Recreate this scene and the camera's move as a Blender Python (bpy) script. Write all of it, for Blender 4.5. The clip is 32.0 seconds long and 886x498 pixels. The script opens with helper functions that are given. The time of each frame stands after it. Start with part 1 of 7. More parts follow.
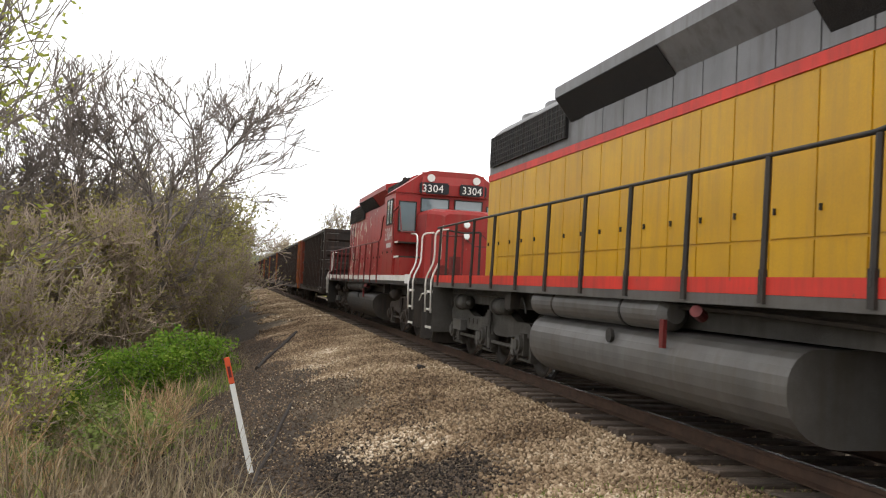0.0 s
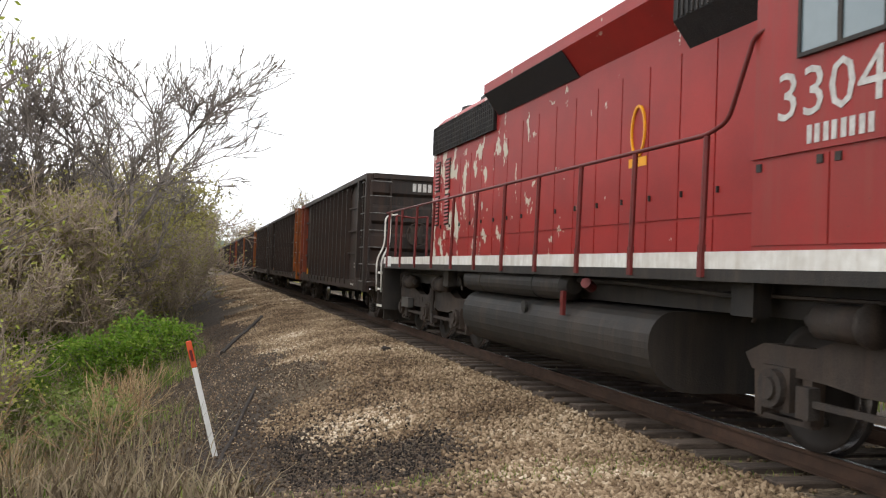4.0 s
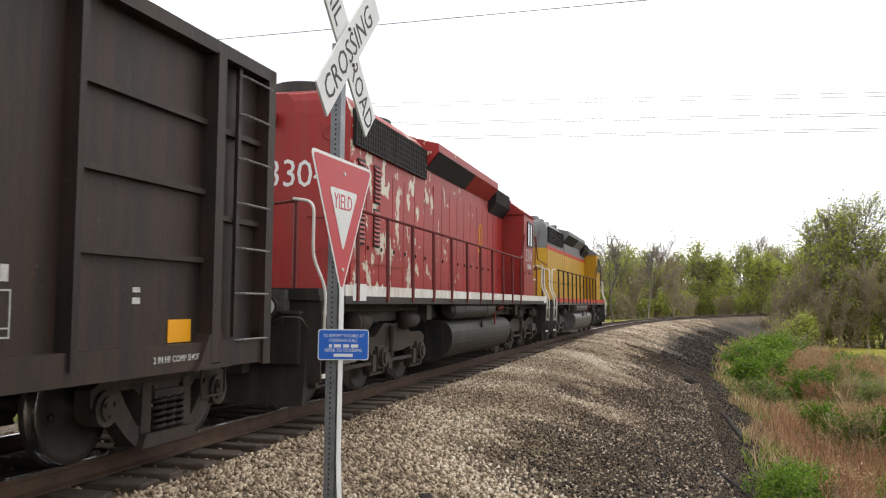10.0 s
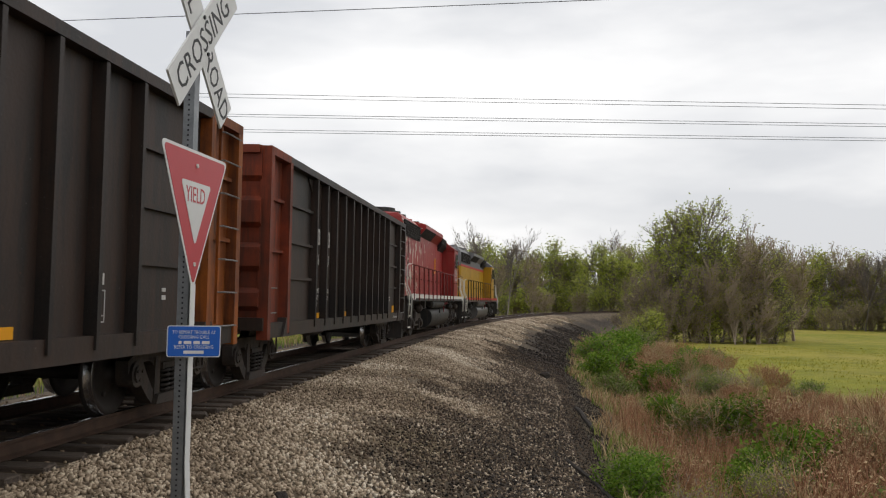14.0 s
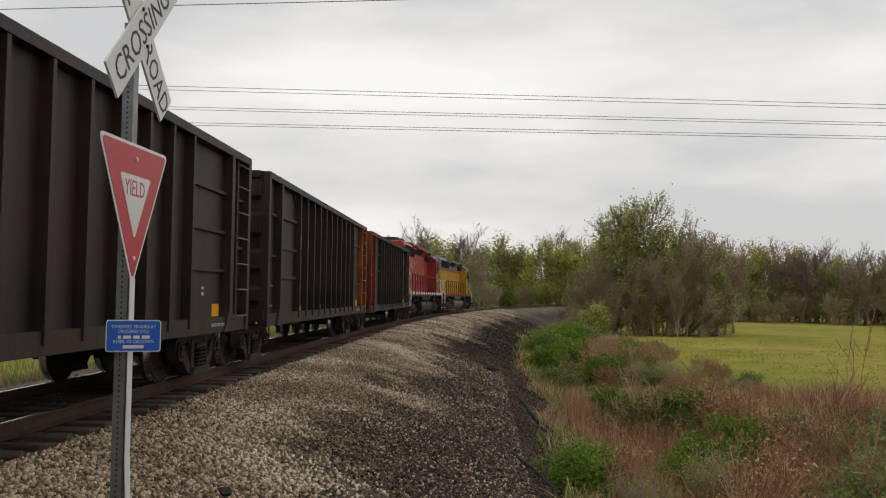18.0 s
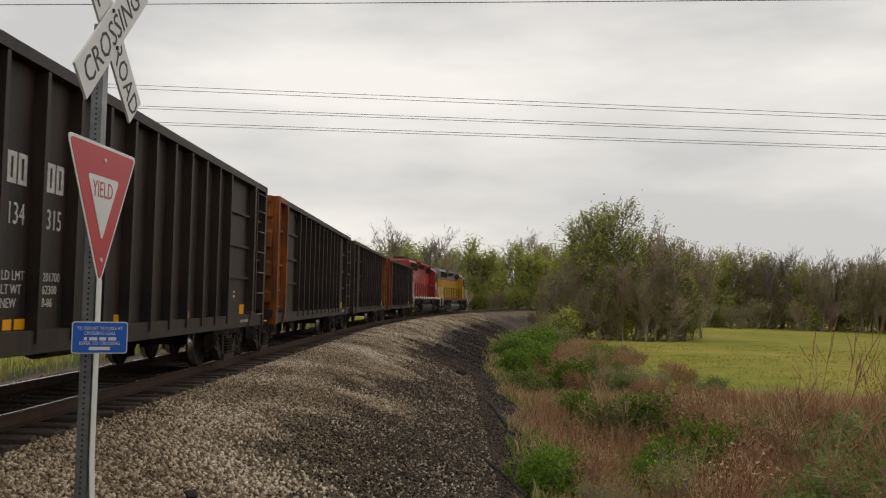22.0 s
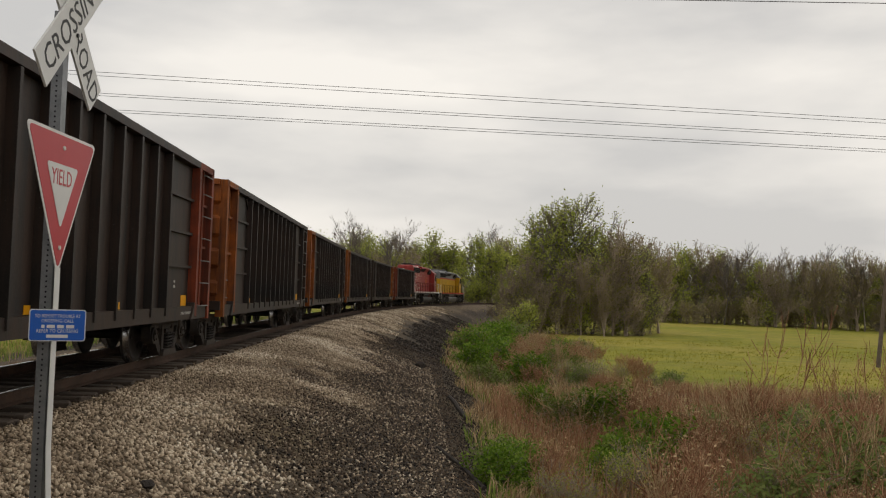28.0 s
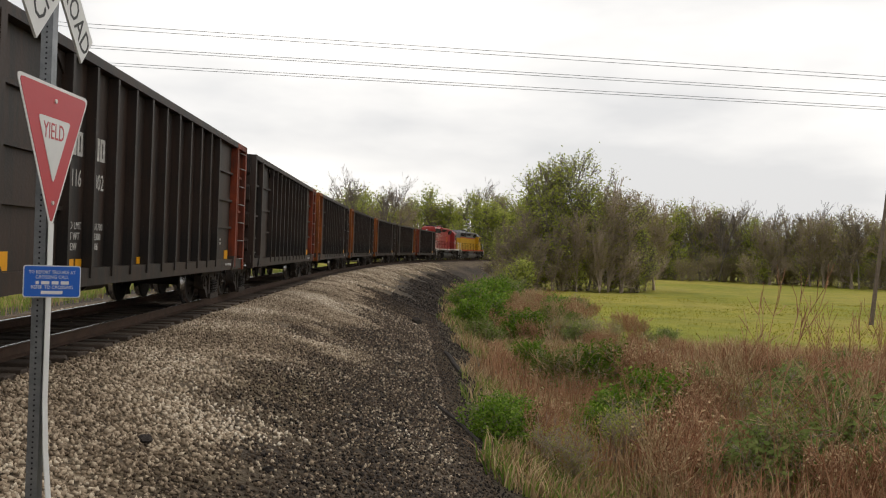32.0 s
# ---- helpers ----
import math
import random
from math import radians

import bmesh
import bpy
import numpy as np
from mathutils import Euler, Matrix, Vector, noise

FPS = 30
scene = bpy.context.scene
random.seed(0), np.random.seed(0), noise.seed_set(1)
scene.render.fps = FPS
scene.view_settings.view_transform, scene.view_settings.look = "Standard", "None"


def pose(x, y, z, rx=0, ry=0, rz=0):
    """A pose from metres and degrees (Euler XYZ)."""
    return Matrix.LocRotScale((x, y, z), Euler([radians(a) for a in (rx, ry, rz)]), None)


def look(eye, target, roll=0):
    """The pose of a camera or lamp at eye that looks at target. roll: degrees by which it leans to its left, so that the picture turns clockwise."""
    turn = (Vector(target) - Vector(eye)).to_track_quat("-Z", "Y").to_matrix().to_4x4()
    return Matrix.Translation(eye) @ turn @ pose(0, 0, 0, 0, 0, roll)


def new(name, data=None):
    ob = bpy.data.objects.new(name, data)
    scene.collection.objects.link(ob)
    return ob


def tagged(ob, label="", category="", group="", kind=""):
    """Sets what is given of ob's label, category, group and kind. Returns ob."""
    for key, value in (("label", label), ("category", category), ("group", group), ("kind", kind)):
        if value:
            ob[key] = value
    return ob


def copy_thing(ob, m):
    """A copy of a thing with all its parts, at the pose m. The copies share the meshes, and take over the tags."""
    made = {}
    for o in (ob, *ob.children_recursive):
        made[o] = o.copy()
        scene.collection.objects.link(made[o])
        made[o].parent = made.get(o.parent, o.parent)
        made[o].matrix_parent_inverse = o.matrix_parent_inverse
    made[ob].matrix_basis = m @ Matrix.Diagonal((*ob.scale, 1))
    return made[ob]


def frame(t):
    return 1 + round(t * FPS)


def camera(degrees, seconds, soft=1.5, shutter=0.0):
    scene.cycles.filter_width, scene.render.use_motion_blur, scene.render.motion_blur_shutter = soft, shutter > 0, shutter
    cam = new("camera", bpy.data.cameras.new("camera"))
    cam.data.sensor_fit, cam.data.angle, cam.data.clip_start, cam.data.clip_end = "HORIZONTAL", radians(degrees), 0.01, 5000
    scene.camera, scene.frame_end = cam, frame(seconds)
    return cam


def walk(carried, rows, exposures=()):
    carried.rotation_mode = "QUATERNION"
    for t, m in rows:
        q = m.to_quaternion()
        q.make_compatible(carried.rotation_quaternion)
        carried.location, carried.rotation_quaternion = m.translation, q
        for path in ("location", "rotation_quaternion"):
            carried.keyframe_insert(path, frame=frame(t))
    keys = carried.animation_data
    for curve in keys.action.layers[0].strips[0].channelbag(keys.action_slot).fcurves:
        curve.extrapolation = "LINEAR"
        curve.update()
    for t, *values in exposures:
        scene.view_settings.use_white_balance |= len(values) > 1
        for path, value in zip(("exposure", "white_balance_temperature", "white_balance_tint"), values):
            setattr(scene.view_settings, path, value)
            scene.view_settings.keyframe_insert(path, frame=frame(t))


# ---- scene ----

cam = camera(52.70, 32.0, soft=1.15, shutter=0.12)

# seconds, place, yaw, pitch, roll
PATH = [
    (0, -0.065, -0.025, 1.370, -13.33, 2.30, -2.89),
    (0.5, -0.059, -0.002, 1.361, -13.88, 1.56, -1.91),
    (1, -0.034, 0.015, 1.364, -14.59, 1.03, -1.20),
    (1.5, 0.001, -0.005, 1.366, -15.09, 1.15, -0.89),
    (2, -0.000, -0.000, 1.339, -15.72, 1.39, -1.57),
    (2.5, -0.011, -0.008, 1.321, -15.68, 1.71, -1.86),
    (3, -0.007, -0.029, 1.332, -15.47, 1.83, -2.05),
    (3.5, 0.001, -0.042, 1.334, -15.33, 1.30, -2.14),
    (5.5, -0.003, -0.065, 1.315, -15.72, 1.56, -2.20),
    (6, -0.013, -0.063, 1.317, -15.16, 1.66, -2.51),
    (6.5, 0.003, -0.076, 1.327, -15.62, 1.93, -2.82),
    (7, 0.161, -0.104, 1.243, -22.32, 2.04, -4.15),
    (7.5, 0.112, -0.104, 1.243, -46.84, 4.12, -2.32),
    (8, 0.058, -0.391, 1.174, -71.34, 4.40, -1.77),
    (8.4, -0.044, -0.114, 1.173, -101.80, 4.64, -3.36),
    (8.5, 0.001, -0.134, 1.208, -108.21, 4.39, -3.77),
    (8.7, 0.034, -0.225, 1.269, -119.82, 4.82, -3.83),
    (9, 0.157, -0.241, 1.348, -138.05, 3.00, -3.70),
    (9.3, 0.192, -0.156, 1.411, -155.99, 1.24, -1.77),
    (9.5, 0.133, -0.297, 1.345, -161.00, 1.94, -0.50),
    (10, 0.025, -0.355, 1.349, -164.20, 3.36, -0.75),
    (10.5, -0.004, -0.388, 1.356, -165.98, 3.13, -0.43),
    (11, -0.010, -0.409, 1.362, -166.79, 3.75, -0.10),
    (11.5, -0.015, -0.401, 1.355, -167.34, 3.87, 0.08),
    (12, -0.019, -0.403, 1.359, -168.01, 3.44, -0.81),
    (12.5, -0.012, -0.414, 1.357, -168.67, 3.57, -0.70),
    (13, -0.004, -0.400, 1.352, -169.52, 3.70, -0.97),
    (13.5, -0.003, -0.375, 1.356, -170.45, 3.56, -1.39),
    (14, -0.013, -0.352, 1.350, -172.95, 3.25, -1.00),
    (14.5, -0.030, -0.338, 1.349, -173.57, 3.38, -0.64),
    (15, -0.052, -0.330, 1.348, -174.54, 3.44, -0.19),
    (15.5, -0.054, -0.319, 1.347, -175.36, 3.54, -0.11),
    (17.5, -0.051, -0.318, 1.343, -176.15, 2.95, -0.44),
    (18, -0.047, -0.309, 1.342, -176.30, 2.96, -0.74),
    (18.5, -0.049, -0.301, 1.346, -176.65, 2.99, -0.91),
    (19, -0.059, -0.287, 1.343, -177.45, 3.69, -0.60),
    (19.5, -0.061, -0.279, 1.345, -177.77, 3.58, -0.63),
    (20, -0.053, -0.276, 1.345, -178.06, 3.62, -0.93),
    (20.5, -0.064, -0.258, 1.349, -177.82, 3.38, -0.94),
    (21, -0.061, -0.269, 1.342, -177.91, 3.39, -1.01),
    (21.5, -0.072, -0.262, 1.350, -177.93, 3.42, -0.69),
    (22, -0.066, -0.265, 1.347, -178.17, 3.20, -1.20),
    (22.5, -0.065, -0.259, 1.346, -178.47, 3.43, -1.28),
    (23, -0.068, -0.252, 1.341, -178.86, 3.15, -1.20),
    (23.5, -0.068, -0.255, 1.342, -178.90, 3.08, -1.10),
    (24, -0.073, -0.246, 1.344, -179.12, 3.30, -1.14),
    (24.5, -0.069, -0.247, 1.344, -179.21, 3.09, -1.34),
    (26.5, -0.091, -0.179, 1.337, -179.89, 2.99, -1.67),
    (27, -0.086, -0.186, 1.332, -180.33, 3.04, -1.65),
    (27.5, -0.081, -0.189, 1.333, -180.51, 3.16, -1.60),
    (28, -0.079, -0.191, 1.337, -180.69, 2.84, -1.75),
    (28.5, -0.073, -0.200, 1.334, -180.79, 2.89, -1.75),
    (29, -0.073, -0.207, 1.336, -180.55, 2.68, -1.98),
    (29.5, -0.080, -0.209, 1.338, -180.51, 2.28, -1.84),
    (30, -0.090, -0.210, 1.344, -179.50, 1.09, -1.11),
    (30.5, -0.080, -0.228, 1.347, -179.99, 0.31, -1.64),
    (31, -0.074, -0.211, 1.351, -180.96, 0.30, -1.23),
    (31.5, -0.075, -0.242, 1.349, -180.37, -0.53, -0.84),
    (32, -0.067, -0.241, 1.344, -180.94, 0.04, -2.00),
]
EXPOSURES = ((0, 0.36, 6600, 10), (3.5, 0.42, 6450, 10), (6.5, 0.54, 6500, 10), (7.5, 0.6, 6500, 10), (8.5, 0.6, 6500, 10), (9.5, 0.45, 6500, 10), (10.5, 0.1, 6500, 10), (12, -0.25, 6500, 10), (15, -0.5, 6600, 10), (19, -0.68, 6850, 10), (29.5, -0.72, 7050, 10), (31, -0.4, 6800, 10), (32, -0.35, 6800, 10))
walk(cam, [(t, pose(x, y, z, 90 + pitch, roll, yaw)) for t, x, y, z, yaw, pitch, roll in PATH], EXPOSURES)

# the track: its place beside the camera, its grade, and its curvature (per metre) at places along it
TRACK_X, GRADE = 5.611, -0.000799
CURVE_S, CURVE_K = (-20, 5, 30, 60, 90, 130, 180), (-0.000038, -0.001046, 0.000787, 0.002467, 0.002459, 0.002372, 0.004124)
# how far the train has come: seconds, metres
TRAIN_RUN = [(0, -39.02), (0.5, -36.57), (1, -34.16), (1.5, -31.79), (2, -29.39), (2.5, -27.09), (3, -24.86), (3.5, -22.61), (5.5, -12.43), (6, -9.91), (6.5, -7.40), (7, -4.93), (7.5, -2.47), (8, -0.03), (8.5, 2.50), (9, 5.03), (9.5, 7.53), (10, 9.97), (10.5, 12.31), (11, 14.68), (11.5, 17.04), (12, 19.39), (12.5, 21.73), (13, 24.07), (13.5, 26.39), (14, 28.72), (14.5, 31.05), (15, 33.37), (15.5, 35.72), (17.5, 45.16), (18, 47.52), (18.5, 49.88), (19, 52.25), (19.5, 54.63), (20, 57.02), (20.5, 59.42), (21, 61.83), (21.5, 64.24), (22, 66.66), (22.5, 69.08), (23, 71.50), (23.5, 73.91), (24, 76.32), (24.5, 78.74), (26.5, 88.70), (27, 91.18), (27.5, 93.65), (28, 96.13), (28.5, 98.60), (29, 101.07), (29.5, 103.52), (30, 105.96), (30.5, 108.38), (31, 110.78), (31.5, 113.17), (32, 115.56)]

# ---- world and light ----
def node(nt, kind, **inputs):
    n = nt.nodes.new(kind)
    for key, value in inputs.items():
        n.inputs[key.replace("_", " ")].default_value = value
    return n


world = bpy.data.worlds.new("overcast_sky")
scene.world = world
world.use_nodes = True
wn = world.node_tree
wn.nodes.clear()
w_out = wn.nodes.new("ShaderNodeOutputWorld")
w_bg = wn.nodes.new("ShaderNodeBackground")
w_sky = wn.nodes.new("ShaderNodeTexSky")
w_sky.sky_type, w_sky.sun_disc = "NISHITA", False
w_sky.sun_elevation, w_sky.sun_rotation = radians(48), radians(200)
w_sky.air_density, w_sky.dust_density, w_sky.ozone_density = 1.0, 4.0, 1.0
# a cloud deck over the clear sky
w_co = wn.nodes.new("ShaderNodeTexCoord")
w_map = wn.nodes.new("ShaderNodeMapping")
w_map.inputs["Scale"].default_value = (1.1, 1.1, 4.0)
w_noise = node(wn, "ShaderNodeTexNoise", Scale=1.7, Detail=6.0, Roughness=0.52)
w_ramp = wn.nodes.new("ShaderNodeValToRGB")
w_ramp.color_ramp.elements[0].position, w_ramp.color_ramp.elements[0].color = 0.38, (9.9, 10.2, 10.7, 1)
w_ramp.color_ramp.elements[1].position, w_ramp.color_ramp.elements[1].color = 0.64, (15.4, 15.4, 15.4, 1)
w_mix = wn.nodes.new("ShaderNodeMixRGB")
w_mix.inputs["Fac"].default_value = 0.93
w_bg.inputs["Strength"].default_value = 0.1
wn.links.new(w_co.outputs["Generated"], w_map.inputs["Vector"])
wn.links.new(w_map.outputs["Vector"], w_noise.inputs["Vector"])
wn.links.new(w_noise.outputs["Fac"], w_ramp.inputs["Fac"])
wn.links.new(w_sky.outputs["Color"], w_mix.inputs["Color1"])
wn.links.new(w_ramp.outputs["Color"], w_mix.inputs["Color2"])
wn.links.new(w_mix.outputs["Color"], w_bg.inputs["Color"])
wn.links.new(w_bg.outputs["Background"], w_out.inputs["Surface"])

sun_data = bpy.data.lights.new("sun", "SUN")
sun_data.energy, sun_data.angle, sun_data.color = 0.5, radians(30), (1.0, 0.96, 0.9)
sun = new("sun", sun_data)
sun.matrix_world = look((-30, -40, 70), (0, 0, 0))

# ---- materials ----
def material(name, base, dark=None, scale=6.0, rough=0.7, metal=0.0, bump=0.0, bump_scale=60.0, amount=0.5,
             low=0.35, high=0.68, spread=0.0, fine=0.0, fine_scale=90.0, space="Object", stretch=(1, 1, 1), spec=0.3):
    """Base colour with stains of a second one, fine speckle, random tone per object, and relief."""
    m = bpy.data.materials.new(name)
    m.use_nodes = True
    nt = m.node_tree
    b = nt.nodes["Principled BSDF"]
    co = nt.nodes.new("ShaderNodeTexCoord")
    mp = nt.nodes.new("ShaderNodeMapping")
    mp.inputs["Scale"].default_value = stretch
    nt.links.new(co.outputs[space], mp.inputs["Vector"])
    vec = mp.outputs["Vector"]
    dark = dark or tuple(c * 0.6 for c in base)
    n1 = node(nt, "ShaderNodeTexNoise", Scale=scale, Detail=7.0, Roughness=0.6)
    nt.links.new(vec, n1.inputs["Vector"])
    r1 = nt.nodes.new("ShaderNodeValToRGB")
    r1.color_ramp.elements[0].position, r1.color_ramp.elements[0].color = low, (*dark, 1)
    mix_to = tuple(d + (a - d) * 1.0 for a, d in zip(base, dark))
    r1.color_ramp.elements[1].position, r1.color_ramp.elements[1].color = high, (*mix_to, 1)
    nt.links.new(n1.outputs["Fac"], r1.inputs["Fac"])
    colour = r1.outputs["Color"]
    if amount < 1:
        mx = nt.nodes.new("ShaderNodeMixRGB")
        mx.inputs["Fac"].default_value = amount
        mx.inputs["Color1"].default_value = (*base, 1)
        nt.links.new(colour, mx.inputs["Color2"])
        colour = mx.outputs["Color"]
    if fine:
        n2 = node(nt, "ShaderNodeTexNoise", Scale=fine_scale, Detail=3.0, Roughness=0.7)
        nt.links.new(vec, n2.inputs["Vector"])
        r2 = nt.nodes.new("ShaderNodeMapRange")
        r2.inputs["From Min"].default_value, r2.inputs["From Max"].default_value = 0.3, 0.7
        r2.inputs["To Min"].default_value, r2.inputs["To Max"].default_value = 1 - fine, 1 + fine
        nt.links.new(n2.outputs["Fac"], r2.inputs["Value"])
        m2 = nt.nodes.new("ShaderNodeVectorMath")
        m2.operation = "SCALE"
        nt.links.new(colour, m2.inputs[0])
        nt.links.new(r2.outputs["Result"], m2.inputs["Scale"])
        colour = m2.outputs["Vector"]
    if spread:
        oi = nt.nodes.new("ShaderNodeObjectInfo")
        r3 = nt.nodes.new("ShaderNodeMapRange")
        r3.inputs["To Min"].default_value, r3.inputs["To Max"].default_value = 1 - spread, 1 + spread
        nt.links.new(oi.outputs["Random"], r3.inputs["Value"])
        m3 = nt.nodes.new("ShaderNodeVectorMath")
        m3.operation = "SCALE"
        nt.links.new(colour, m3.inputs[0])
        nt.links.new(r3.outputs["Result"], m3.inputs["Scale"])
        colour = m3.outputs["Vector"]
    nt.links.new(colour, b.inputs["Base Color"])
    b.inputs["Roughness"].default_value, b.inputs["Metallic"].default_value = rough, metal
    b.inputs["Specular IOR Level"].default_value = spec
    if bump:
        n4 = node(nt, "ShaderNodeTexNoise", Scale=bump_scale, Detail=4.0)
        nt.links.new(vec, n4.inputs["Vector"])
        bp = node(nt, "ShaderNodeBump", Strength=bump, Distance=0.02)
        nt.links.new(n4.outputs["Fac"], bp.inputs["Height"])
        nt.links.new(bp.outputs["Normal"], b.inputs["Normal"])
    return m


CAR_PAINT = material("weathered_black_car_paint", (0.016, 0.0135, 0.0125), (0.027, 0.022, 0.019), 1.3, 0.55, bump=0.15, bump_scale=25, amount=0.8, fine=0.25, fine_scale=40)
CAR_ORANGE = material("faded_orange_car_paint", (0.36, 0.10, 0.011), (0.16, 0.042, 0.011), 2.2, 0.65, bump=0.15, amount=0.9, fine=0.2)
CAR_RED = material("faded_red_car_paint", (0.27, 0.045, 0.014), (0.12, 0.026, 0.013), 2.2, 0.65, bump=0.15, amount=0.9, fine=0.2)
RUNG_STEEL = material("worn_grab_steel", (0.05, 0.045, 0.042), (0.26, 0.25, 0.24), 30, 0.5, 0.3, amount=0.9)
TRUCK_STEEL = material("grimy_cast_steel", (0.026, 0.022, 0.02), (0.055, 0.045, 0.038), 4, 0.75, bump=0.3, amount=0.9, fine=0.3)
WHEEL_STEEL = material("brown_wheel_steel", (0.05, 0.042, 0.037), (0.03, 0.026, 0.024), 5, 0.6, 0.4, amount=0.8)
SHINY_STEEL = material("polished_steel", (0.55, 0.55, 0.56), (0.4, 0.4, 0.4), 8, 0.25, 1.0)
RAIL_RUST = material("dark_rusted_rail", (0.085, 0.048, 0.032), (0.045, 0.028, 0.02), 5, 0.8, 0.2, bump=0.2, amount=0.9)
LOCO_RED = material("faded_red_loco_paint", (0.33, 0.022, 0.019), (0.235, 0.018, 0.016), 1.2, 0.42, amount=0.9, fine=0.06, fine_scale=50)
LOCO_YELLOW = material("loco_yellow_paint", (0.56, 0.31, 0.004), (0.45, 0.24, 0.005), 0.9, 0.4, amount=0.9, fine=0.06, fine_scale=40)
LOCO_GREY = material("loco_grey_paint", (0.20, 0.20, 0.205), (0.14, 0.14, 0.145), 1.6, 0.5, amount=0.9, fine=0.08)
STRIPE_RED = material("signal_red_stripe", (0.62, 0.035, 0.02), (0.45, 0.03, 0.02), 2.5, 0.5, amount=0.8)
LOCO_BLACK = material("loco_black_underframe", (0.014, 0.0135, 0.0135), (0.03, 0.027, 0.024), 2.4, 0.6, bump=0.2, amount=0.8, fine=0.2)
GRILLE_BLACK = material("black_radiator_screen", (0.012, 0.012, 0.013), (0.03, 0.026, 0.024), 9, 0.7, bump=0.6, bump_scale=70)
TANK_GREY = material("grey_tank_paint", (0.13, 0.125, 0.12), (0.06, 0.056, 0.052), 1.5, 0.42, amount=0.9, fine=0.1)
WHITE_PAINT = material("chipped_white_paint", (0.78, 0.77, 0.73), (0.5, 0.47, 0.42), 7, 0.5, amount=0.6)
# the sky's reflection is put into the glass as a pale blue-grey base
GLASS = material("sky_toned_cab_glass", (0.17, 0.225, 0.245), (0.12, 0.165, 0.185), 2, 0.04, spec=1.0)
LENS = material("lamp_lens", (0.75, 0.77, 0.75), (0.6, 0.62, 0.6), 20, 0.08, 0.3)
REFLECT_YELLOW = material("yellow_reflector", (0.80, 0.36, 0.01), (0.68, 0.29, 0.01), 6, 0.4)
STENCIL_WHITE = material("stencil_white", (0.62, 0.61, 0.58), (0.35, 0.33, 0.31), 14, 0.7, amount=0.8)
BLACK_PLATE = material("black_number_board", (0.012, 0.012, 0.016), (0.02, 0.02, 0.022), 4, 0.4)
SIGN_RED = material("sign_red", (0.50, 0.045, 0.055), (0.42, 0.04, 0.05), 5, 0.4)
SIGN_WHITE = material("sign_white", (0.72, 0.72, 0.70), (0.6, 0.6, 0.58), 4, 0.45, amount=0.6)
SIGN_BLUE = material("sign_blue", (0.02, 0.12, 0.50), (0.015, 0.10, 0.42), 5, 0.4)
SIGN_INK = material("sign_black_letters", (0.02, 0.02, 0.02), (0.03, 0.03, 0.03), 5, 0.5)
GALVANISED = material("galvanised_steel", (0.30, 0.31, 0.32), (0.2, 0.21, 0.22), 12, 0.45, 0.7, amount=0.9, fine=0.1)
STAKE_ORANGE = material("faded_orange_marker", (0.62, 0.09, 0.03), (0.5, 0.08, 0.03), 8, 0.5)
TIE_WOOD = material("creosoted_tie_wood", (0.115, 0.086, 0.066), (0.05, 0.038, 0.03), 5, 0.9, bump=0.5, bump_scale=30, amount=0.9, spread=0.3, fine=0.25, stretch=(6, 1, 6))
PLANK_WOOD = material("grey_crossing_plank", (0.22, 0.18, 0.145), (0.12, 0.1, 0.085), 3, 0.85, bump=0.4, bump_scale=25, amount=0.9, spread=0.2, fine=0.15, stretch=(1, 7, 7))
LOG_WOOD = material("dark_rotten_wood", (0.05, 0.04, 0.033), (0.025, 0.021, 0.019), 6, 0.95, bump=0.5, amount=0.9)
TOWER_STEEL = material("dull_tower_steel", (0.15, 0.155, 0.16), (0.10, 0.105, 0.11), 3, 0.7, 0.0, amount=0.9)
POLE_WOOD = material("weathered_pole_wood", (0.17, 0.13, 0.105), (0.1, 0.08, 0.065), 5, 0.9, amount=0.9)
WIRE_DARK = material("dark_wire", (0.06, 0.06, 0.065), (0.05, 0.05, 0.05), 2, 0.6)
TRUCK_GREY = material("grimy_grey_truck_paint", (0.085, 0.08, 0.072), (0.035, 0.031, 0.027), 2.2, 0.65, bump=0.25, amount=0.9, fine=0.25)
RED_PART = material("red_fitting", (0.15, 0.02, 0.018), (0.06, 0.016, 0.014), 8, 0.5)


# ---- building blocks ----
def part(name, bm, mat, parent=None, label="", smooth=False):
    """Links a bmesh as one mesh object under a thing or a part."""
    me = bpy.data.meshes.new(name)
    bmesh.ops.recalc_face_normals(bm, faces=bm.faces[:])
    bm.to_mesh(me)
    bm.free()
    if smooth:
        for p in me.polygons:
            p.use_smooth = True
    return link(name, me, mat, parent, label)


def link(name, me, mat, parent=None, label=""):
    if mat is not None and not me.materials:
        me.materials.append(mat)
    ob = new(name, me)
    if parent is not None:
        ob.parent = parent
    if label:
        ob["label"] = label
    return ob


def box(bm, x0, x1, y0, y1, z0, z1):
    v = [bm.verts.new((x, y, z)) for x in (x0, x1) for y in (y0, y1) for z in (z0, z1)]
    for f in ((0, 1, 3, 2), (4, 6, 7, 5), (0, 4, 5, 1), (2, 3, 7, 6), (0, 2, 6, 4), (1, 5, 7, 3)):
        bm.faces.new([v[i] for i in f])
    return v


def made(*boxes):
    bm = bmesh.new()
    for b in boxes:
        box(bm, *b)
    return bm


def soft_box(x0, x1, y0, y1, z0, z1, r=0.03, n=2):
    bm = bmesh.new()
    box(bm, x0, x1, y0, y1, z0, z1)
    bmesh.ops.bevel(bm, geom=bm.edges[:], offset=r, segments=n, affect="EDGES")
    return bm


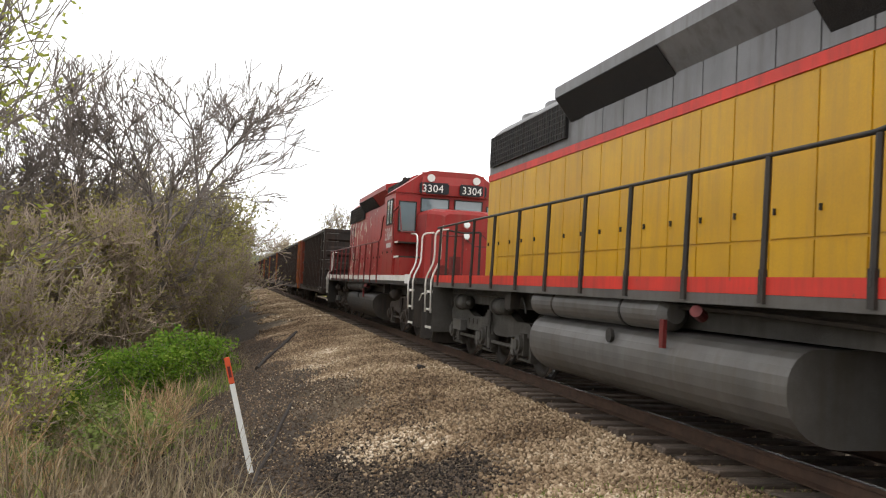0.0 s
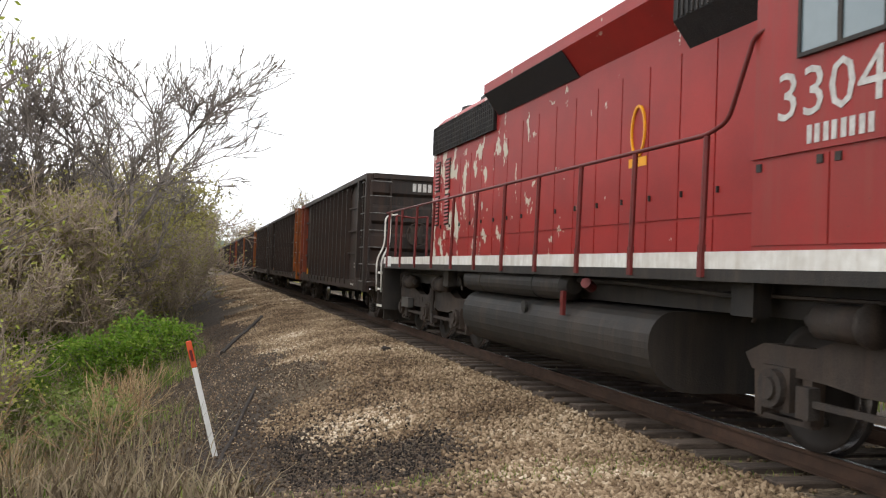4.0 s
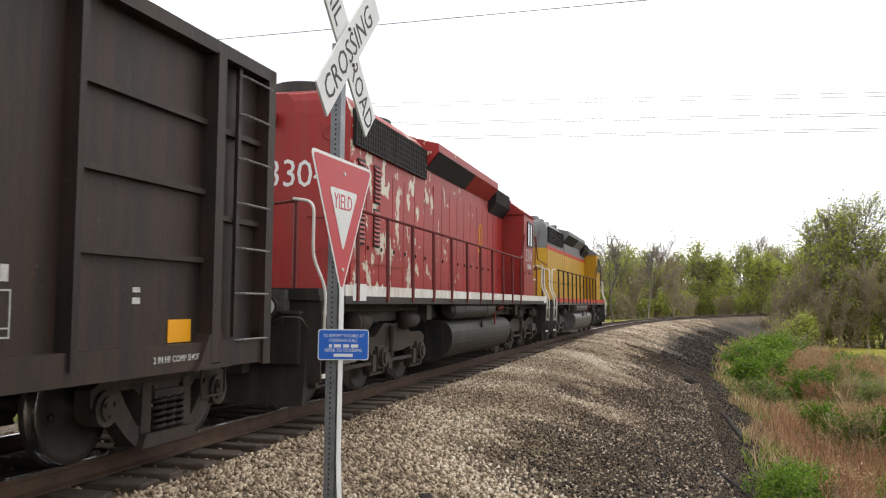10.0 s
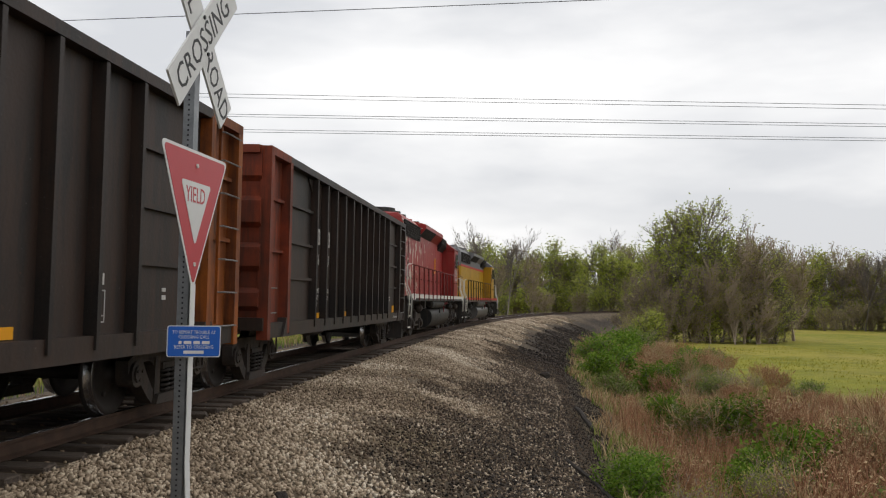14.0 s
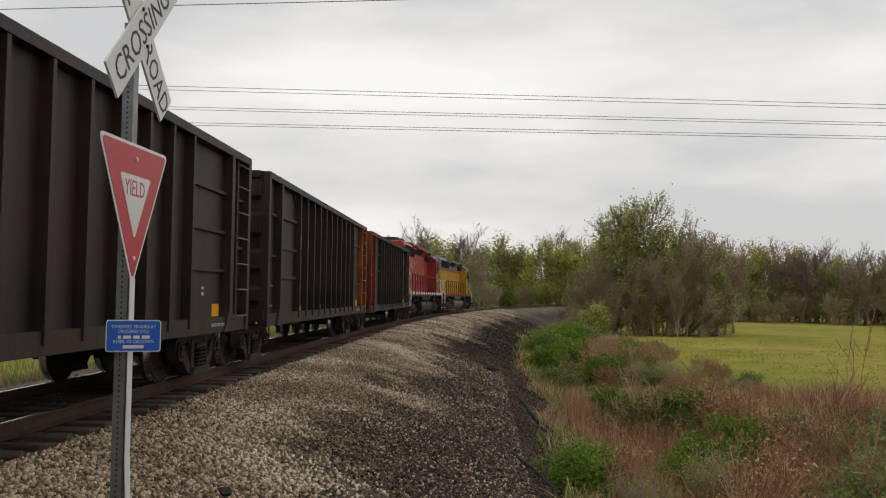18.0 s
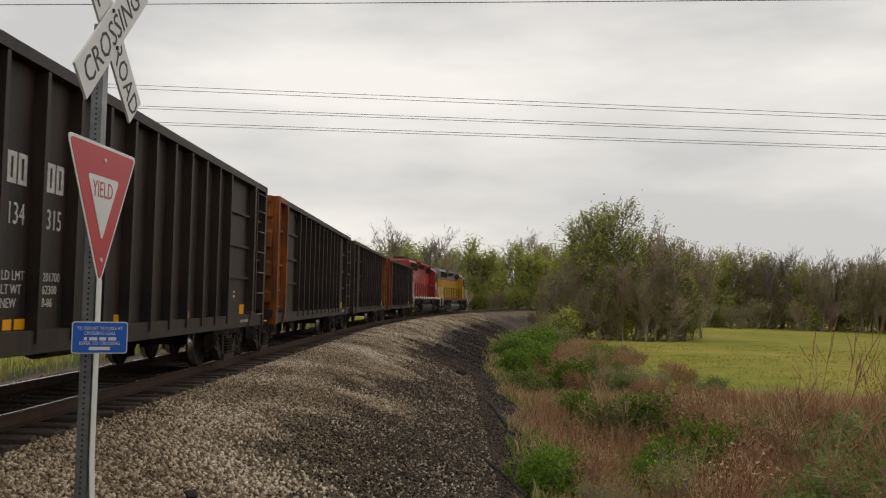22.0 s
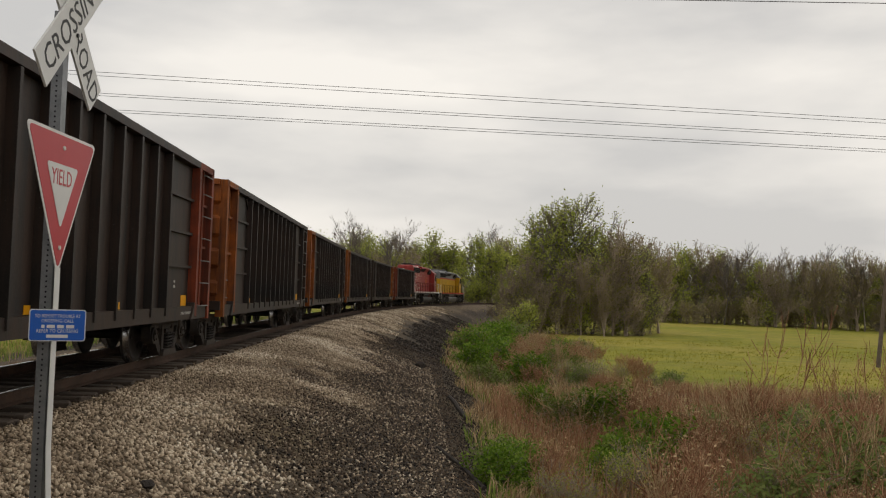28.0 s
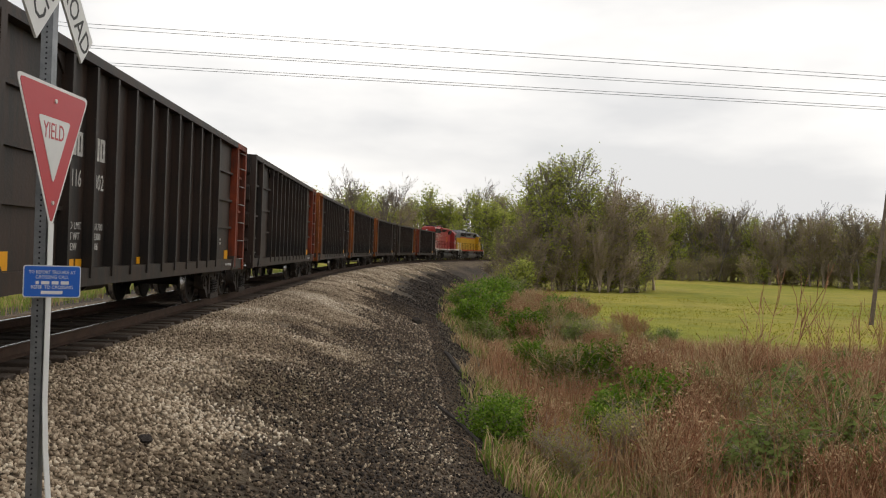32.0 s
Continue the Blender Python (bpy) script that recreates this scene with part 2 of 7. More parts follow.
def prism(bm, outline, axis, a, b):
    """A polygon drawn in the plane across an axis, pulled from a to b along it. x: (y, z); y: (x, z); z: (x, y)."""
    def at(p, h):
        return {"x": (h, p[0], p[1]), "y": (p[0], h, p[1]), "z": (p[0], p[1], h)}[axis]
    lo, hi = [bm.verts.new(at(p, a)) for p in outline], [bm.verts.new(at(p, b)) for p in outline]
    bm.faces.new(lo)
    bm.faces.new(hi[::-1])
    n = len(outline)
    for i in range(n):
        bm.faces.new((lo[i], lo[(i + 1) % n], hi[(i + 1) % n], hi[i]))
    return bm


def rod(bm, p, q, r, n=6, r2=None):
    p, q = Vector(p), Vector(q)
    d = q - p
    if d.length < 1e-5:
        return bm
    d.normalize()
    u = d.orthogonal().normalized()
    w = d.cross(u)
    r2 = r if r2 is None else r2
    a = [bm.verts.new(p + (u * math.cos(t) + w * math.sin(t)) * r) for t in (2 * math.pi * i / n for i in range(n))]
    b = [bm.verts.new(q + (u * math.cos(t) + w * math.sin(t)) * r2) for t in (2 * math.pi * i / n for i in range(n))]
    for i in range(n):
        bm.faces.new((a[i], a[(i + 1) % n], b[(i + 1) % n], b[i]))
    bm.faces.new(a[::-1])
    bm.faces.new(b)
    return bm


def pipe(pts, r, n=6):
    """A bent pipe along points."""
    bm = bmesh.new()
    pts = [Vector(p) for p in pts]
    rings, u = [], None
    for i, p in enumerate(pts):
        d = (pts[min(i + 1, len(pts) - 1)] - pts[max(i - 1, 0)]).normalized()
        if u is None:
            u = d.orthogonal().normalized()
        else:
            u = (u - d * u.dot(d)).normalized()
        w = d.cross(u)
        rings.append([bm.verts.new(p + (u * math.cos(t) + w * math.sin(t)) * r) for t in (2 * math.pi * k / n for k in range(n))])
    for a, b in zip(rings, rings[1:]):
        for k in range(n):
            bm.faces.new((a[k], a[(k + 1) % n], b[(k + 1) % n], b[k]))
    bm.faces.new(rings[0][::-1])
    bm.faces.new(rings[-1])
    return bm


def bend(pts, r=0.12, n=4):
    """Rounds the corners of a line of points."""
    pts = [Vector(p) for p in pts]
    out = [pts[0]]
    for a, b, c in zip(pts, pts[1:], pts[2:]):
        k = min(r, (a - b).length * 0.45, (c - b).length * 0.45)
        p, q = b + (a - b).normalized() * k, b + (c - b).normalized() * k
        for i in range(n + 1):
            t = i / n
            out.append(p * (1 - t) ** 2 + b * 2 * t * (1 - t) + q * t * t)
    out.append(pts[-1])
    return out


def writing(text, size, mat, parent, m, name="lettering", squeeze=1.0, thick=0.002):
    """Words as a flat mesh; the text's own plane is xy, its left end at the origin."""
    cu = bpy.data.curves.new(name, "FONT")
    cu.body, cu.size, cu.extrude, cu.resolution_u = text, size, thick, 2
    ob = bpy.data.objects.new(name, cu)
    me = bpy.data.meshes.new_from_object(ob)
    bpy.data.objects.remove(ob)
    bpy.data.curves.remove(cu)
    me.transform(m @ Matrix.Diagonal((squeeze, 1, 1, 1)))
    me.materials.clear()
    return link(name, me, mat, parent)


def thing(name, label, category, group="", m=None):
    ob = new(name)
    tagged(ob, label, category, group)
    if m is not None:
        ob.matrix_basis = m
    return ob


def weathered(m, streak, streak_amount, fleck, fleck_from, fleck_scale=22.0):
    """Adds drip streaks down the sides and small sharp chips to a paint."""
    nt = m.node_tree
    b = nt.nodes["Principled BSDF"]
    colour = b.inputs["Base Color"].links[0].from_socket
    co = nt.nodes.new("ShaderNodeTexCoord")
    for stretch, scale, lo, hi, tone, amount in (((2.4, 2.4, 0.22), 3.2, 0.46, 0.72, streak, streak_amount), ((1, 1, 1), fleck_scale, fleck_from, fleck_from + 0.03, fleck, 0.8), ((1, 1, 0.5), 0.9, 0.45, 0.75, streak, streak_amount * 0.7)):
        mp = nt.nodes.new("ShaderNodeMapping")
        mp.inputs["Scale"].default_value = stretch
        nt.links.new(co.outputs["Object"], mp.inputs["Vector"])
        n = node(nt, "ShaderNodeTexNoise", Scale=scale, Detail=5.0, Roughness=0.62)
        nt.links.new(mp.outputs["Vector"], n.inputs["Vector"])
        r = nt.nodes.new("ShaderNodeMapRange")
        r.inputs["From Min"].default_value, r.inputs["From Max"].default_value = lo, hi
        r.inputs["To Max"].default_value = amount
        nt.links.new(n.outputs["Fac"], r.inputs["Value"])
        x = nt.nodes.new("ShaderNodeMixRGB")
        nt.links.new(r.outputs["Result"], x.inputs["Fac"])
        nt.links.new(colour, x.inputs["Color1"])
        x.inputs["Color2"].default_value = (*tone, 1)
        colour = x.outputs["Color"]
    nt.links.new(colour, b.inputs["Base Color"])
    return m


weathered(CAR_PAINT, (0.062, 0.030, 0.018), 0.75, (0.24, 0.22, 0.2), 0.69, 30.0)
weathered(CAR_PAINT, (0.038, 0.024, 0.018), 0.65, (0.10, 0.045, 0.022), 0.70, 11.0)
weathered(CAR_ORANGE, (0.055, 0.023, 0.013), 0.95, (0.05, 0.03, 0.02), 0.70)
weathered(CAR_RED, (0.05, 0.022, 0.014), 0.9, (0.05, 0.03, 0.02), 0.70)
weathered(LOCO_RED, (0.19, 0.032, 0.024), 0.7, (0.58, 0.50, 0.42), 0.725, 9.0)
weathered(LOCO_RED, (0.30, 0.045, 0.035), 0.5, (0.10, 0.03, 0.022), 0.70, 18.0)
weathered(LOCO_YELLOW, (0.33, 0.19, 0.03), 0.5, (0.10, 0.06, 0.03), 0.74, 16.0)
weathered(LOCO_YELLOW, (0.30, 0.16, 0.03), 0.15, (0.50, 0.05, 0.02), 0.735, 4.0)
weathered(LOCO_GREY, (0.09, 0.08, 0.07), 0.6, (0.2, 0.19, 0.17), 0.745)
weathered(TANK_GREY, (0.07, 0.058, 0.045), 0.7, (0.03, 0.025, 0.02), 0.72)
weathered(LOCO_BLACK, (0.07, 0.05, 0.036), 0.5, (0.14, 0.12, 0.1), 0.74)
weathered(TRUCK_STEEL, (0.085, 0.055, 0.038), 0.6, (0.16, 0.13, 0.11), 0.745)
weathered(WHITE_PAINT, (0.42, 0.36, 0.29), 0.6, (0.12, 0.09, 0.07), 0.68, 20.0)
weathered(TRUCK_GREY, (0.03, 0.025, 0.02), 0.7, (0.16, 0.13, 0.1), 0.72)
weathered(STRIPE_RED, (0.22, 0.03, 0.02), 0.6, (0.12, 0.06, 0.04), 0.70, 12.0)

# ---- the line of the track ----
S_TABLE = np.arange(-460.0, 560.0, 1.0)
_kappa = np.interp(S_TABLE, CURVE_S, CURVE_K) * (S_TABLE > -25)
_psi = np.cumsum(_kappa) - _kappa / 2
_cx, _cy = -np.cumsum(np.sin(_psi)), -np.cumsum(np.cos(_psi))
_i0 = int(np.argmin(abs(S_TABLE)))
TX, TY = TRACK_X + _cx - _cx[_i0], _cy - _cy[_i0]


def track_at(s, side=0.0):
    """The place on the track s metres along, side metres towards the camera's side of it, and its turn."""
    x, y, a = np.interp(s, S_TABLE, TX), np.interp(s, S_TABLE, TY), np.interp(s, S_TABLE, _psi)
    return x - side * np.cos(a), y + side * np.sin(a), a


def track_z(s):
    return GRADE * np.clip(s, 0, None)


def along_side(x, y):
    """For many places: metres along the track and metres to the camera's side of it."""
    x, y = np.asarray(x, float), np.asarray(y, float)
    s, d = np.empty_like(x), np.empty_like(x)
    for i in range(0, len(x), 4000):
        k = slice(i, i + 4000)
        j = np.argmin((x[k, None] - TX[None, ::2]) ** 2 + (y[k, None] - TY[None, ::2]) ** 2, axis=1) * 2
        a = _psi[j]
        dx, dy = x[k] - TX[j], y[k] - TY[j]
        s[k] = S_TABLE[j] + dx * -np.sin(a) + dy * -np.cos(a)
        d[k] = dx * -np.cos(a) + dy * np.sin(a)
    return s, d


def bumps(x, y, scale, seed=0.0):
    """Smooth value noise from a few sine waves, about -1 to 1."""
    v = 0
    for i, (a, b, c) in enumerate(((1.0, 0.3, 0.1), (-0.4, 1.1, 1.7), (0.7, -0.8, 2.9), (1.9, 1.3, 4.1), (-1.7, 2.1, 5.3))):
        v = v + np.sin((x * a + y * b) / scale + c + seed * (i + 1)) * (0.5 if i > 2 else 1)
    return v / 3.2


def smooth(a, b, x):
    t = np.clip((x - a) / (b - a), 0, 1)
    return t * t * (3 - 2 * t)


ROAD_TURN = math.tan(radians(-10.7))


def ground_z(x, y, s=None, d=None):
    x, y = np.asarray(x, float), np.asarray(y, float)
    if s is None:
        s, d = along_side(x, y)
    near = np.interp(d, [-60, -14, -9, -5, -2.7, -1.6, 1.6, 2.7, 4.6, 9.3, 11, 14, 45, 90],
                     [-1.3, -1.3, -1.2, -0.75, -0.38, -0.24, -0.24, -0.38, -0.95, -2.7, -2.75, -2.5, -2.7, -2.7])
    far = np.interp(d, [-60, -14, -9, -5, -2.7, -1.6, 1.6, 2.7, 4.4, 7.6, 9, 12, 45, 90],
                    [-1.3, -1.3, -1.2, -0.75, -0.38, -0.24, -0.24, -0.36, -0.85, -2.0, -2.1, -1.7, -1.8, -1.8])
    z = np.where(s < 0, far, near)
    rough = np.clip((abs(d) - 2.5) / 4, 0, 1)
    z = z + rough * (0.07 * bumps(x, y, 0.9) + 0.13 * bumps(x, y, 3.1, 2.0)) * np.clip(1 - abs(d) / 300, 0.2, 1)
    z = z + track_z(s) * smooth(40, 8, abs(d))
    # the road's made-up bed over the track
    edge = y - ROAD_TURN * (x - TRACK_X)
    pad = smooth(-8.0, -2.0, edge) * smooth(8.6, 3.9, edge)
    level = -0.1 - 0.9 * smooth(6, 40, abs(d)) + 0.03 * bumps(x, y, 0.7)
    level = np.where(abs(d) < 1.9, np.minimum(level, -0.2), level)
    pad = pad * np.where(d > 0, smooth(30, 12, d), smooth(-90, -20, d))
    return z * (1 - pad) + level * pad


def steps(lo, hi, fine_lo, fine_hi, fine, grow):
    out = list(np.arange(fine_lo, fine_hi, fine))
    for sign, start, end in ((1, fine_hi, hi), (-1, fine_lo, lo)):
        p, w = start, fine
        while (p - end) * sign < 0:
            out.append(p)
            w *= grow
            p += sign * w
        out.append(end)
    return np.unique(np.round(out, 4))


def build_ground():
    gx = steps(-1600, 1600, -9.0, 9.5, 0.16, 1.06)
    gy = steps(-1700, 1700, -26, 24, 0.2, 1.055)
    X, Y = np.meshgrid(gx, gy)
    x, y = X.ravel(), Y.ravel()
    s, d = along_side(x, y)
    z = ground_z(x, y, s, d)
    nx, ny = len(gx), len(gy)
    idx = np.arange(nx * ny).reshape(ny, nx)
    faces = np.stack([idx[:-1, :-1], idx[:-1, 1:], idx[1:, 1:], idx[1:, :-1]], -1).reshape(-1, 4)
    me = bpy.data.meshes.new("ground")
    me.from_pydata(np.stack([x, y, z], -1).tolist(), [], faces.tolist())
    # what lies on it: stone, cinder, litter, turf
    wob = 0.45 * bumps(x, y, 1.3, 1.0) + 0.3 * bumps(x, y, 0.45, 3.0)
    edge = y - ROAD_TURN * (x - TRACK_X)
    stone = np.where(s < 0, smooth(4.4, 2.6, abs(d) + wob * 1.6), smooth(5.0, 3.2, abs(d) + wob * 2.0))
    cinder = smooth(8.2, 6.2, abs(d) + wob) * (1 - stone)
    spill = smooth(0.35, 0.75, bumps(x, y, 1.1, 5.0) + 0.3 * bumps(x, y, 0.3, 1.0)) * smooth(7.4, 5.5, abs(d))
    stone = np.clip(stone + spill * 0.7, 0, 1)
    soot = smooth(0.0, 0.7, bumps(x, y, 1.6, 8.0) + 0.5 * bumps(x, y, 0.5, 6.0)) * smooth(2.6, 4.2, abs(d)) * smooth(8, 6, abs(d))
    stone = stone * (1 - 0.8 * soot)
    turf = smooth(14, 16, d + wob) * smooth(36, 41, s + wob * 2) + smooth(-5.5, -8, d) * smooth(-40, -14, d)
    road = smooth(-1.9, -1.5, edge) * smooth(4.7, 4.3, edge) * np.where(d > 0, smooth(-1.0, -0.6, edge), 1.0) * smooth(34, 28, d)
    col = np.stack([np.clip(stone, 0, 1), np.clip(cinder, 0, 1), np.clip(turf, 0, 1), np.clip(road, 0, 1)], -1).astype(np.float32)
    at = me.color_attributes.new("cover", "FLOAT_COLOR", "POINT")
    at.data.foreach_set("color", col.ravel())
    for p in me.polygons:
        p.use_smooth = True
    m = bpy.data.materials.new("ground_cover")
    m.use_nodes = True
    nt = m.node_tree
    b = nt.nodes["Principled BSDF"]
    b.inputs["Roughness"].default_value = 0.95
    b.inputs["Specular IOR Level"].default_value = 0.2
    co = nt.nodes.new("ShaderNodeTexCoord")

    def blot(c0, c1, scale, lo=0.35, hi=0.65, detail=6.0):
        n = node(nt, "ShaderNodeTexNoise", Scale=scale, Detail=detail, Roughness=0.65)
        nt.links.new(co.outputs["Object"], n.inputs["Vector"])
        r = nt.nodes.new("ShaderNodeValToRGB")
        r.color_ramp.elements[0].position, r.color_ramp.elements[0].color = lo, (*c0, 1)
        r.color_ramp.elements[1].position, r.color_ramp.elements[1].color = hi, (*c1, 1)
        nt.links.new(n.outputs["Fac"], r.inputs["Fac"])
        return r.outputs["Color"]

    def pebbles(c0, c1, c2, scale):
        v = node(nt, "ShaderNodeTexVoronoi", Scale=scale)
        nt.links.new(co.outputs["Object"], v.inputs["Vector"])
        r = nt.nodes.new("ShaderNodeValToRGB")
        r.color_ramp.elements[0].color, r.color_ramp.elements[1].color = (*c0, 1), (*c2, 1)
        e = r.color_ramp.elements.new(0.5)
        e.color = (*c1, 1)
        sp = nt.nodes.new("ShaderNodeSeparateColor")
        nt.links.new(v.outputs["Color"], sp.inputs["Color"])
        nt.links.new(sp.outputs["Red"], r.inputs["Fac"])
        return r.outputs["Color"], v.outputs["Distance"]

    def over(a, c, fac):
        x = nt.nodes.new("ShaderNodeMixRGB")
        nt.links.new(a, x.inputs["Color1"])
        nt.links.new(c, x.inputs["Color2"])
        nt.links.new(fac, x.inputs["Fac"])
        return x.outputs["Color"]

    def dodge(a, c, f):
        x = nt.nodes.new("ShaderNodeMixRGB")
        x.inputs["Fac"].default_value = f
        nt.links.new(a, x.inputs["Color1"])
        nt.links.new(c, x.inputs["Color2"])
        return x.outputs["Color"]

    at_node = nt.nodes.new("ShaderNodeVertexColor")
    at_node.layer_name = "cover"
    sp = nt.nodes.new("ShaderNodeSeparateColor")
    nt.links.new(at_node.outputs["Color"], sp.inputs["Color"])
    litter = blot((0.07, 0.05, 0.03), (0.18, 0.14, 0.075), 5.0)
    turf_c = dodge(blot((0.19, 0.20, 0.022), (0.34, 0.315, 0.034), 0.5, 0.38, 0.6), blot((0.16, 0.17, 0.028), (0.36, 0.27, 0.08), 0.045, 0.42, 0.6), 0.45)
    cinder_c, dist_a = pebbles((0.02, 0.016, 0.013), (0.042, 0.033, 0.026), (0.10, 0.078, 0.06), 26)
    cinder_c = dodge(cinder_c, blot((0.02, 0.016, 0.013), (0.07, 0.053, 0.041), 2.2), 0.5)
    # stone bed coloured darker than the loose stones, painting the shade in their gaps
    stone_c, dist_b = pebbles((0.025, 0.018, 0.013), (0.11, 0.08, 0.053), (0.32, 0.25, 0.175), 22)
    stone_c = dodge(stone_c, blot((0.05, 0.037, 0.027), (0.20, 0.155, 0.11), 1.6), 0.45)
    road_c = dodge(pebbles((0.16, 0.145, 0.125), (0.2, 0.185, 0.16), (0.26, 0.24, 0.21), 60)[0], blot((0.13, 0.12, 0.1), (0.24, 0.22, 0.19), 1.2), 0.5)
    c = over(litter, turf_c, sp.outputs["Blue"])
    c = over(c, cinder_c, sp.outputs["Green"])
    c = over(c, stone_c, sp.outputs["Red"])
    c = over(c, road_c, at_node.outputs["Alpha"])
    nt.links.new(c, b.inputs["Base Color"])
    bp = node(nt, "ShaderNodeBump", Strength=0.9, Distance=0.03)
    nt.links.new(dist_b, bp.inputs["Height"])
    nt.links.new(bp.outputs["Normal"], b.inputs["Normal"])
    return tagged(link("ground", me, m), "railway embankment of pale ballast, dark cinders, dead grass and green field", "ground", kind="structure")


ground = build_ground()


# ---- rails and ties ----
def sweep(profile, s_list, side, z0):
    """A rail: an outline (side, height) carried along the track."""
    verts, faces, n = [], [], len(profile)
    for s in s_list:
        for a, h in profile:
            x, y, _ = track_at(s, side + a)
            verts.append((x, y, z0 + h + float(track_z(s))))
    for i in range(len(s_list) - 1):
        for k in range(n):
            faces.append((i * n + k, i * n + (k + 1) % n, (i + 1) * n + (k + 1) % n, (i + 1) * n + k))
    me = bpy.data.meshes.new("rail")
    me.from_pydata(verts, [], faces)
    return me


railway = tagged(new("railway_track"), "single railway track with rusty rails on dark wooden ties", "railway track", kind="structure")
RAIL_OUTLINE = [(-0.07, -0.168), (0.07, -0.168), (0.07, -0.158), (0.012, -0.135), (0.009, -0.045), (0.034, -0.035), (0.036, -0.006), (0.03, -0.003),
                (-0.03, -0.003), (-0.036, -0.006), (-0.034, -0.035), (-0.009, -0.045), (-0.012, -0.135), (-0.07, -0.158)]
rail_s = np.concatenate([np.arange(-400, -20, 10), np.arange(-20, 60, 2.0), np.arange(60, 320, 4.0)])
for rail_side in (-0.755, 0.755):
    rail = link("rail", sweep(RAIL_OUTLINE, rail_s, rail_side, 0), RAIL_RUST, railway)
    link("running_surface", sweep([(-0.027, -0.003), (0.027, -0.003), (0.024, 0.001), (-0.024, 0.001)], rail_s, rail_side, 0), SHINY_STEEL, rail, "polished bright rail top")

# ---- where the loose things stand ----
SIGN_X, SIGN_Y, SIGN_TURN, SIGN_TOP, SIGN_SIDE, BUCK_RISE, BLUE_DROP, BLUE_TURN = 1.816, -4.72, -0.5, 2.09, 0.835, 0.60, 0.97, -68
STAKE = (0.34, 12.1, 1.56, -15)
LOGS = [(-0.7, -26.5, -1.1, -23.6, 0.07), (-0.3, -17.2, -1.0, -14.6, 0.045), (0.3, 11.2, 1.1, 16.0, 0.03), (0.7, 23, 2.2, 31, 0.06)]
LUMPS = [(2.5, -8.6, 0.07), (1.4, -8.9, 0.06), (0.3, -35.0, 0.22), (3.6, 17.0, 0.09)]
WIRES = [((110, -72, 20.80), (-170, -68, 12.40), 0.3, 0.022), ((110, -72, 20.50), (-170, -68, 12.10), 0.3, 0.022), ((110, -72, 18.70), (-170, -68, 11.70), 0.3, 0.022), ((110, -72, 18.50), (-170, -68, 11.50), 0.3, 0.022),
         ((110, -72, 17.10), (-170, -68, 11.20), 0.3, 0.022), ((110, -72, 16.90), (-170, -68, 11.00), 0.3, 0.022), ((70, -31, 10.9), (-60, -29, 12.3), 0.3, 0.014)]
POLES = [(-29.7, -59.3, 9.6, (), -5, 0), (52, 1.8, 11.3, ((11.0, 1.07),), 0, 0), (90, -3.2, 15.2, ((14.9, 1.4), (12.6, 1.6), (9.0, 1.6)), 0, -2), (90, -9.1, 13.8, ((13.5, 0.8), (12.2, 0.9), (10.6, 0.9)), 1, -6), (68, -16, 11.8, ((11.4, 0.7), (10.8, 0.8), (9.7, 0.9), (8.0, 1.2)), 2, -13), (107, -23.6, 11.9, ((11.4, 1.4), (10.4, 1.4)), 0, -12), (64, -9.9, 11.8, ((10.9, 1.4),), 2, -9), (150, -31, 12, ((11.5, 1.3),), 0, -12)]
TOWERS = [(172, 8.4, 31, 3.4, 0)]
FRAMES = [(94, -47, 30.6, 2.05, 63.5)]
RIDGES = [(16, [(-700, 300), (-620, -100), (-480, -380), (-250, -520), (0, -600), (250, -560), (500, -380), (640, -120), (660, 150), (500, 420), (200, 560), (-100, 600), (-450, 500), (-700, 300)])]

# ---- the train ----
RUN_T, RUN_S = np.array([a for a, _ in TRAIN_RUN]), np.array([b for _, b in TRAIN_RUN])


_fine = np.linspace(-1, 33, 681)
_speed = np.interp(_fine, (RUN_T[1:] + RUN_T[:-1]) / 2, np.diff(RUN_S) / np.diff(RUN_T))
_speed = np.convolve(np.pad(_speed, 20, mode="edge"), np.ones(41) / 41, "valid")
_path = np.concatenate([[0], np.cumsum((_speed[1:] + _speed[:-1]) / 2 * 0.05)])
_miss = np.interp(_fine, RUN_T, RUN_S - np.interp(RUN_T, _fine, _path))
_path += np.convolve(np.pad(_miss, 20, mode="edge"), np.ones(41) / 41, "valid")


def run_at(t):
    """Metres run at a time, from the smoothed speed."""
    return float(np.interp(t, _fine, _path))


def vehicle_pose(s_mid, half):
    xr, yr, _ = track_at(s_mid - half)
    xf, yf, _ = track_at(s_mid + half)
    return pose(float(xr + xf) / 2, float(yr + yf) / 2, float(track_z(s_mid)), 0, 0, math.degrees(math.atan2(yf - yr, xf - xr)))


# local axes of a vehicle: x towards the head of the train, y to its far side, z up from the rail
CAR_L = 13.96
CAR_PITCH = 15.37
CAR_FRONT = -1.5
RED_MID = 9.74
YEL_MID = 30.1
VEHICLES = []

MESHES = {}


def shared(key, build, smooth=False):
    """One mesh for all the pieces that look alike."""
    if key not in MESHES:
        bm = build()
        bmesh.ops.recalc_face_normals(bm, faces=bm.faces[:])
        me = bpy.data.meshes.new(key if isinstance(key, str) else key[0])
        bm.to_mesh(me)
        bm.free()
        me.materials.append(None)
        if smooth:
            for p in me.polygons:
                p.use_smooth = True
        MESHES[key] = me
    return MESHES[key]


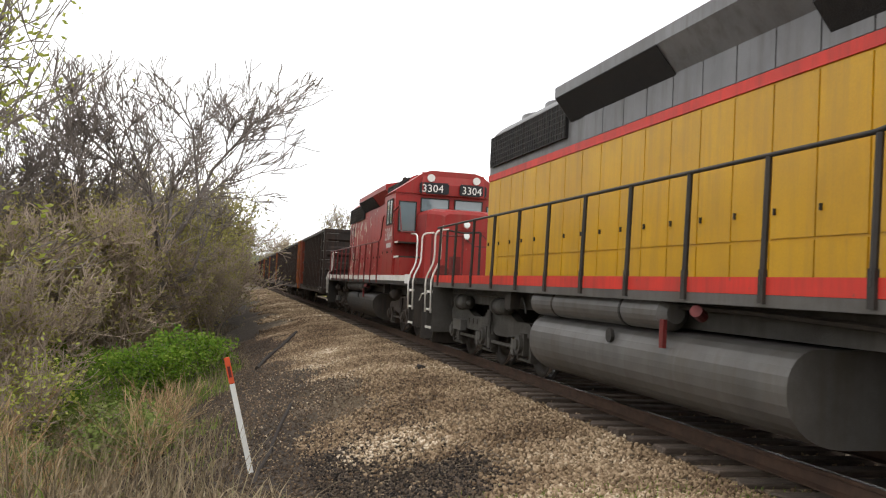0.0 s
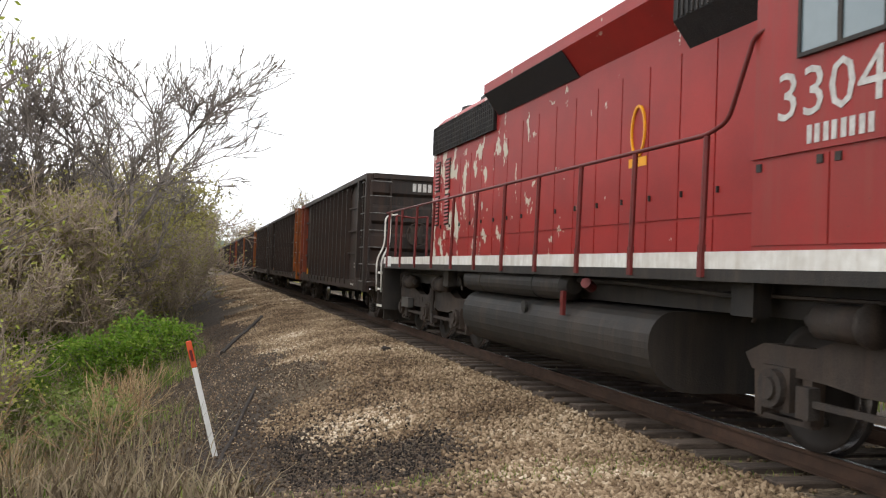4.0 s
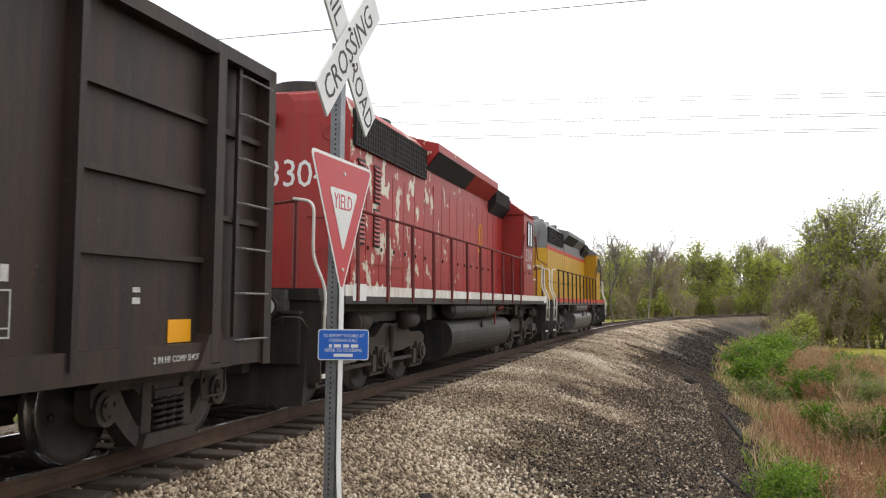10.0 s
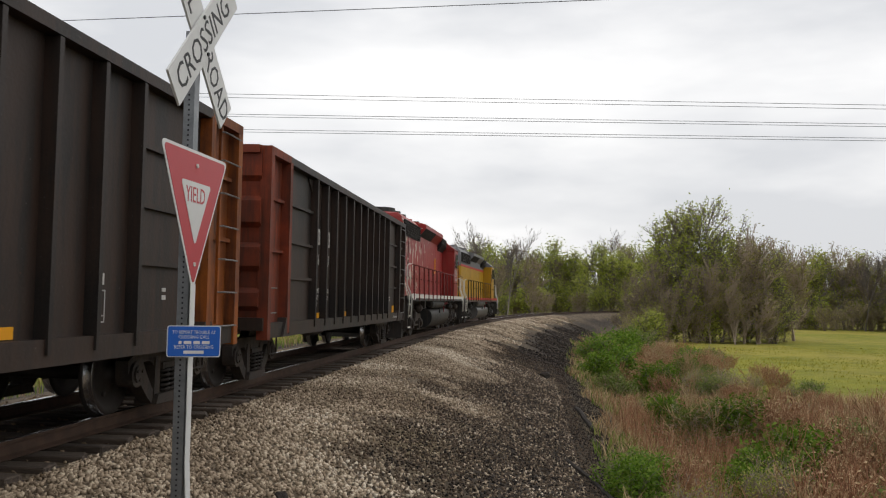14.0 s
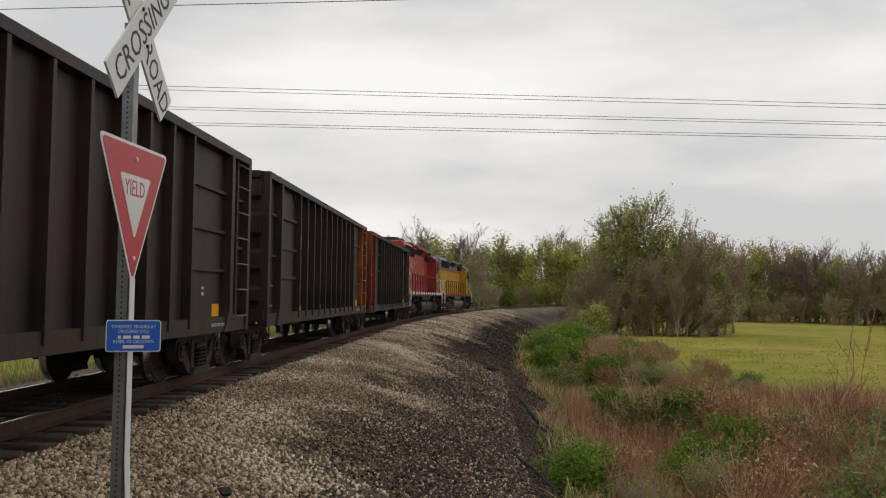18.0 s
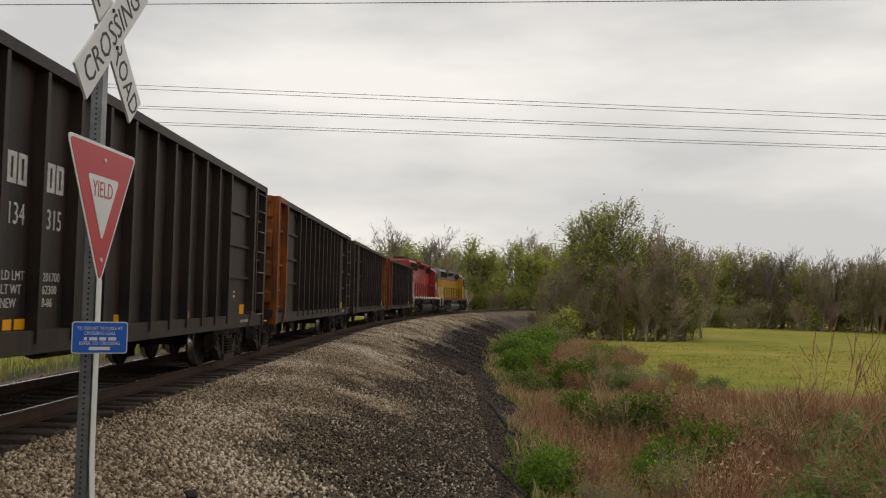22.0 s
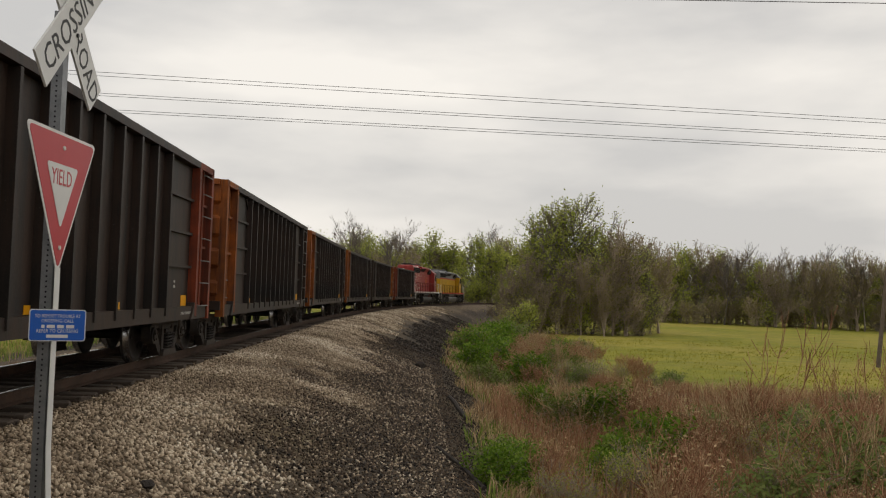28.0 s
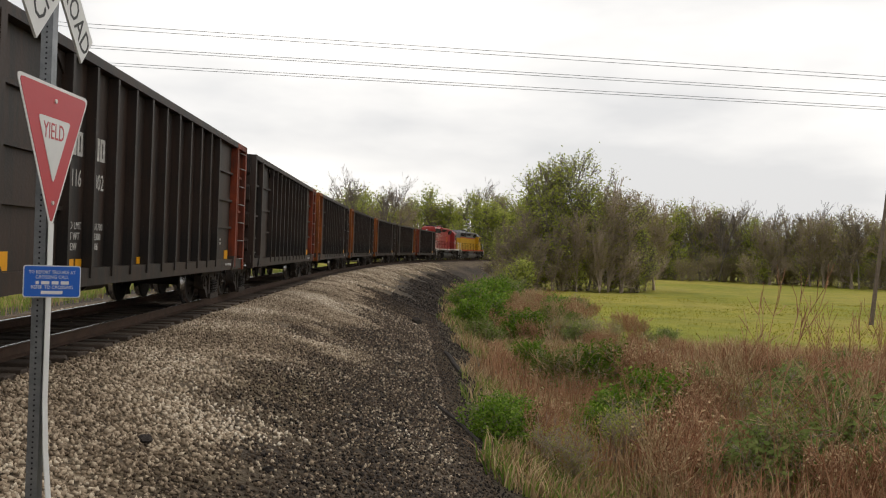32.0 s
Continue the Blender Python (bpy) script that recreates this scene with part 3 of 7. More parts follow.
def piece(name, key, build, mat, parent, at=None, label="", smooth=False):
    ob = new(name, shared(key, build, smooth))
    ob.material_slots[0].link = "OBJECT"
    ob.material_slots[0].material = mat
    if parent is not None:
        ob.parent = parent
    if at is not None:
        ob.matrix_basis = at if isinstance(at, Matrix) else Matrix.Translation(at)
    if label:
        ob["label"] = label
    return ob


def lathe(bm, outline, n=24, centre=(0, 0, 0)):
    """Outline of (y, radius) turned about the y axis."""
    cx, cy, cz = centre
    rings = []
    for y, r in outline:
        rings.append([bm.verts.new((cx + r * math.cos(2 * math.pi * k / n), cy + y, cz + r * math.sin(2 * math.pi * k / n))) for k in range(n)])
    for a, b in zip(rings, rings[1:]):
        for k in range(n):
            bm.faces.new((a[k], b[k], b[(k + 1) % n], a[(k + 1) % n]))
    bm.faces.new(rings[0])
    bm.faces.new(rings[-1][::-1])
    return bm


WHEELS = []


def wheelset_mesh(radius):
    key = ("wheelset", radius)
    if key in MESHES:
        return MESHES[key]
    bm = bmesh.new()
    k = radius / 0.457
    for side in (-1, 1):
        # outer face, hub, plate, rim, tread, flange
        prof = [(0.90, 0.02), (0.90, 0.10), (0.83, 0.11), (0.80, 0.15), (0.775, 0.34 * k), (0.81, 0.385 * k), (0.82, 0.455 * k), (0.815, 0.457 * k),
                (0.72, 0.462 * k), (0.705, 0.485 * k), (0.685, 0.485 * k), (0.68, 0.455 * k), (0.68, 0.385 * k), (0.74, 0.34 * k), (0.75, 0.15), (0.66, 0.12), (0.66, 0.02)]
        lathe(bm, [(y * side, r) for y, r in prof], 28)
        # lugs on the plate, so that the turning shows
        for i in range(3):
            a = 2 * math.pi * i / 3
            c, s = math.cos(a), math.sin(a)
            rod(bm, (c * 0.25 * k, 0.79 * side, s * 0.25 * k), (c * 0.25 * k, 0.805 * side, s * 0.25 * k), 0.035, 8)
    rod(bm, (0, -1.06, 0), (0, 1.06, 0), 0.075, 12)
    for side in (-1, 1):
        rod(bm, (0, 1.0 * side, 0), (0, 1.10 * side, 0), 0.11, 14)
        for i in range(3):
            a = 2 * math.pi * i / 3 + 0.4
            rod(bm, (math.cos(a) * 0.06, 1.09 * side, math.sin(a) * 0.06), (math.cos(a) * 0.06, 1.12 * side, math.sin(a) * 0.06), 0.018, 6)
    bmesh.ops.recalc_face_normals(bm, faces=bm.faces[:])
    me = bpy.data.meshes.new("wheelset")
    bm.to_mesh(me)
    bm.free()
    me.materials.append(WHEEL_STEEL)
    me.materials.append(SHINY_STEEL)
    for p in me.polygons:
        p.use_smooth = True
        r, y = math.hypot(p.center.x, p.center.z), abs(p.center.y)
        if r > 0.44 * k and 0.715 < y < 0.822:
            p.material_index = 1
    MESHES[key] = me
    return me


def wheelset(parent, x, radius, y=0.0):
    ob = new("wheelset", wheelset_mesh(radius))
    ob.parent = parent
    ob.matrix_basis = Matrix.Translation((x, y, radius))
    return ob


def frame_mesh():
    """A cast side frame with its two windows, from the axle boxes to the spring seat."""
    bm = bmesh.new()
    w = 0.075
    prism(bm, [(-1.06, 0.47), (-1.06, 0.61), (-0.92, 0.68), (-0.72, 0.73), (0.72, 0.73), (0.92, 0.68), (1.06, 0.61), (1.06, 0.47), (0.82, 0.47), (0.72, 0.58), (-0.72, 0.58), (-0.82, 0.47)], "y", -w, w)
    for k in (-1, 1):
        prism(bm, [(0.86 * k, 0.44), (0.80 * k, 0.56), (0.70 * k, 0.60), (0.60 * k, 0.46), (0.44 * k, 0.27), (0.30 * k, 0.20), (0.30 * k, 0.07), (0.42 * k, 0.07), (0.56 * k, 0.17)], "y", -w, w)
        prism(bm, [(0.40 * k, 0.12), (0.38 * k, 0.62), (0.25 * k, 0.62), (0.25 * k, 0.12)], "y", -w - 0.015, w + 0.015)
        prism(bm, [(0.70 * k, 0.62), (0.56 * k, 0.62), (0.40 * k, 0.52), (0.40 * k, 0.62)], "y", -w, w)
        rod(bm, (0.889 * k, -0.11, 0.457), (0.889 * k, 0.09, 0.457), 0.15, 14)
        rod(bm, (0.889 * k, -0.135, 0.457), (0.889 * k, -0.11, 0.457), 0.10, 14)
        for a in range(3):
            q = 2.1 * a + 0.5
            rod(bm, (0.889 * k + 0.065 * math.cos(q), -0.15, 0.457 + 0.065 * math.sin(q)), (0.889 * k + 0.065 * math.cos(q), -0.13, 0.457 + 0.065 * math.sin(q)), 0.02, 6)
    prism(bm, [(-0.44, 0.07), (0.44, 0.07), (0.38, 0.185), (-0.38, 0.185)], "y", -0.14, 0.14)
    box(bm, -0.24, 0.24, -0.12, 0.12, 0.47, 0.545)
    return bm


def spring_mesh():
    bm = bmesh.new()
    turns, n = 5, 10
    pts = [(0.062 * math.cos(2 * math.pi * i / n), 0.062 * math.sin(2 * math.pi * i / n), 0.28 * i / (turns * n)) for i in range(turns * n + 1)]
    bm.free()
    return pipe(pts, 0.02, 6)


def freight_truck(parent, x, i):
    t = piece("truck", "bolster", lambda: made((-0.2, 0.2, -1.1, 1.1, 0.45, 0.62), (-0.35, 0.35, -0.35, 0.35, 0.55, 0.78), (-0.62, -0.5, -0.9, 0.9, 0.38, 0.5), (0.5, 0.62, -0.9, 0.9, 0.38, 0.5)),
              TRUCK_STEEL, parent, (x, 0, 0))
    for side in (-1, 1):
        piece("side_frame", "side_frame", frame_mesh, TRUCK_STEEL, t, (0, 1.02 * side, 0))
        for k in (-1, 0, 1):
            piece("spring", "spring", spring_mesh, WHEEL_STEEL, t, (0.15 * k, 1.11 * side, 0.19), smooth=True)
        piece("brake_beam_hanger", "hanger", lambda: pipe(bend([(0.42, 0, 0.82), (0.42, 0, 0.42), (0.86, 0, 0.42), (0.86, 0, 0.82)], 0.04), 0.014, 5), TRUCK_STEEL, t, (0, 1.2 * side, 0))
    for k in (-0.889, 0.889):
        WHEELS.append((wheelset(t, k, 0.457), 0.457, i))
    return t


CAR_TOP, CAR_LOW, HALF_W = 3.64, 0.74, 1.60
RUNGS = [0.97, 1.40, 1.82, 2.24, 2.66, 3.08, 3.44]


def end_mesh():
    """An end wall with pressed horizontal ribs."""
    bm = bmesh.new()
    z = [1.0, 1.15, 1.22, 1.42, 1.5, 1.74, 1.82, 2.1, 2.18, 2.4, 2.48, 2.8, 2.88, 3.1, 3.18, CAR_TOP]
    dep = [0, 0, 0.09, 0.09, 0, 0, 0.09, 0.09, 0, 0, 0.09, 0.09, 0, 0, 0.07, 0.07]
    front = [(d, h) for d, h in zip(dep, z)]
    outline = front + [(-0.05, CAR_TOP), (-0.05, 1.05)]
    lo = [bm.verts.new((a, -1.47, h)) for a, h in outline]
    hi = [bm.verts.new((a, 1.47, h)) for a, h in outline]
    n = len(outline)
    for i in range(n):
        bm.faces.new((lo[i], lo[(i + 1) % n], hi[(i + 1) % n], hi[i]))
    bm.faces.new(lo)
    bm.faces.new(hi[::-1])
    return bm


def ladder(parent, mat, m, width):
    """Two stiles and seven grab rungs; rungs run along local x and stand proud along -y."""
    st = piece("ladder", ("stiles", width), lambda: made((-0.03, 0.03, -0.035, 0.0, 1.0, CAR_TOP - 0.12), (width - 0.02, width + 0.02, -0.03, 0.0, 1.0, CAR_TOP - 0.12)), mat, parent, m)
    for z in RUNGS:
        piece("rung", ("rung", width), lambda: pipe([(-0.02, -0.02, 0), (0, -0.075, 0), (width, -0.075, 0), (width + 0.02, -0.02, 0)], 0.012, 5), RUNG_STEEL, st, (0, 0, z))
    return st


def gondola(i, front, rear, number):
    """front, rear: the paint of the end bays."""
    looks = {CAR_PAINT: "dark", CAR_ORANGE: "orange", CAR_RED: "red"}
    car = thing("gondola_car", "black high-sided gondola car, %s front end, %s rear end" % (looks[front], looks[rear]), "freight car", "freight cars of the train")
    h = CAR_L / 2
    bay = 1.06
    mid = h - bay
    for side in (-1, 1):
        flip = Matrix.Diagonal((1, side, 1, 1))
        y0, y1 = sorted((side * 1.44, side * 1.47))
        piece("side_panel", ("side", side), lambda: made((-mid, mid, y0, y1, 0.95, CAR_TOP - 0.1)), CAR_PAINT, car)
        a, b = sorted((side * 1.43, side * 1.58))
        piece("side_sill", ("sill", side), lambda: made((-h, h, a, b, CAR_LOW, 0.97)), CAR_PAINT, car)
        c, d = sorted((side * 1.40, side * 1.61))
        tc = piece("top_chord", ("chord", side), lambda: made((-mid, mid, c, d, CAR_TOP - 0.12, CAR_TOP)), CAR_PAINT, car)
        for sgn, mat in ((1, front), (-1, rear)):
            x0, x1 = sorted((sgn * mid, sgn * h))
            piece("end_bay_panel", ("bay", side, sgn), lambda: made((x0, x1, y0, y1, 0.95, CAR_TOP - 0.1)), mat, car)
            piece("top_chord", ("bay_chord", side, sgn), lambda: made((x0, x1, c, d, CAR_TOP - 0.12, CAR_TOP)), mat, car)
            e0, e1 = sorted((sgn * (h - 0.12), sgn * (h + 0.03)))
            p0, p1 = sorted((side * 1.44, side * 1.61))
            piece("corner_post", ("corner", side, sgn), lambda: made((e0, e1, p0, p1, CAR_LOW - 0.02, CAR_TOP)), mat, car)
            # the bay post, with its gussets below
            q = sgn * (h - bay)
            bm_key = ("bay_post", side, sgn)
            r0, r1 = sorted((side * 1.45, side * 1.62))
            piece("bay_post", bm_key, lambda: made((q - 0.07, q + 0.07, r0, r1, 0.79, CAR_TOP - 0.1)), mat, car)
            piece("post_foot", ("foot", side, sgn), lambda: prism(bmesh.new(), [(q - 0.3, 0.74), (q + 0.3, 0.74), (q + 0.24, 0.8), (q + 0.1, 1.04), (q + 0.075, 1.04), (q + 0.075, 0.78), (q - 0.075, 0.78), (q - 0.075, 1.04), (q - 0.1, 1.04), (q - 0.24, 0.8)], "y", r0, r1), CAR_PAINT, car)
            # stiffeners across the bays
            t0, t1 = sorted((side * 1.45, side * 1.53))
            u0, u1 = sorted((sgn * (h - bay - 0.08), sgn * (h - 2.92)))
            for z in (1.66, 2.26, 2.88):
                piece("stiffener", ("stiff", side, sgn, z), lambda: made((u0, u1, t0, t1, z, z + 0.05)), CAR_PAINT, car)
            v0, v1 = sorted((sgn * (h - 0.13), sgn * (h - bay + 0.08)))
            for z in (2.06, 2.86):
                piece("stiffener", ("stiff2", side, sgn, z), lambda: made((v0, v1, t0, t1, z, z + 0.05)), mat, car)
            # ladder on the camera's side at each end, and on the end wall
            lx = sgn * (h - 0.62) if sgn > 0 else sgn * (h - 0.04)
            if side < 0 and sgn > 0:
                ladder(car, mat, Matrix.Translation((lx, -1.47 - 0.06, 0)), 0.58)
                ladder(car, mat, Matrix.Translation((h + 0.10, -1.5, 0)) @ pose(0, 0, 0, 0, 0, 90), 0.5)
            elif side > 0 and sgn < 0:
                ladder(car, mat, Matrix.Translation((-h + 0.62, 1.47 + 0.06, 0)) @ pose(0, 0, 0, 0, 0, 180), 0.58)
                ladder(car, mat, Matrix.Translation((-h - 0.10, 1.5, 0)) @ pose(0, 0, 0, 0, 0, -90), 0.5)
            else:
                # hand holds low on the other corners
                for z in (1.12, 1.5):
                    piece("hand_hold", ("hand_hold", side, sgn), lambda: pipe([(0.02, side * 1.49, 0), (0.02, side * 1.56, 0), (0.44, side * 1.56, 0), (0.44, side * 1.49, 0)], 0.012, 5), RUNG_STEEL, car, (sgn * (h - 0.36) - 0.23, 0, z))
        # posts along the side
        n = 10
        for k in range(n + 1):
            x = -(h - 2.93) + k * (2 * (h - 2.93)) / n
            r0, r1 = sorted((side * 1.465, side * 1.605))
            piece("side_post", ("post", side), lambda: prism(bmesh.new(), [(-0.035, CAR_LOW + 0.1), (0.035, CAR_LOW + 0.1), (0.035, CAR_TOP - 0.13), (-0.035, CAR_TOP - 0.13)], "y", r0, r1), CAR_PAINT, car, (x, 0, 0))
        for sgn in (-1, 1):
            x = sgn * (h - 2.93)
            piece("gusset", ("gusset", side, sgn), lambda: prism(bmesh.new(), [(x + 0.03 * sgn, CAR_TOP - 0.13), (x + 0.33 * sgn, CAR_TOP - 0.13), (x + 0.03 * sgn, CAR_TOP - 0.38)], "y", side * 1.475, side * 1.5), CAR_PAINT, car)
        # reflectors
        if side < 0:
            for x, w, hh in ((h - 1.42, 0.35, 0.19), (h - 5.0, 0.24, 0.1), (h - 7.9, 0.16, 0.1), (h - 10.6, 0.16, 0.1), (-h + 3.6, 0.2, 0.1), (-h + 1.45, 0.34, 0.2)):
                piece("reflector", ("reflector", w), lambda: made((-w / 2, w / 2, -0.004, 0.004, 0, hh)), REFLECT_YELLOW, car, (x, -1.476, 0.98), "yellow reflective patch")
    for sgn, mat in ((1, front), (-1, rear)):
        piece("end_wall", "end_wall", end_mesh, mat, car, Matrix.Translation((sgn * h, 0, 0)) @ pose(0, 0, 0, 0, 0, 0 if sgn > 0 else 180))
        piece("end_sill", "end_sill", lambda: made((-0.12, 0.1, -1.55, 1.55, 0.86, 1.05), (0.0, 0.35, -0.35, 0.35, 0.68, 1.04)), CAR_PAINT, car, Matrix.Translation((sgn * h, 0, 0)) @ pose(0, 0, 0, 0, 0, 0 if sgn > 0 else 180))
        piece("end_chord", "end_chord", lambda: made((-0.06, 0.13, -1.44, 1.44, CAR_TOP - 0.12, CAR_TOP + 0.002)), mat, car, Matrix.Translation((sgn * h, 0, 0)) @ pose(0, 0, 0, 0, 0, 0 if sgn > 0 else 180))
        coupler(car, sgn * (h + 0.1), sgn, 0.6)
        freight_truck(car, sgn * (h - 0.985), i)
    piece("floor", "car_floor", lambda: made((-h + 0.06, h - 0.06, -1.43, 1.43, 1.0, 1.06)), CAR_PAINT, car)
    piece("center_sill", "center_sill", lambda: made((-h + 0.1, h - 0.1, -0.25, 0.25, 0.68, 0.99)), CAR_PAINT, car)
    for x in (-3.4, 0, 3.4):
        piece("cross_bearer", "cross_bearer", lambda: made((-0.08, 0.08, -1.42, 1.42, 0.8, 0.995)), CAR_PAINT, car, (x, 0, 0))
    piece("brake_cylinder", "brake_cylinder", lambda: rod(bmesh.new(), (-1.6, -0.8, 0.76), (-0.7, -0.8, 0.76), 0.2, 14), TRUCK_STEEL, car)
    piece("brake_rod", "brake_rod", lambda: pipe([(-5, -0.6, 0.74), (0, -0.5, 0.7), (5, -0.6, 0.74)], 0.02, 5), TRUCK_STEEL, car)
    # hand brake on the front wall
    bw = piece("hand_brake", "hand_brake", lambda: made((0.09, 0.22, -0.16, 0.14, 1.95, 2.35), (0.09, 0.3, -0.03, 0.03, 2.14, 2.2)), TRUCK_STEEL, car, (h, -0.33, 0))

    def brake_wheel():
        bm = bmesh.new()
        n, r = 20, 0.28
        bm.free()
        bm = pipe([(0, r * math.cos(2 * math.pi * k / n), r * math.sin(2 * math.pi * k / n)) for k in range(n + 1)], 0.016, 5)
        for k in range(5):
            a = 2 * math.pi * k / 5
            rod(bm, (0, 0, 0), (0, r * math.cos(a), r * math.sin(a)), 0.014, 4)
        rod(bm, (-0.05, 0, 0), (0.03, 0, 0), 0.05, 8)
        return bm
    piece("brake_wheel", "brake_wheel", brake_wheel, TRUCK_STEEL, bw, (0.32, 0, 2.17))
    piece("brake_chain", "brake_chain", lambda: chain([(0.15, -0.05, 1.95), (0.15, -0.05, 1.42)]), TRUCK_STEEL, bw)
    piece("end_platform", "end_platform", lambda: made((0.1, 0.36, -0.8, 0.2, 1.33, 1.36)), TRUCK_STEEL, car, (h, 0, 0))
    # stencils on the camera's side
    face = pose(0, -1.473, 0, 90, 0, 0)
    if number:
        first, second = number
        x = -h + 3.24
        stencil(car, x, 2.36, 0.36, 0.30)
        stencil(car, x + 0.81, 2.36, 0.36, 0.30)
        writing(first, 0.30, STENCIL_WHITE, car, pose(x + 0.02, -1.474, 1.98, 90, 0, 0), "number", 0.8)
        writing(second, 0.30, STENCIL_WHITE, car, pose(x + 0.83, -1.474, 1.98, 90, 0, 0), "number", 0.8)
        writing("LD LMT\nLT WT\nNEW", 0.13, STENCIL_WHITE, car, pose(x - 0.02, -1.474, 1.45, 90, 0, 0), "weight_note")
        writing("201700\n62300\n8-86", 0.13, STENCIL_WHITE, car, pose(x + 0.81, -1.474, 1.45, 90, 0, 0), "weight_note")
        writing("2 IN HF COMP SHOES", 0.075, STENCIL_WHITE, car, pose(h - 1.95, -1.582, 0.83, 90, 0, 0), "brake_note")
        for sgn in (1, -1):
            g = pose(sgn * (h + 0.076), -0.45 * sgn, 3.24, 90, 0, 90 * sgn)
            writing(first + second, 0.2, STENCIL_WHITE, car, g @ Matrix.Translation((0.62, 0, 0)), "number")
            bar = bmesh.new()
            for k in range(4):
                box(bar, 0.13 * k, 0.13 * k + 0.09, 0, 0.2, 0, 0.003)
            bmesh.ops.transform(bar, matrix=g, verts=bar.verts[:])
            part("reporting_mark", bar, STENCIL_WHITE, car)
        piece("symbol", "symbols", lambda: made((0, 0.09, -0.003, 0.003, 0, 0.11), (0.13, 0.22, -0.003, 0.003, 0.0, 0.11), (0.26, 0.33, -0.003, 0.003, 0, 0.11)), STENCIL_WHITE, car, (h - 3.75, -1.474, 1.44))
        piece("notice", "notice", lambda: made((0, 0.1, -0.003, 0.003, 0, 0.05), (0, 0.1, -0.003, 0.003, 0.09, 0.13)), STENCIL_WHITE, car, (h - 2.1, -1.474, 1.30))
        piece("notice_frame", "notice_frame", lambda: made((0, 0.36, -0.003, 0.003, 0, 0.012), (0, 0.36, -0.003, 0.003, 0.3, 0.312), (0, 0.012, -0.003, 0.003, 0, 0.31), (0.35, 0.36, -0.003, 0.003, 0, 0.31), (0.2, 0.21, -0.003, 0.003, 0, 0.31),
                                                            (0, 0.36, -0.003, 0.003, 0.06, 0.07)), STENCIL_WHITE, car, (h - 3.75, -1.474, 1.08))
    return car


def stencil(car, x, z, w, h):
    """Two white hollow blocks standing for a pair of the road's initials."""
    for k in (0, 1):
        a = x + k * w * 0.58
        bm = made((a, a + w * 0.17, -1.477, -1.471, z, z + h), (a + w * 0.31, a + w * 0.48, -1.477, -1.471, z, z + h),
                  (a + w * 0.17, a + w * 0.31, -1.477, -1.471, z + h * 0.84, z + h), (a + w * 0.17, a + w * 0.31, -1.477, -1.471, z, z + h * 0.16))
        part("reporting_mark", bm, STENCIL_WHITE, car)


def chain(line, step=0.05):
    bm = bmesh.new()
    pts = [Vector(p) for p in line]
    k = 0
    for a, b in zip(pts, pts[1:]):
        n = max(1, int((b - a).length / step))
        d = (b - a).normalized()
        u = d.orthogonal().normalized()
        v = d.cross(u)
        for i in range(n):
            c = a + (b - a) * (i + 0.5) / n
            w = u if k % 2 else v
            q = [c - d * step * 0.6 - w * 0.012, c - d * step * 0.6 + w * 0.012, c + d * step * 0.6 + w * 0.012, c + d * step * 0.6 - w * 0.012]
            for e, f in zip(q, q[1:] + q[:1]):
                rod(bm, e, f, 0.005, 3)
            k += 1
    return bm


def coupler(parent, x, sgn, reach):
    """A knuckle coupler with its shank, reaching out along x."""
    m = Matrix.Translation((x, 0, 0.86)) @ pose(0, 0, 0, 0, 0, 0 if sgn > 0 else 180)

    def build():
        bm = made((-0.1, reach - 0.34, -0.075, 0.075, -0.08, 0.07))
        prism(bm, [(reach - 0.42, -0.075), (reach - 0.3, -0.13), (reach - 0.16, -0.19), (reach + 0.0, -0.2), (reach + 0.05, -0.13), (reach - 0.02, -0.05), (reach - 0.06, 0.03),
                   (reach + 0.02, 0.10), (reach + 0.10, 0.15), (reach + 0.09, 0.21), (reach - 0.1, 0.19), (reach - 0.28, 0.13), (reach - 0.42, 0.075)], "z", -0.13, 0.12)
        # knuckle, pin, guard arm rib, lock lifter lug
        rod(bm, (reach - 0.02, -0.14, -0.16), (reach - 0.02, -0.14, 0.15), 0.07, 12)
        rod(bm, (reach - 0.02, -0.14, 0.15), (reach - 0.02, -0.14, 0.19), 0.035, 10)
        box(bm, reach - 0.3, reach - 0.02, -0.21, -0.17, -0.05, 0.04)
        prism(bm, [(reach - 0.26, -0.02), (reach - 0.14, -0.02), (reach - 0.17, -0.24), (reach - 0.23, -0.24)], "z", -0.22, -0.12)
        rod(bm, (reach - 0.2, -0.1, -0.13), (reach - 0.2, -0.1, -0.28), 0.035, 8)
        box(bm, -0.12, -0.02, -0.3, 0.3, -0.17, 0.17)
        return bm
    c = piece("coupler", ("coupler", reach), build, TRUCK_STEEL, parent, m)
    piece("air_hose", ("air_hose", reach), lambda: pipe(bend([(-0.05, -0.33, -0.12), (reach * 0.4, -0.35, -0.2), (reach * 0.65, -0.3, -0.44), (reach, -0.12, -0.46)], 0.15), 0.028, 6), LOCO_BLACK, c, smooth=True)
    piece("uncoupling_lever", ("uncoupling", reach), lambda: pipe(bend([(0.12, -1.45, 0.12), (0.12, -0.5, 0.02), (reach - 0.2, -0.1, 0.1)], 0.1), 0.014, 5), TRUCK_STEEL, c)
    return c


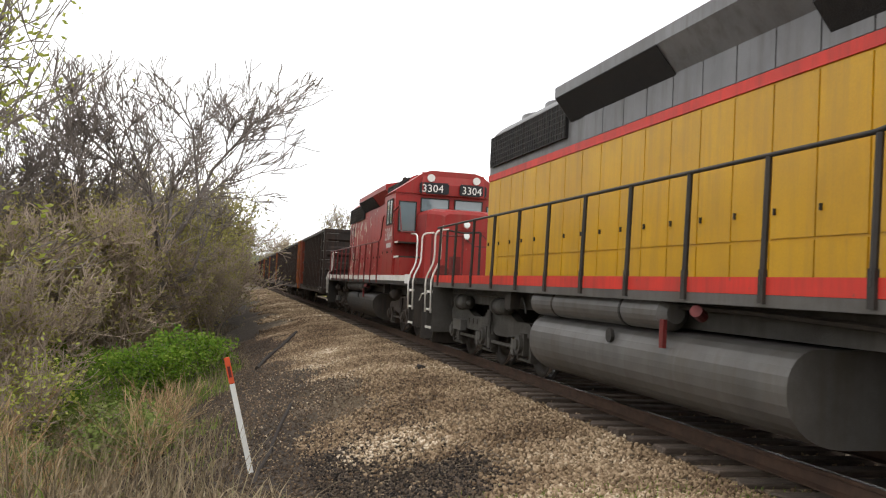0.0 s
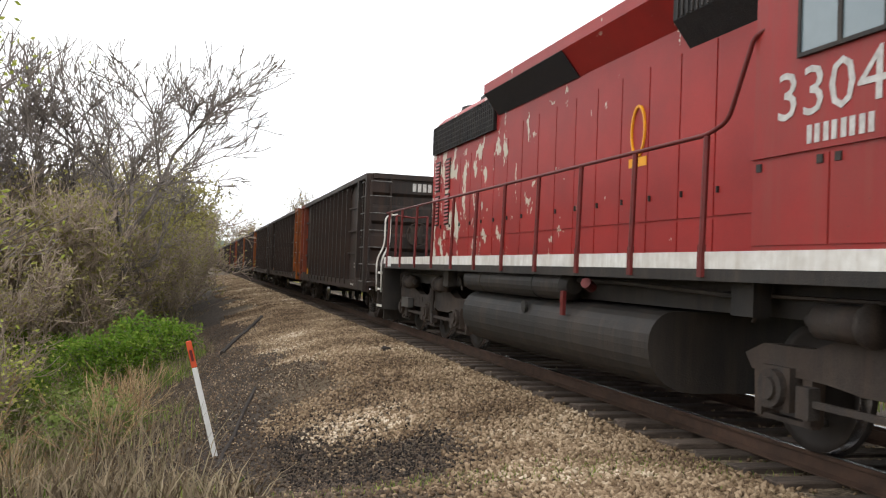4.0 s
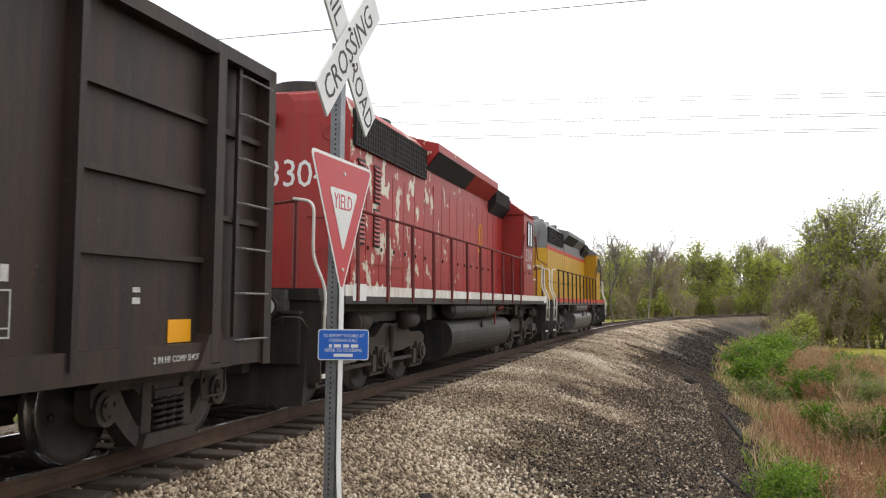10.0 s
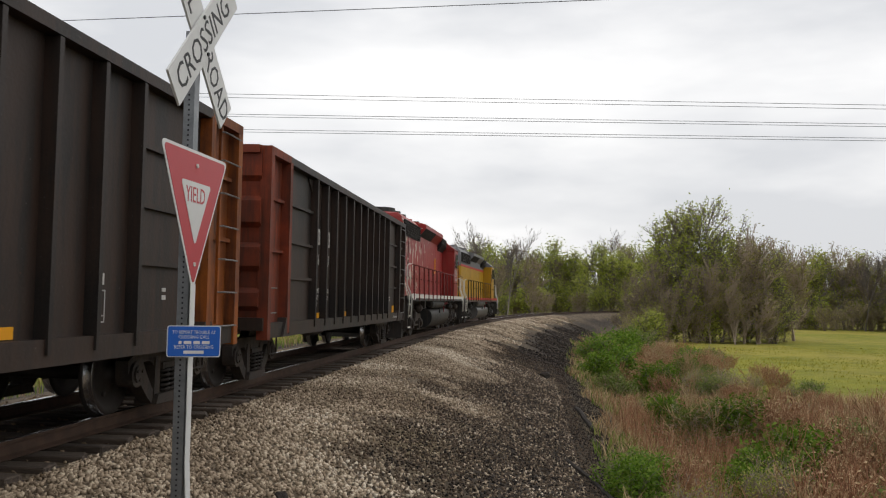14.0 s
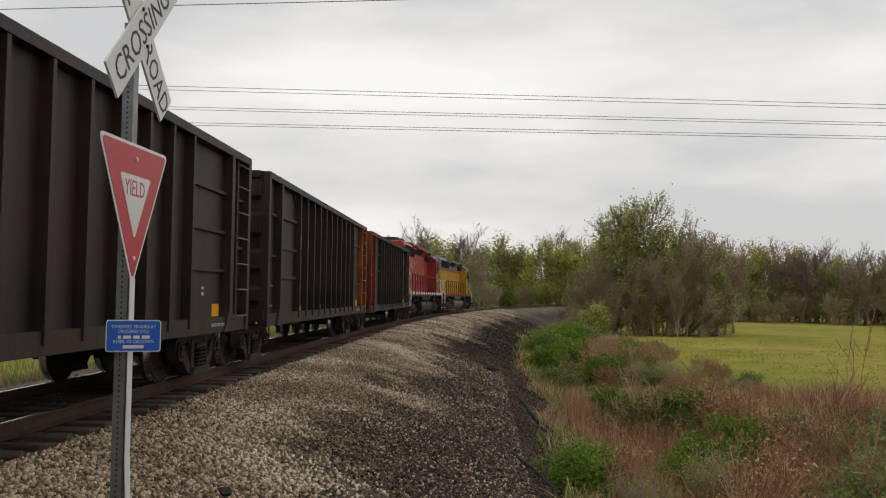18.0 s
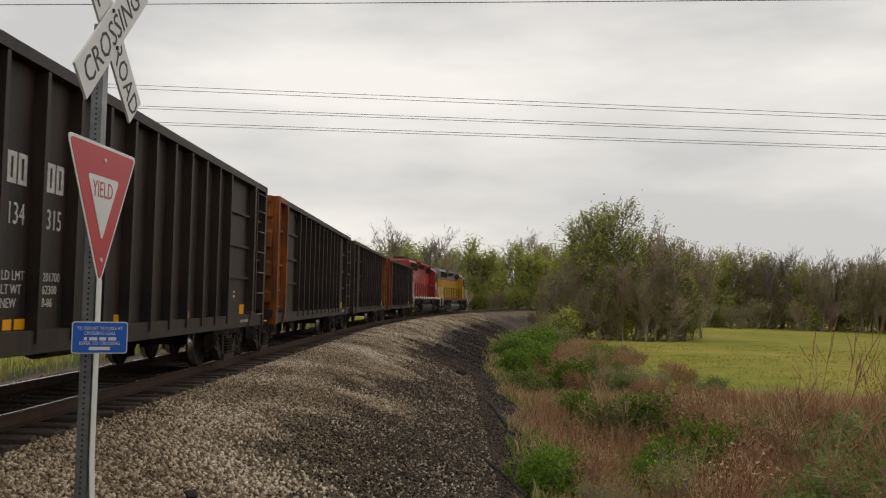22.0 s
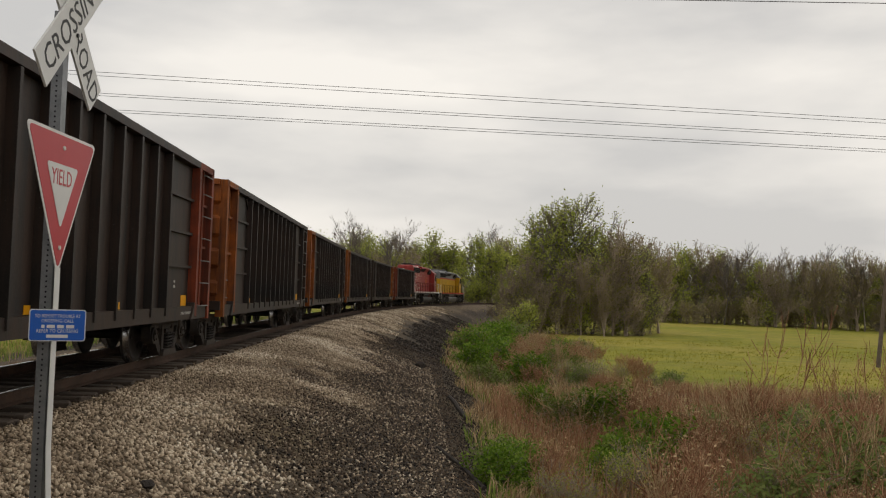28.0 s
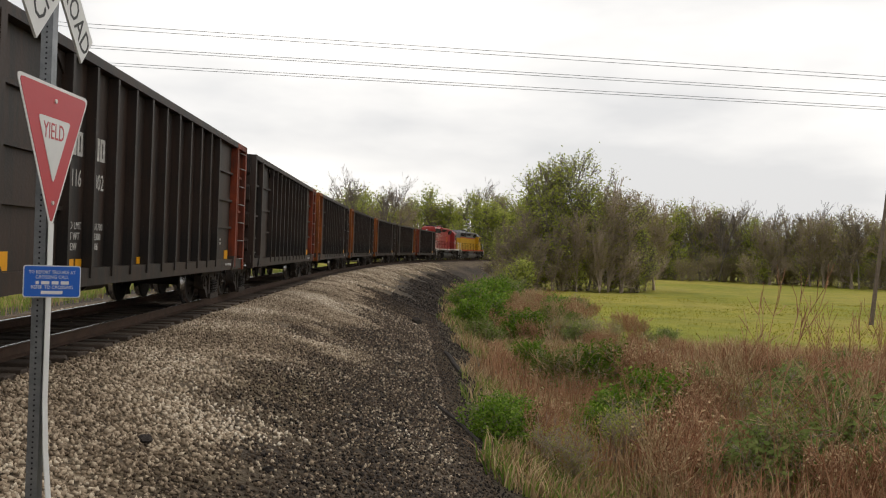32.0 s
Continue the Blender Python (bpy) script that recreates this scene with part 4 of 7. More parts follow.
N_CARS = 20
ENDS = [(CAR_PAINT, CAR_RED), (CAR_ORANGE, CAR_PAINT), (CAR_PAINT, CAR_ORANGE), (CAR_PAINT, CAR_ORANGE), (CAR_PAINT, CAR_ORANGE), (CAR_RED, CAR_PAINT),
        (CAR_RED, CAR_PAINT), (CAR_PAINT, CAR_PAINT), (CAR_PAINT, CAR_RED), (CAR_PAINT, CAR_ORANGE)]
NUMBERS = [("116", "297"), ("116", "912"), ("133", "301"), ("134", "315"), ("133", "365"), ("115", "703"), ("116", "002"), None, None, None]
cars = []
for i in range(N_CARS):
    if i < 8:
        c = gondola(i, *ENDS[i], NUMBERS[i])
    else:
        c = copy_thing(cars[i % 8], Matrix())
    cars.append(c)
    VEHICLES.append((c, CAR_FRONT - CAR_L / 2 - i * CAR_PITCH, CAR_L / 2 - 1.22))



# ---- the locomotives ----
def peeling(name, base, dark, under, x0, x1):
    """Paint that has flaked off in ragged patches over one stretch of the body, down to an older cream coat."""
    m = material(name, base, dark, 1.2, 0.45, amount=0.9, fine=0.06, fine_scale=50)
    nt = m.node_tree
    b = nt.nodes["Principled BSDF"]
    old = b.inputs["Base Color"].links[0].from_socket
    co = nt.nodes.new("ShaderNodeTexCoord")
    mp = nt.nodes.new("ShaderNodeMapping")
    mp.inputs["Scale"].default_value = (1.25, 1.0, 0.85)
    nt.links.new(co.outputs["Object"], mp.inputs["Vector"])
    n = node(nt, "ShaderNodeTexNoise", Scale=2.3, Detail=9.0, Roughness=0.62)
    nt.links.new(mp.outputs["Vector"], n.inputs["Vector"])
    sx = nt.nodes.new("ShaderNodeSeparateXYZ")
    nt.links.new(co.outputs["Object"], sx.inputs["Vector"])
    a = nt.nodes.new("ShaderNodeMapRange")
    a.inputs["From Min"].default_value, a.inputs["From Max"].default_value = x0, x1
    a.inputs["To Min"].default_value, a.inputs["To Max"].default_value = 0.10, -0.10
    nt.links.new(sx.outputs["X"], a.inputs["Value"])
    s = nt.nodes.new("ShaderNodeMath")
    s.operation = "ADD"
    nt.links.new(n.outputs["Fac"], s.inputs[0])
    nt.links.new(a.outputs["Result"], s.inputs[1])
    r = nt.nodes.new("ShaderNodeValToRGB")
    r.color_ramp.interpolation = "CONSTANT"
    r.color_ramp.elements[0].color, r.color_ramp.elements[1].color = (0, 0, 0, 1), (1, 1, 1, 1)
    r.color_ramp.elements[1].position = 0.618
    nt.links.new(s.outputs["Value"], r.inputs["Fac"])
    mx = nt.nodes.new("ShaderNodeMixRGB")
    nt.links.new(r.outputs["Color"], mx.inputs["Fac"])
    nt.links.new(old, mx.inputs["Color1"])
    mx.inputs["Color2"].default_value = (*under, 1)
    nt.links.new(mx.outputs["Color"], b.inputs["Base Color"])
    return m


RED_PEELING = peeling("peeling_red_paint", (0.36, 0.024, 0.020), (0.26, 0.020, 0.018), (0.58, 0.53, 0.43), -7.4, 4.5)

HL = 9.75
TRUCK_MID = 6.45


def loco_frame_mesh():
    bm = bmesh.new()
    w = 0.07
    prism(bm, [(-2.55, 0.88), (-2.35, 1.02), (-1.5, 1.0), (-0.85, 0.82), (-0.2, 0.82), (0.25, 1.02), (1.2, 1.0), (1.7, 0.84), (2.3, 0.84), (2.55, 0.74), (2.45, 0.62), (1.55, 0.60), (1.2, 0.56),
               (0.6, 0.56), (0.35, 0.62), (-0.35, 0.62), (-0.6, 0.56), (-1.3, 0.56), (-1.6, 0.62), (-2.5, 0.66)], "y", -w, w)
    for x in (-2.07, 0.0, 2.07):
        for k in (-0.3, 0.3):
            prism(bm, [(x + k - 0.06, 0.65), (x + k + 0.06, 0.65), (x + k + 0.04, 0.26), (x + k - 0.04, 0.26)], "y", -0.06, 0.06)
        box(bm, x - 0.34, x + 0.34, -0.04, 0.04, 0.24, 0.28)
    return bm


def loco_truck(parent, x, turn, i, mat):
    m = Matrix.Translation((x, 0, 0)) @ pose(0, 0, 0, 0, 0, turn)
    t = piece("truck", "loco_bolster", lambda: made((-0.5, 0.5, -0.95, 0.95, 0.7, 1.1), (-2.4, 2.4, -0.5, 0.5, 0.45, 0.85)), mat, parent, m)
    for side in (-1, 1):
        piece("side_frame", "loco_side_frame", loco_frame_mesh, mat, t, (0, 1.06 * side, 0))
        for ax in (-2.07, 0.0, 2.07):
            piece("axle_box", "axle_box", lambda: rod(rod(made((-0.17, 0.17, -0.1, 0.1, -0.17, 0.17)), (0, -0.16, 0), (0, 0.16, 0), 0.15, 14), (0, -0.19, 0), (0, 0.19, 0), 0.09, 12), mat, t, (ax, 1.08 * side, 0.508))
        for bx in (-1.15, 1.3):
            piece("brake_cylinder", "loco_brake_cylinder", lambda: rod(rod(rod(bmesh.new(), (-0.28, 0, 0), (0.2, 0, 0), 0.13, 14), (-0.34, 0, 0), (-0.28, 0, 0), 0.155, 14), (0.2, 0, 0), (0.34, 0, 0), 0.05, 8), mat, t, (bx, 1.22 * side, 1.06), smooth=True)
        piece("brake_pipe", "loco_brake_pipe", lambda: pipe(bend([(-2.3, 0, 0.95), (-2.3, 0, 1.22), (2.2, 0, 1.22), (2.35, 0, 1.0)], 0.1), 0.018, 5), mat, t, (0, 1.2 * side, 0))
        for bx in (-1.05, 1.05):
            piece("brake_rod", "loco_brake_rod", lambda: made((-0.75, 0.75, -0.02, 0.02, -0.025, 0.025), (-0.75, -0.6, -0.05, 0.05, -0.12, 0.12), (0.6, 0.75, -0.05, 0.05, -0.12, 0.12)), mat, t, (bx, 1.15 * side, 0.44))
        for bx in (-0.28, 0.0, 0.28):
            piece("drilled_boss", "drilled_boss", lambda: rod(bmesh.new(), (0, -0.08, 0), (0, 0.08, 0), 0.05, 10), LOCO_BLACK, t, (bx - 0.9, 1.06 * side, 0.72))
        piece("damper", "loco_damper", lambda: rod(rod(bmesh.new(), (0, 0, 0.98), (0, 0, 0.72), 0.05, 8), (0, 0, 0.72), (0, 0, 0.5), 0.035, 8), mat, t, (0.42, 1.2 * side, 0))
        piece("sander_box", "sander_box", lambda: made((-0.3, 0.3, -0.06, 0.06, -0.1, 0.1)), TANK_GREY if mat is not LOCO_BLACK else mat, t, (-1.62, 1.2 * side, 0.62))
    for ax in (-2.07, 0.0, 2.07):
        WHEELS.append((wheelset(t, ax, 0.508), 0.508 if turn == 0 else -0.508, i))
    return t


def ring_body(rings):
    """A closed body through cross-section outlines: (x, [(y, z), ...]) with equal counts."""
    bm = bmesh.new()
    vs = [[bm.verts.new((x, y, z)) for y, z in outline] for x, outline in rings]
    n = len(vs[0])
    for a, b in zip(vs, vs[1:]):
        for k in range(n):
            bm.faces.new((a[k], a[(k + 1) % n], b[(k + 1) % n], b[k]))
    bm.faces.new(vs[0][::-1])
    bm.faces.new(vs[-1])
    return bm


def arch(w, z0, z1, crown, soft=0.2):
    """Half-width, foot, shoulder and crown of a hood's section."""
    return [(-w, z0), (-w, z1), (-w + soft * 0.35, z1 + (crown - z1) * 0.6), (-w + soft, z1 + (crown - z1) * 0.92), (-w * 0.4, crown), (w * 0.4, crown),
            (w - soft, z1 + (crown - z1) * 0.92), (w - soft * 0.35, z1 + (crown - z1) * 0.6), (w, z1), (w, z0)]


def pane(parent, x0, x1, z0, z1, m, name="window"):
    """A glazed opening in a frame; it lies in the xz plane of m and looks along -y."""
    f = bmesh.new()
    t = 0.03
    for b in ((x0 - t, x1 + t, z0 - t, z0), (x0 - t, x1 + t, z1, z1 + t), (x0 - t, x0, z0, z1), (x1, x1 + t, z0, z1)):
        box(f, b[0], b[1], -0.025, 0.02, b[2], b[3])
    bmesh.ops.transform(f, matrix=m, verts=f.verts[:])
    fr = part(name, f, LOCO_BLACK, parent, "black rubber window frame")
    g = made((x0, x1, -0.012, 0.0, z0, z1))
    bmesh.ops.transform(g, matrix=m, verts=g.verts[:])
    part("pane", g, GLASS, fr)
    return fr


def lamp(parent, at, m, r=0.11, shell=None, name="headlight"):
    a = Matrix.Translation(at) @ m
    h = bmesh.new()
    rod(h, (0, 0, 0), (0, -0.16, 0), r * 0.8, 16, r)
    rod(h, (0, -0.155, 0), (0, -0.175, 0), r * 1.08, 16)
    bmesh.ops.transform(h, matrix=a, verts=h.verts[:])
    s = part(name, h, shell or LOCO_BLACK, parent, smooth=False)
    g = bmesh.new()
    rod(g, (0, -0.172, 0), (0, -0.185, 0), r * 0.86, 16, r * 0.6)
    bmesh.ops.transform(g, matrix=a, verts=g.verts[:])
    part("lens", g, LENS, s, "clear glass lens")
    return s


def diesel(i, body, upper, hood_mat, sill, under, rails, label, number, U):
    """A six-axle hood locomotive. U: places of its features, metres from its rear plate."""
    lo = thing("diesel_locomotive", label, "locomotive", "locomotives of the train")

    def X(u):
        return u - HL
    two_tone = upper is not body
    # frame and deck
    part("frame", made((-HL + 0.05, HL - 0.5, -1.1, 1.1, 1.05, 1.4), (-HL, HL - 0.45, -1.52, 1.52, 1.36, 1.42)), LOCO_BLACK if not two_tone else TRUCK_GREY, lo)
    for side in (-1, 1):
        a, b = sorted((side * 1.49, side * 1.55))
        ss = part("side_sill", made((X(0.75), X(18.35), a, b, 1.42, 1.56)), sill, lo)
        part("sill_edge", made((X(0.75), X(18.35), a, b, 1.32, 1.417)), TANK_GREY if two_tone else LOCO_BLACK, ss)
        if not two_tone:
            for u in (U["patch"][0], U["patch"][1]):
                c, d = sorted((side * 1.552, side * 1.557))
                part("patch", made((X(u), X(u) + 0.5, c, d, 1.36, 1.58)), SIGN_WHITE, ss, "fresh white paint patch")
    part("deck", made((-HL, HL - 0.45, -1.5, 1.5, 1.422, 1.50)), LOCO_BLACK, lo)
    # long hood
    w, top, sh = 0.93, U["top"], U["top"] - 0.38
    band = 3.38
    r0, r1 = X(U["hood"]), X(U["cab"])
    if two_tone:
        lower = ring_body([(r0, [(-0.55, 1.5), (-0.55, band), (0.55, band), (0.55, 1.5)]), (r0 + 0.32, [(-w, 1.5), (-w, band), (w, band), (w, 1.5)]), (r1, [(-w, 1.5), (-w, band), (w, band), (w, 1.5)])])
        hood = part("long_hood", lower, hood_mat, lo)
        part("upper_hood", ring_body([(r0, arch(0.55, band, sh - 0.1, top - 0.12)), (r0 + 0.32, arch(w, band, sh, top)), (r1, arch(w, band, sh, top))]), upper, lo, "grey upper hood")
        for side in (-1, 1):
            a, b = sorted((side * w, side * (w + 0.02)))
            part("stripe", made((r0 + 0.32, r1, a, b, band - 0.02, band + 0.1)), STRIPE_RED, lo, "red dividing stripe")
    else:
        hood = part("long_hood", ring_body([(r0 + 0.401, arch(w, 1.5, sh, top)), (r1, arch(w, 1.5, sh, top))]), hood_mat, lo)
        part("hood_end", ring_body([(r0, arch(0.24, 1.5, sh - 0.02, top - 0.12, 0.12)), (r0 + 0.39, arch(w, 1.5, sh, top)), (r0 + 0.4, arch(w, 1.5, sh, top))]), body, lo)
    for side in (-1, 1):
        # access doors with their latches
        n = U.get("doors", 15)
        d0, d1 = U["hood"] + 0.45, U["cab"] - 0.15
        dw = (d1 - d0) / n
        y0, y1 = sorted((side * w, side * (w + 0.016)))
        for k in range(n):
            a = X(d0 + k * dw)
            dtop = 3.34 if two_tone else (3.42 if d0 + k * dw < U["rad"] else 3.6)
            door = part("hood_door", made((a + 0.012, a + dw - 0.012, y0, y1, 1.93, dtop)), hood_mat, lo)
            part("lower_panel", made((a + 0.012, a + dw - 0.012, y0, y1, 1.56, 1.9)), hood_mat, door)
            if side < 0:
                f0, f1 = sorted((side * (w + 0.016), side * (w + 0.04)))
                part("latch", made((a + 0.07, a + 0.09, f0, f1, 2.14, 2.20)), LOCO_BLACK, door)
            if two_tone and d0 + k * dw > U["rad"] + 0.1:
                part("upper_door", made((a + 0.012, a + dw - 0.012, y0, y1, band + 0.11, 3.86)), upper, lo)
        # radiator screens
        g0, g1 = sorted((side * (w - 0.01), side * (w + 0.05)))
        half = (U["rad"] - U["hood"] - 0.6) / 2
        for k in (0, 1):
            a = X(U["hood"] + 0.5 + k * (half + 0.03))
            gr = part("radiator_screen", made((a, a + half, g0, g1, sh - 0.42, sh + 0.12)), GRILLE_BLACK, lo, "black radiator screen")
            fr = bmesh.new()
            f0, f1 = sorted((side * (w + 0.05), side * (w + 0.062)))
            for q in np.arange(a, a + half + 0.01, 0.11):
                box(fr, q - 0.007, q + 0.007, f0, f1, sh - 0.42, sh + 0.12)
            for q in np.arange(sh - 0.42, sh + 0.13, 0.09):
                box(fr, a, a + half, f0 + 0.002, f1 - 0.002, q - 0.006, q + 0.006)
            part("screen_mesh", fr, LOCO_BLACK, gr)
        # flared housing: black intake, then plain panel, then the tall intake box by the cab
        fl = [(side * w, sh - 0.2), (side * (w + 0.26), sh + 0.12), (side * (w + 0.26), sh + 0.27), (side * 0.6, top + 0.03), (side * 0.5, sh - 0.2)]
        part("intake_housing", prism(bmesh.new(), fl, "x", X(U["rad"]), X(U["flare"])), upper if two_tone else hood_mat, lo)
        sl = [(side * (w + 0.015), sh - 0.21), (side * (w + 0.272), sh + 0.105), (side * (w + 0.272), sh + 0.115), (side * (w + 0.0), sh - 0.2)]
        part("intake_screen", prism(bmesh.new(), sl, "x", X(U["rad"]) + 0.05, X(U["rad"] + (U["flare"] - U["rad"]) * 0.55)), GRILLE_BLACK, lo, "black sloping air intake")
        bx0, bx1 = sorted((side * (w - 0.1), side * (w + 0.30)))
        ib = part("filter_housing", prism(bmesh.new(), [(side * w, sh - 0.45), (side * (w + 0.2), sh - 0.2), (side * (w + 0.2), sh + 0.15), (side * 0.6, top + 0.02), (side * 0.6, sh - 0.45)], "x", X(U["flare"]) + 0.04, X(U["cab"]) - 0.05), GRILLE_BLACK, lo, "black ribbed filter housing")
        rb = bmesh.new()
        for q in np.arange(X(U["flare"]) + 0.12, X(U["cab"]) - 0.08, 0.09):
            prism(rb, [(side * (w + 0.2), sh - 0.19), (side * (w + 0.215), sh - 0.19), (side * (w + 0.215), sh + 0.14), (side * (w + 0.2), sh + 0.14)], "x", q, q + 0.03)
        part("ribs", rb, LOCO_BLACK, ib)
    # fans and stacks on the roof
    for k in range(3):
        u = U["hood"] + 0.95 + k * 1.25
        part("radiator_fan", rod(bmesh.new(), (X(u), 0, top - 0.05), (X(u), 0, top + 0.17), 0.56, 22, 0.52), upper if two_tone else LOCO_BLACK, lo)
    for k in range(2):
        u = U["rad"] + 0.8 + k * 1.35
        part("brake_fan", rod(bmesh.new(), (X(u), 0, top - 0.02), (X(u), 0, top + 0.16), 0.55, 20, 0.5), upper if two_tone else hood_mat, lo)
    part("exhaust_stack", made((X(U["flare"] - 0.9), X(U["flare"] - 0.3), -0.2, 0.2, top, top + 0.2)), LOCO_BLACK, lo)
    hu = U.get("horn", U["flare"] - 2.15)
    horn = part("air_horn", made((X(hu) - 0.05, X(hu) + 0.05, -0.3, 0.3, top - 0.05, top + 0.2)), LOCO_BLACK, lo)
    for k in range(5):
        y = -0.26 + 0.13 * k
        part("trumpet", rod(bmesh.new(), (X(hu) - 0.2 + 0.06 * k, y, top + 0.26), (X(hu) + 0.3 + 0.06 * k, y, top + 0.28), 0.035, 10, 0.095), LOCO_BLACK, horn)
    # cab
    c0, c1 = X(U["cab"]), X(U["cabf"])
    ct = U["cabtop"]
    cw = 1.52
    sec = [(-cw, 1.5), (-cw, ct - 0.62), (-cw + 0.05, ct - 0.55), (-0.78, ct - 0.06), (-0.6, ct), (0.6, ct), (0.78, ct - 0.06), (cw - 0.05, ct - 0.55), (cw, ct - 0.62), (cw, 1.5)]
    cab = part("cab", prism(bmesh.new(), sec, "x", c0, c1), body, lo)
    part("cab_roof", prism(bmesh.new(), [(-cw - 0.03, ct - 0.56), (-0.79, ct - 0.03), (-0.6, ct + 0.03), (0.6, ct + 0.03), (0.79, ct - 0.03), (cw + 0.03, ct - 0.56), (cw, ct - 0.60), (-cw, ct - 0.60)], "x", c0 - 0.06, c1 + 0.05), upper, cab)
    for side in (-1, 1):
        m = pose(0, side * (cw + 0.005), 0) if side < 0 else pose(0, side * (cw + 0.005), 0, 0, 0, 180)
        if side < 0:
            pane(cab, c0 + 0.55, c0 + 1.35, 2.95, 3.58, m, "side_window")
            part("window_post", made((c0 + 0.93, c0 + 0.97, -cw - 0.03, -cw, 2.95, 3.58)), LOCO_BLACK, cab)
        else:
            pane(cab, -(c0 + 1.35), -(c0 + 0.55), 2.95, 3.58, m, "side_window")
        # lower side boxes ahead of and below the cab
        y0, y1 = sorted((side * cw, side * (cw + 0.012)))
        for a, b in ((c0 + 0.02, c0 + 0.86), (c0 + 0.88, c1 - 0.02)):
            bx = part("battery_door", made((a, b, y0, y1, 1.6, 2.22)), body, lo)
            part("hinge", made((a + 0.05, a + 0.11, y0 - 0.012, y1 + 0.012, 2.15, 2.21), (b - 0.11, b - 0.05, y0 - 0.012, y1 + 0.012, 2.15, 2.21)), LOCO_BLACK, bx)
        part("drip_strip", made((c0, c1, y0 - 0.01, y1 + 0.01, 2.25, 2.28)), body, lo)
    fm = Matrix.Translation((c1 + 0.006, 0, 0)) @ pose(0, 0, 0, 0, 0, 90)
    for a, b, z0, z1 in ((-1.40, -0.98, 2.75, 3.5), (0.98, 1.40, 2.75, 3.5), (-0.82, -0.1, 3.3, 3.62), (0.1, 0.82, 3.3, 3.62)):
        pane(cab, a, b, z0, z1, fm, "windshield")
    part("brow", prism(bmesh.new(), [(c1 + 0.01, ct - 0.62), (c1 + 0.14, ct - 0.62), (c1 + 0.14, ct - 0.34), (c1 + 0.01, ct - 0.02)], "y", -0.85, 0.85), body, cab)
    for side in (-1, 1):
        nb = Matrix.Translation((c1 + 0.16, side * 0.53, ct - 0.62)) @ pose(0, 0, 0, 0, 0, 90 + 8 * side)
        q = soft_box(-0.39, 0.39, -0.02, 0.02, 0.02, 0.32, 0.03)
        bmesh.ops.transform(q, matrix=nb, verts=q.verts[:])
        board = part("number_board", q, BLACK_PLATE, cab, "black number board with white digits")
        if number:
            writing(number, 0.29, SIGN_WHITE, board, nb @ pose(-0.33, -0.023, 0.065, 90, 0, 0), "digits", 1.0)
        z = bmesh.new()
        rod(z, (c1 + 0.1, side * 0.62, ct - 0.18), (c1 + 0.17, side * 0.62, ct - 0.18), 0.1, 18)
        part("marker_disc", z, SIGN_WHITE, cab, "pale round class lamp")
    if number:
        for side in (-1,):
            writing(number, 0.50, STENCIL_WHITE, cab, pose(c0 + 0.26, -cw - 0.004, 2.50, 90, 0, 0), "number", 1.12)
            bm = bmesh.new()
            for k in range(4):
                a = c0 + 0.62 + k * 0.17
                box(bm, a, a + 0.05, -cw - 0.006, -cw - 0.001, 2.30, 2.43)
                box(bm, a + 0.08, a + 0.13, -cw - 0.006, -cw - 0.001, 2.30, 2.43)
            part("reporting_mark", bm, STENCIL_WHITE, cab)
        ring = bmesh.new()
        for k in range(20):
            t0, t1 = 2 * math.pi * k / 20, 2 * math.pi * (k + 1) / 20
            rod(ring, (X(11.3) + 0.15 * math.cos(t0), -w - 0.02, 2.93 + 0.28 * math.sin(t0)), (X(11.3) + 0.15 * math.cos(t1), -w - 0.02, 2.93 + 0.28 * math.sin(t1)), 0.022, 4)
        box(ring, X(11.1), X(11.5), -w - 0.025, -w - 0.012, 2.54, 2.64)
        part("emblem", ring, REFLECT_YELLOW, lo, "yellow oval emblem")
        writing(number[:2], 0.56, SIGN_WHITE, lo, Matrix.Translation((r0 - 0.004, 0.205, 2.98)) @ pose(0, 0, 0, 90, 0, -90), "number", 0.88)
        writing(number[2:], 0.56, SIGN_WHITE, lo, Matrix.Translation((r0 + 0.008, -0.262, 2.98)) @ pose(0, 0, 0, 90, 0, -60.5), "number", 0.88)
        # fittings on the slanted corner: a filler ring, grab irons, marker plates
        tilt = Matrix.Translation((r0, -0.24, 0)) @ pose(0, 0, 0, 0, 0, -60.5)
        for px, pz in ((0.5, 3.78), (0.34, 2.1), (0.52, 2.1)):
            if pz > 3:
                hoop = pipe([(px + 0.1 * math.cos(2 * math.pi * k / 14), -0.012, pz + 0.1 * math.sin(2 * math.pi * k / 14)) for k in range(15)], 0.01, 5)
            else:
                hoop = made((px - 0.05, px + 0.05, -0.02, 0.0, pz - 0.03, pz + 0.03))
            bmesh.ops.transform(hoop, matrix=tilt, verts=hoop.verts[:])
            part("hood_fitting", hoop, LOCO_RED, lo)
        for pz in (2.55,):
            gi = pipe([(0.2, 0, pz), (0.2, -0.06, pz), (0.6, -0.06, pz), (0.6, 0, pz)], 0.011, 5)
            bmesh.ops.transform(gi, matrix=tilt, verts=gi.verts[:])
            part("grab_iron", gi, RED_PART, lo)
        # draft plates on the pilot
        for y0, y1, z0, z1, out in ((-1.3, -0.72, 0.62, 1.2, 0.1), (-0.66, -0.3, 0.5, 1.24, 0.22), (0.3, 0.66, 0.5, 1.24, 0.22), (0.72, 1.3, 0.62, 1.2, 0.1)):
            part("draft_plate", made((-HL - out, -HL - 0.02, y0, y1, z0, z1)), LOCO_BLACK, lo)
            part("tread_edge", made((-HL - out - 0.04, -HL - 0.02, y0 - 0.02, y1 + 0.02, z1 + 0.005, z1 + 0.035)), TRUCK_STEEL, lo)
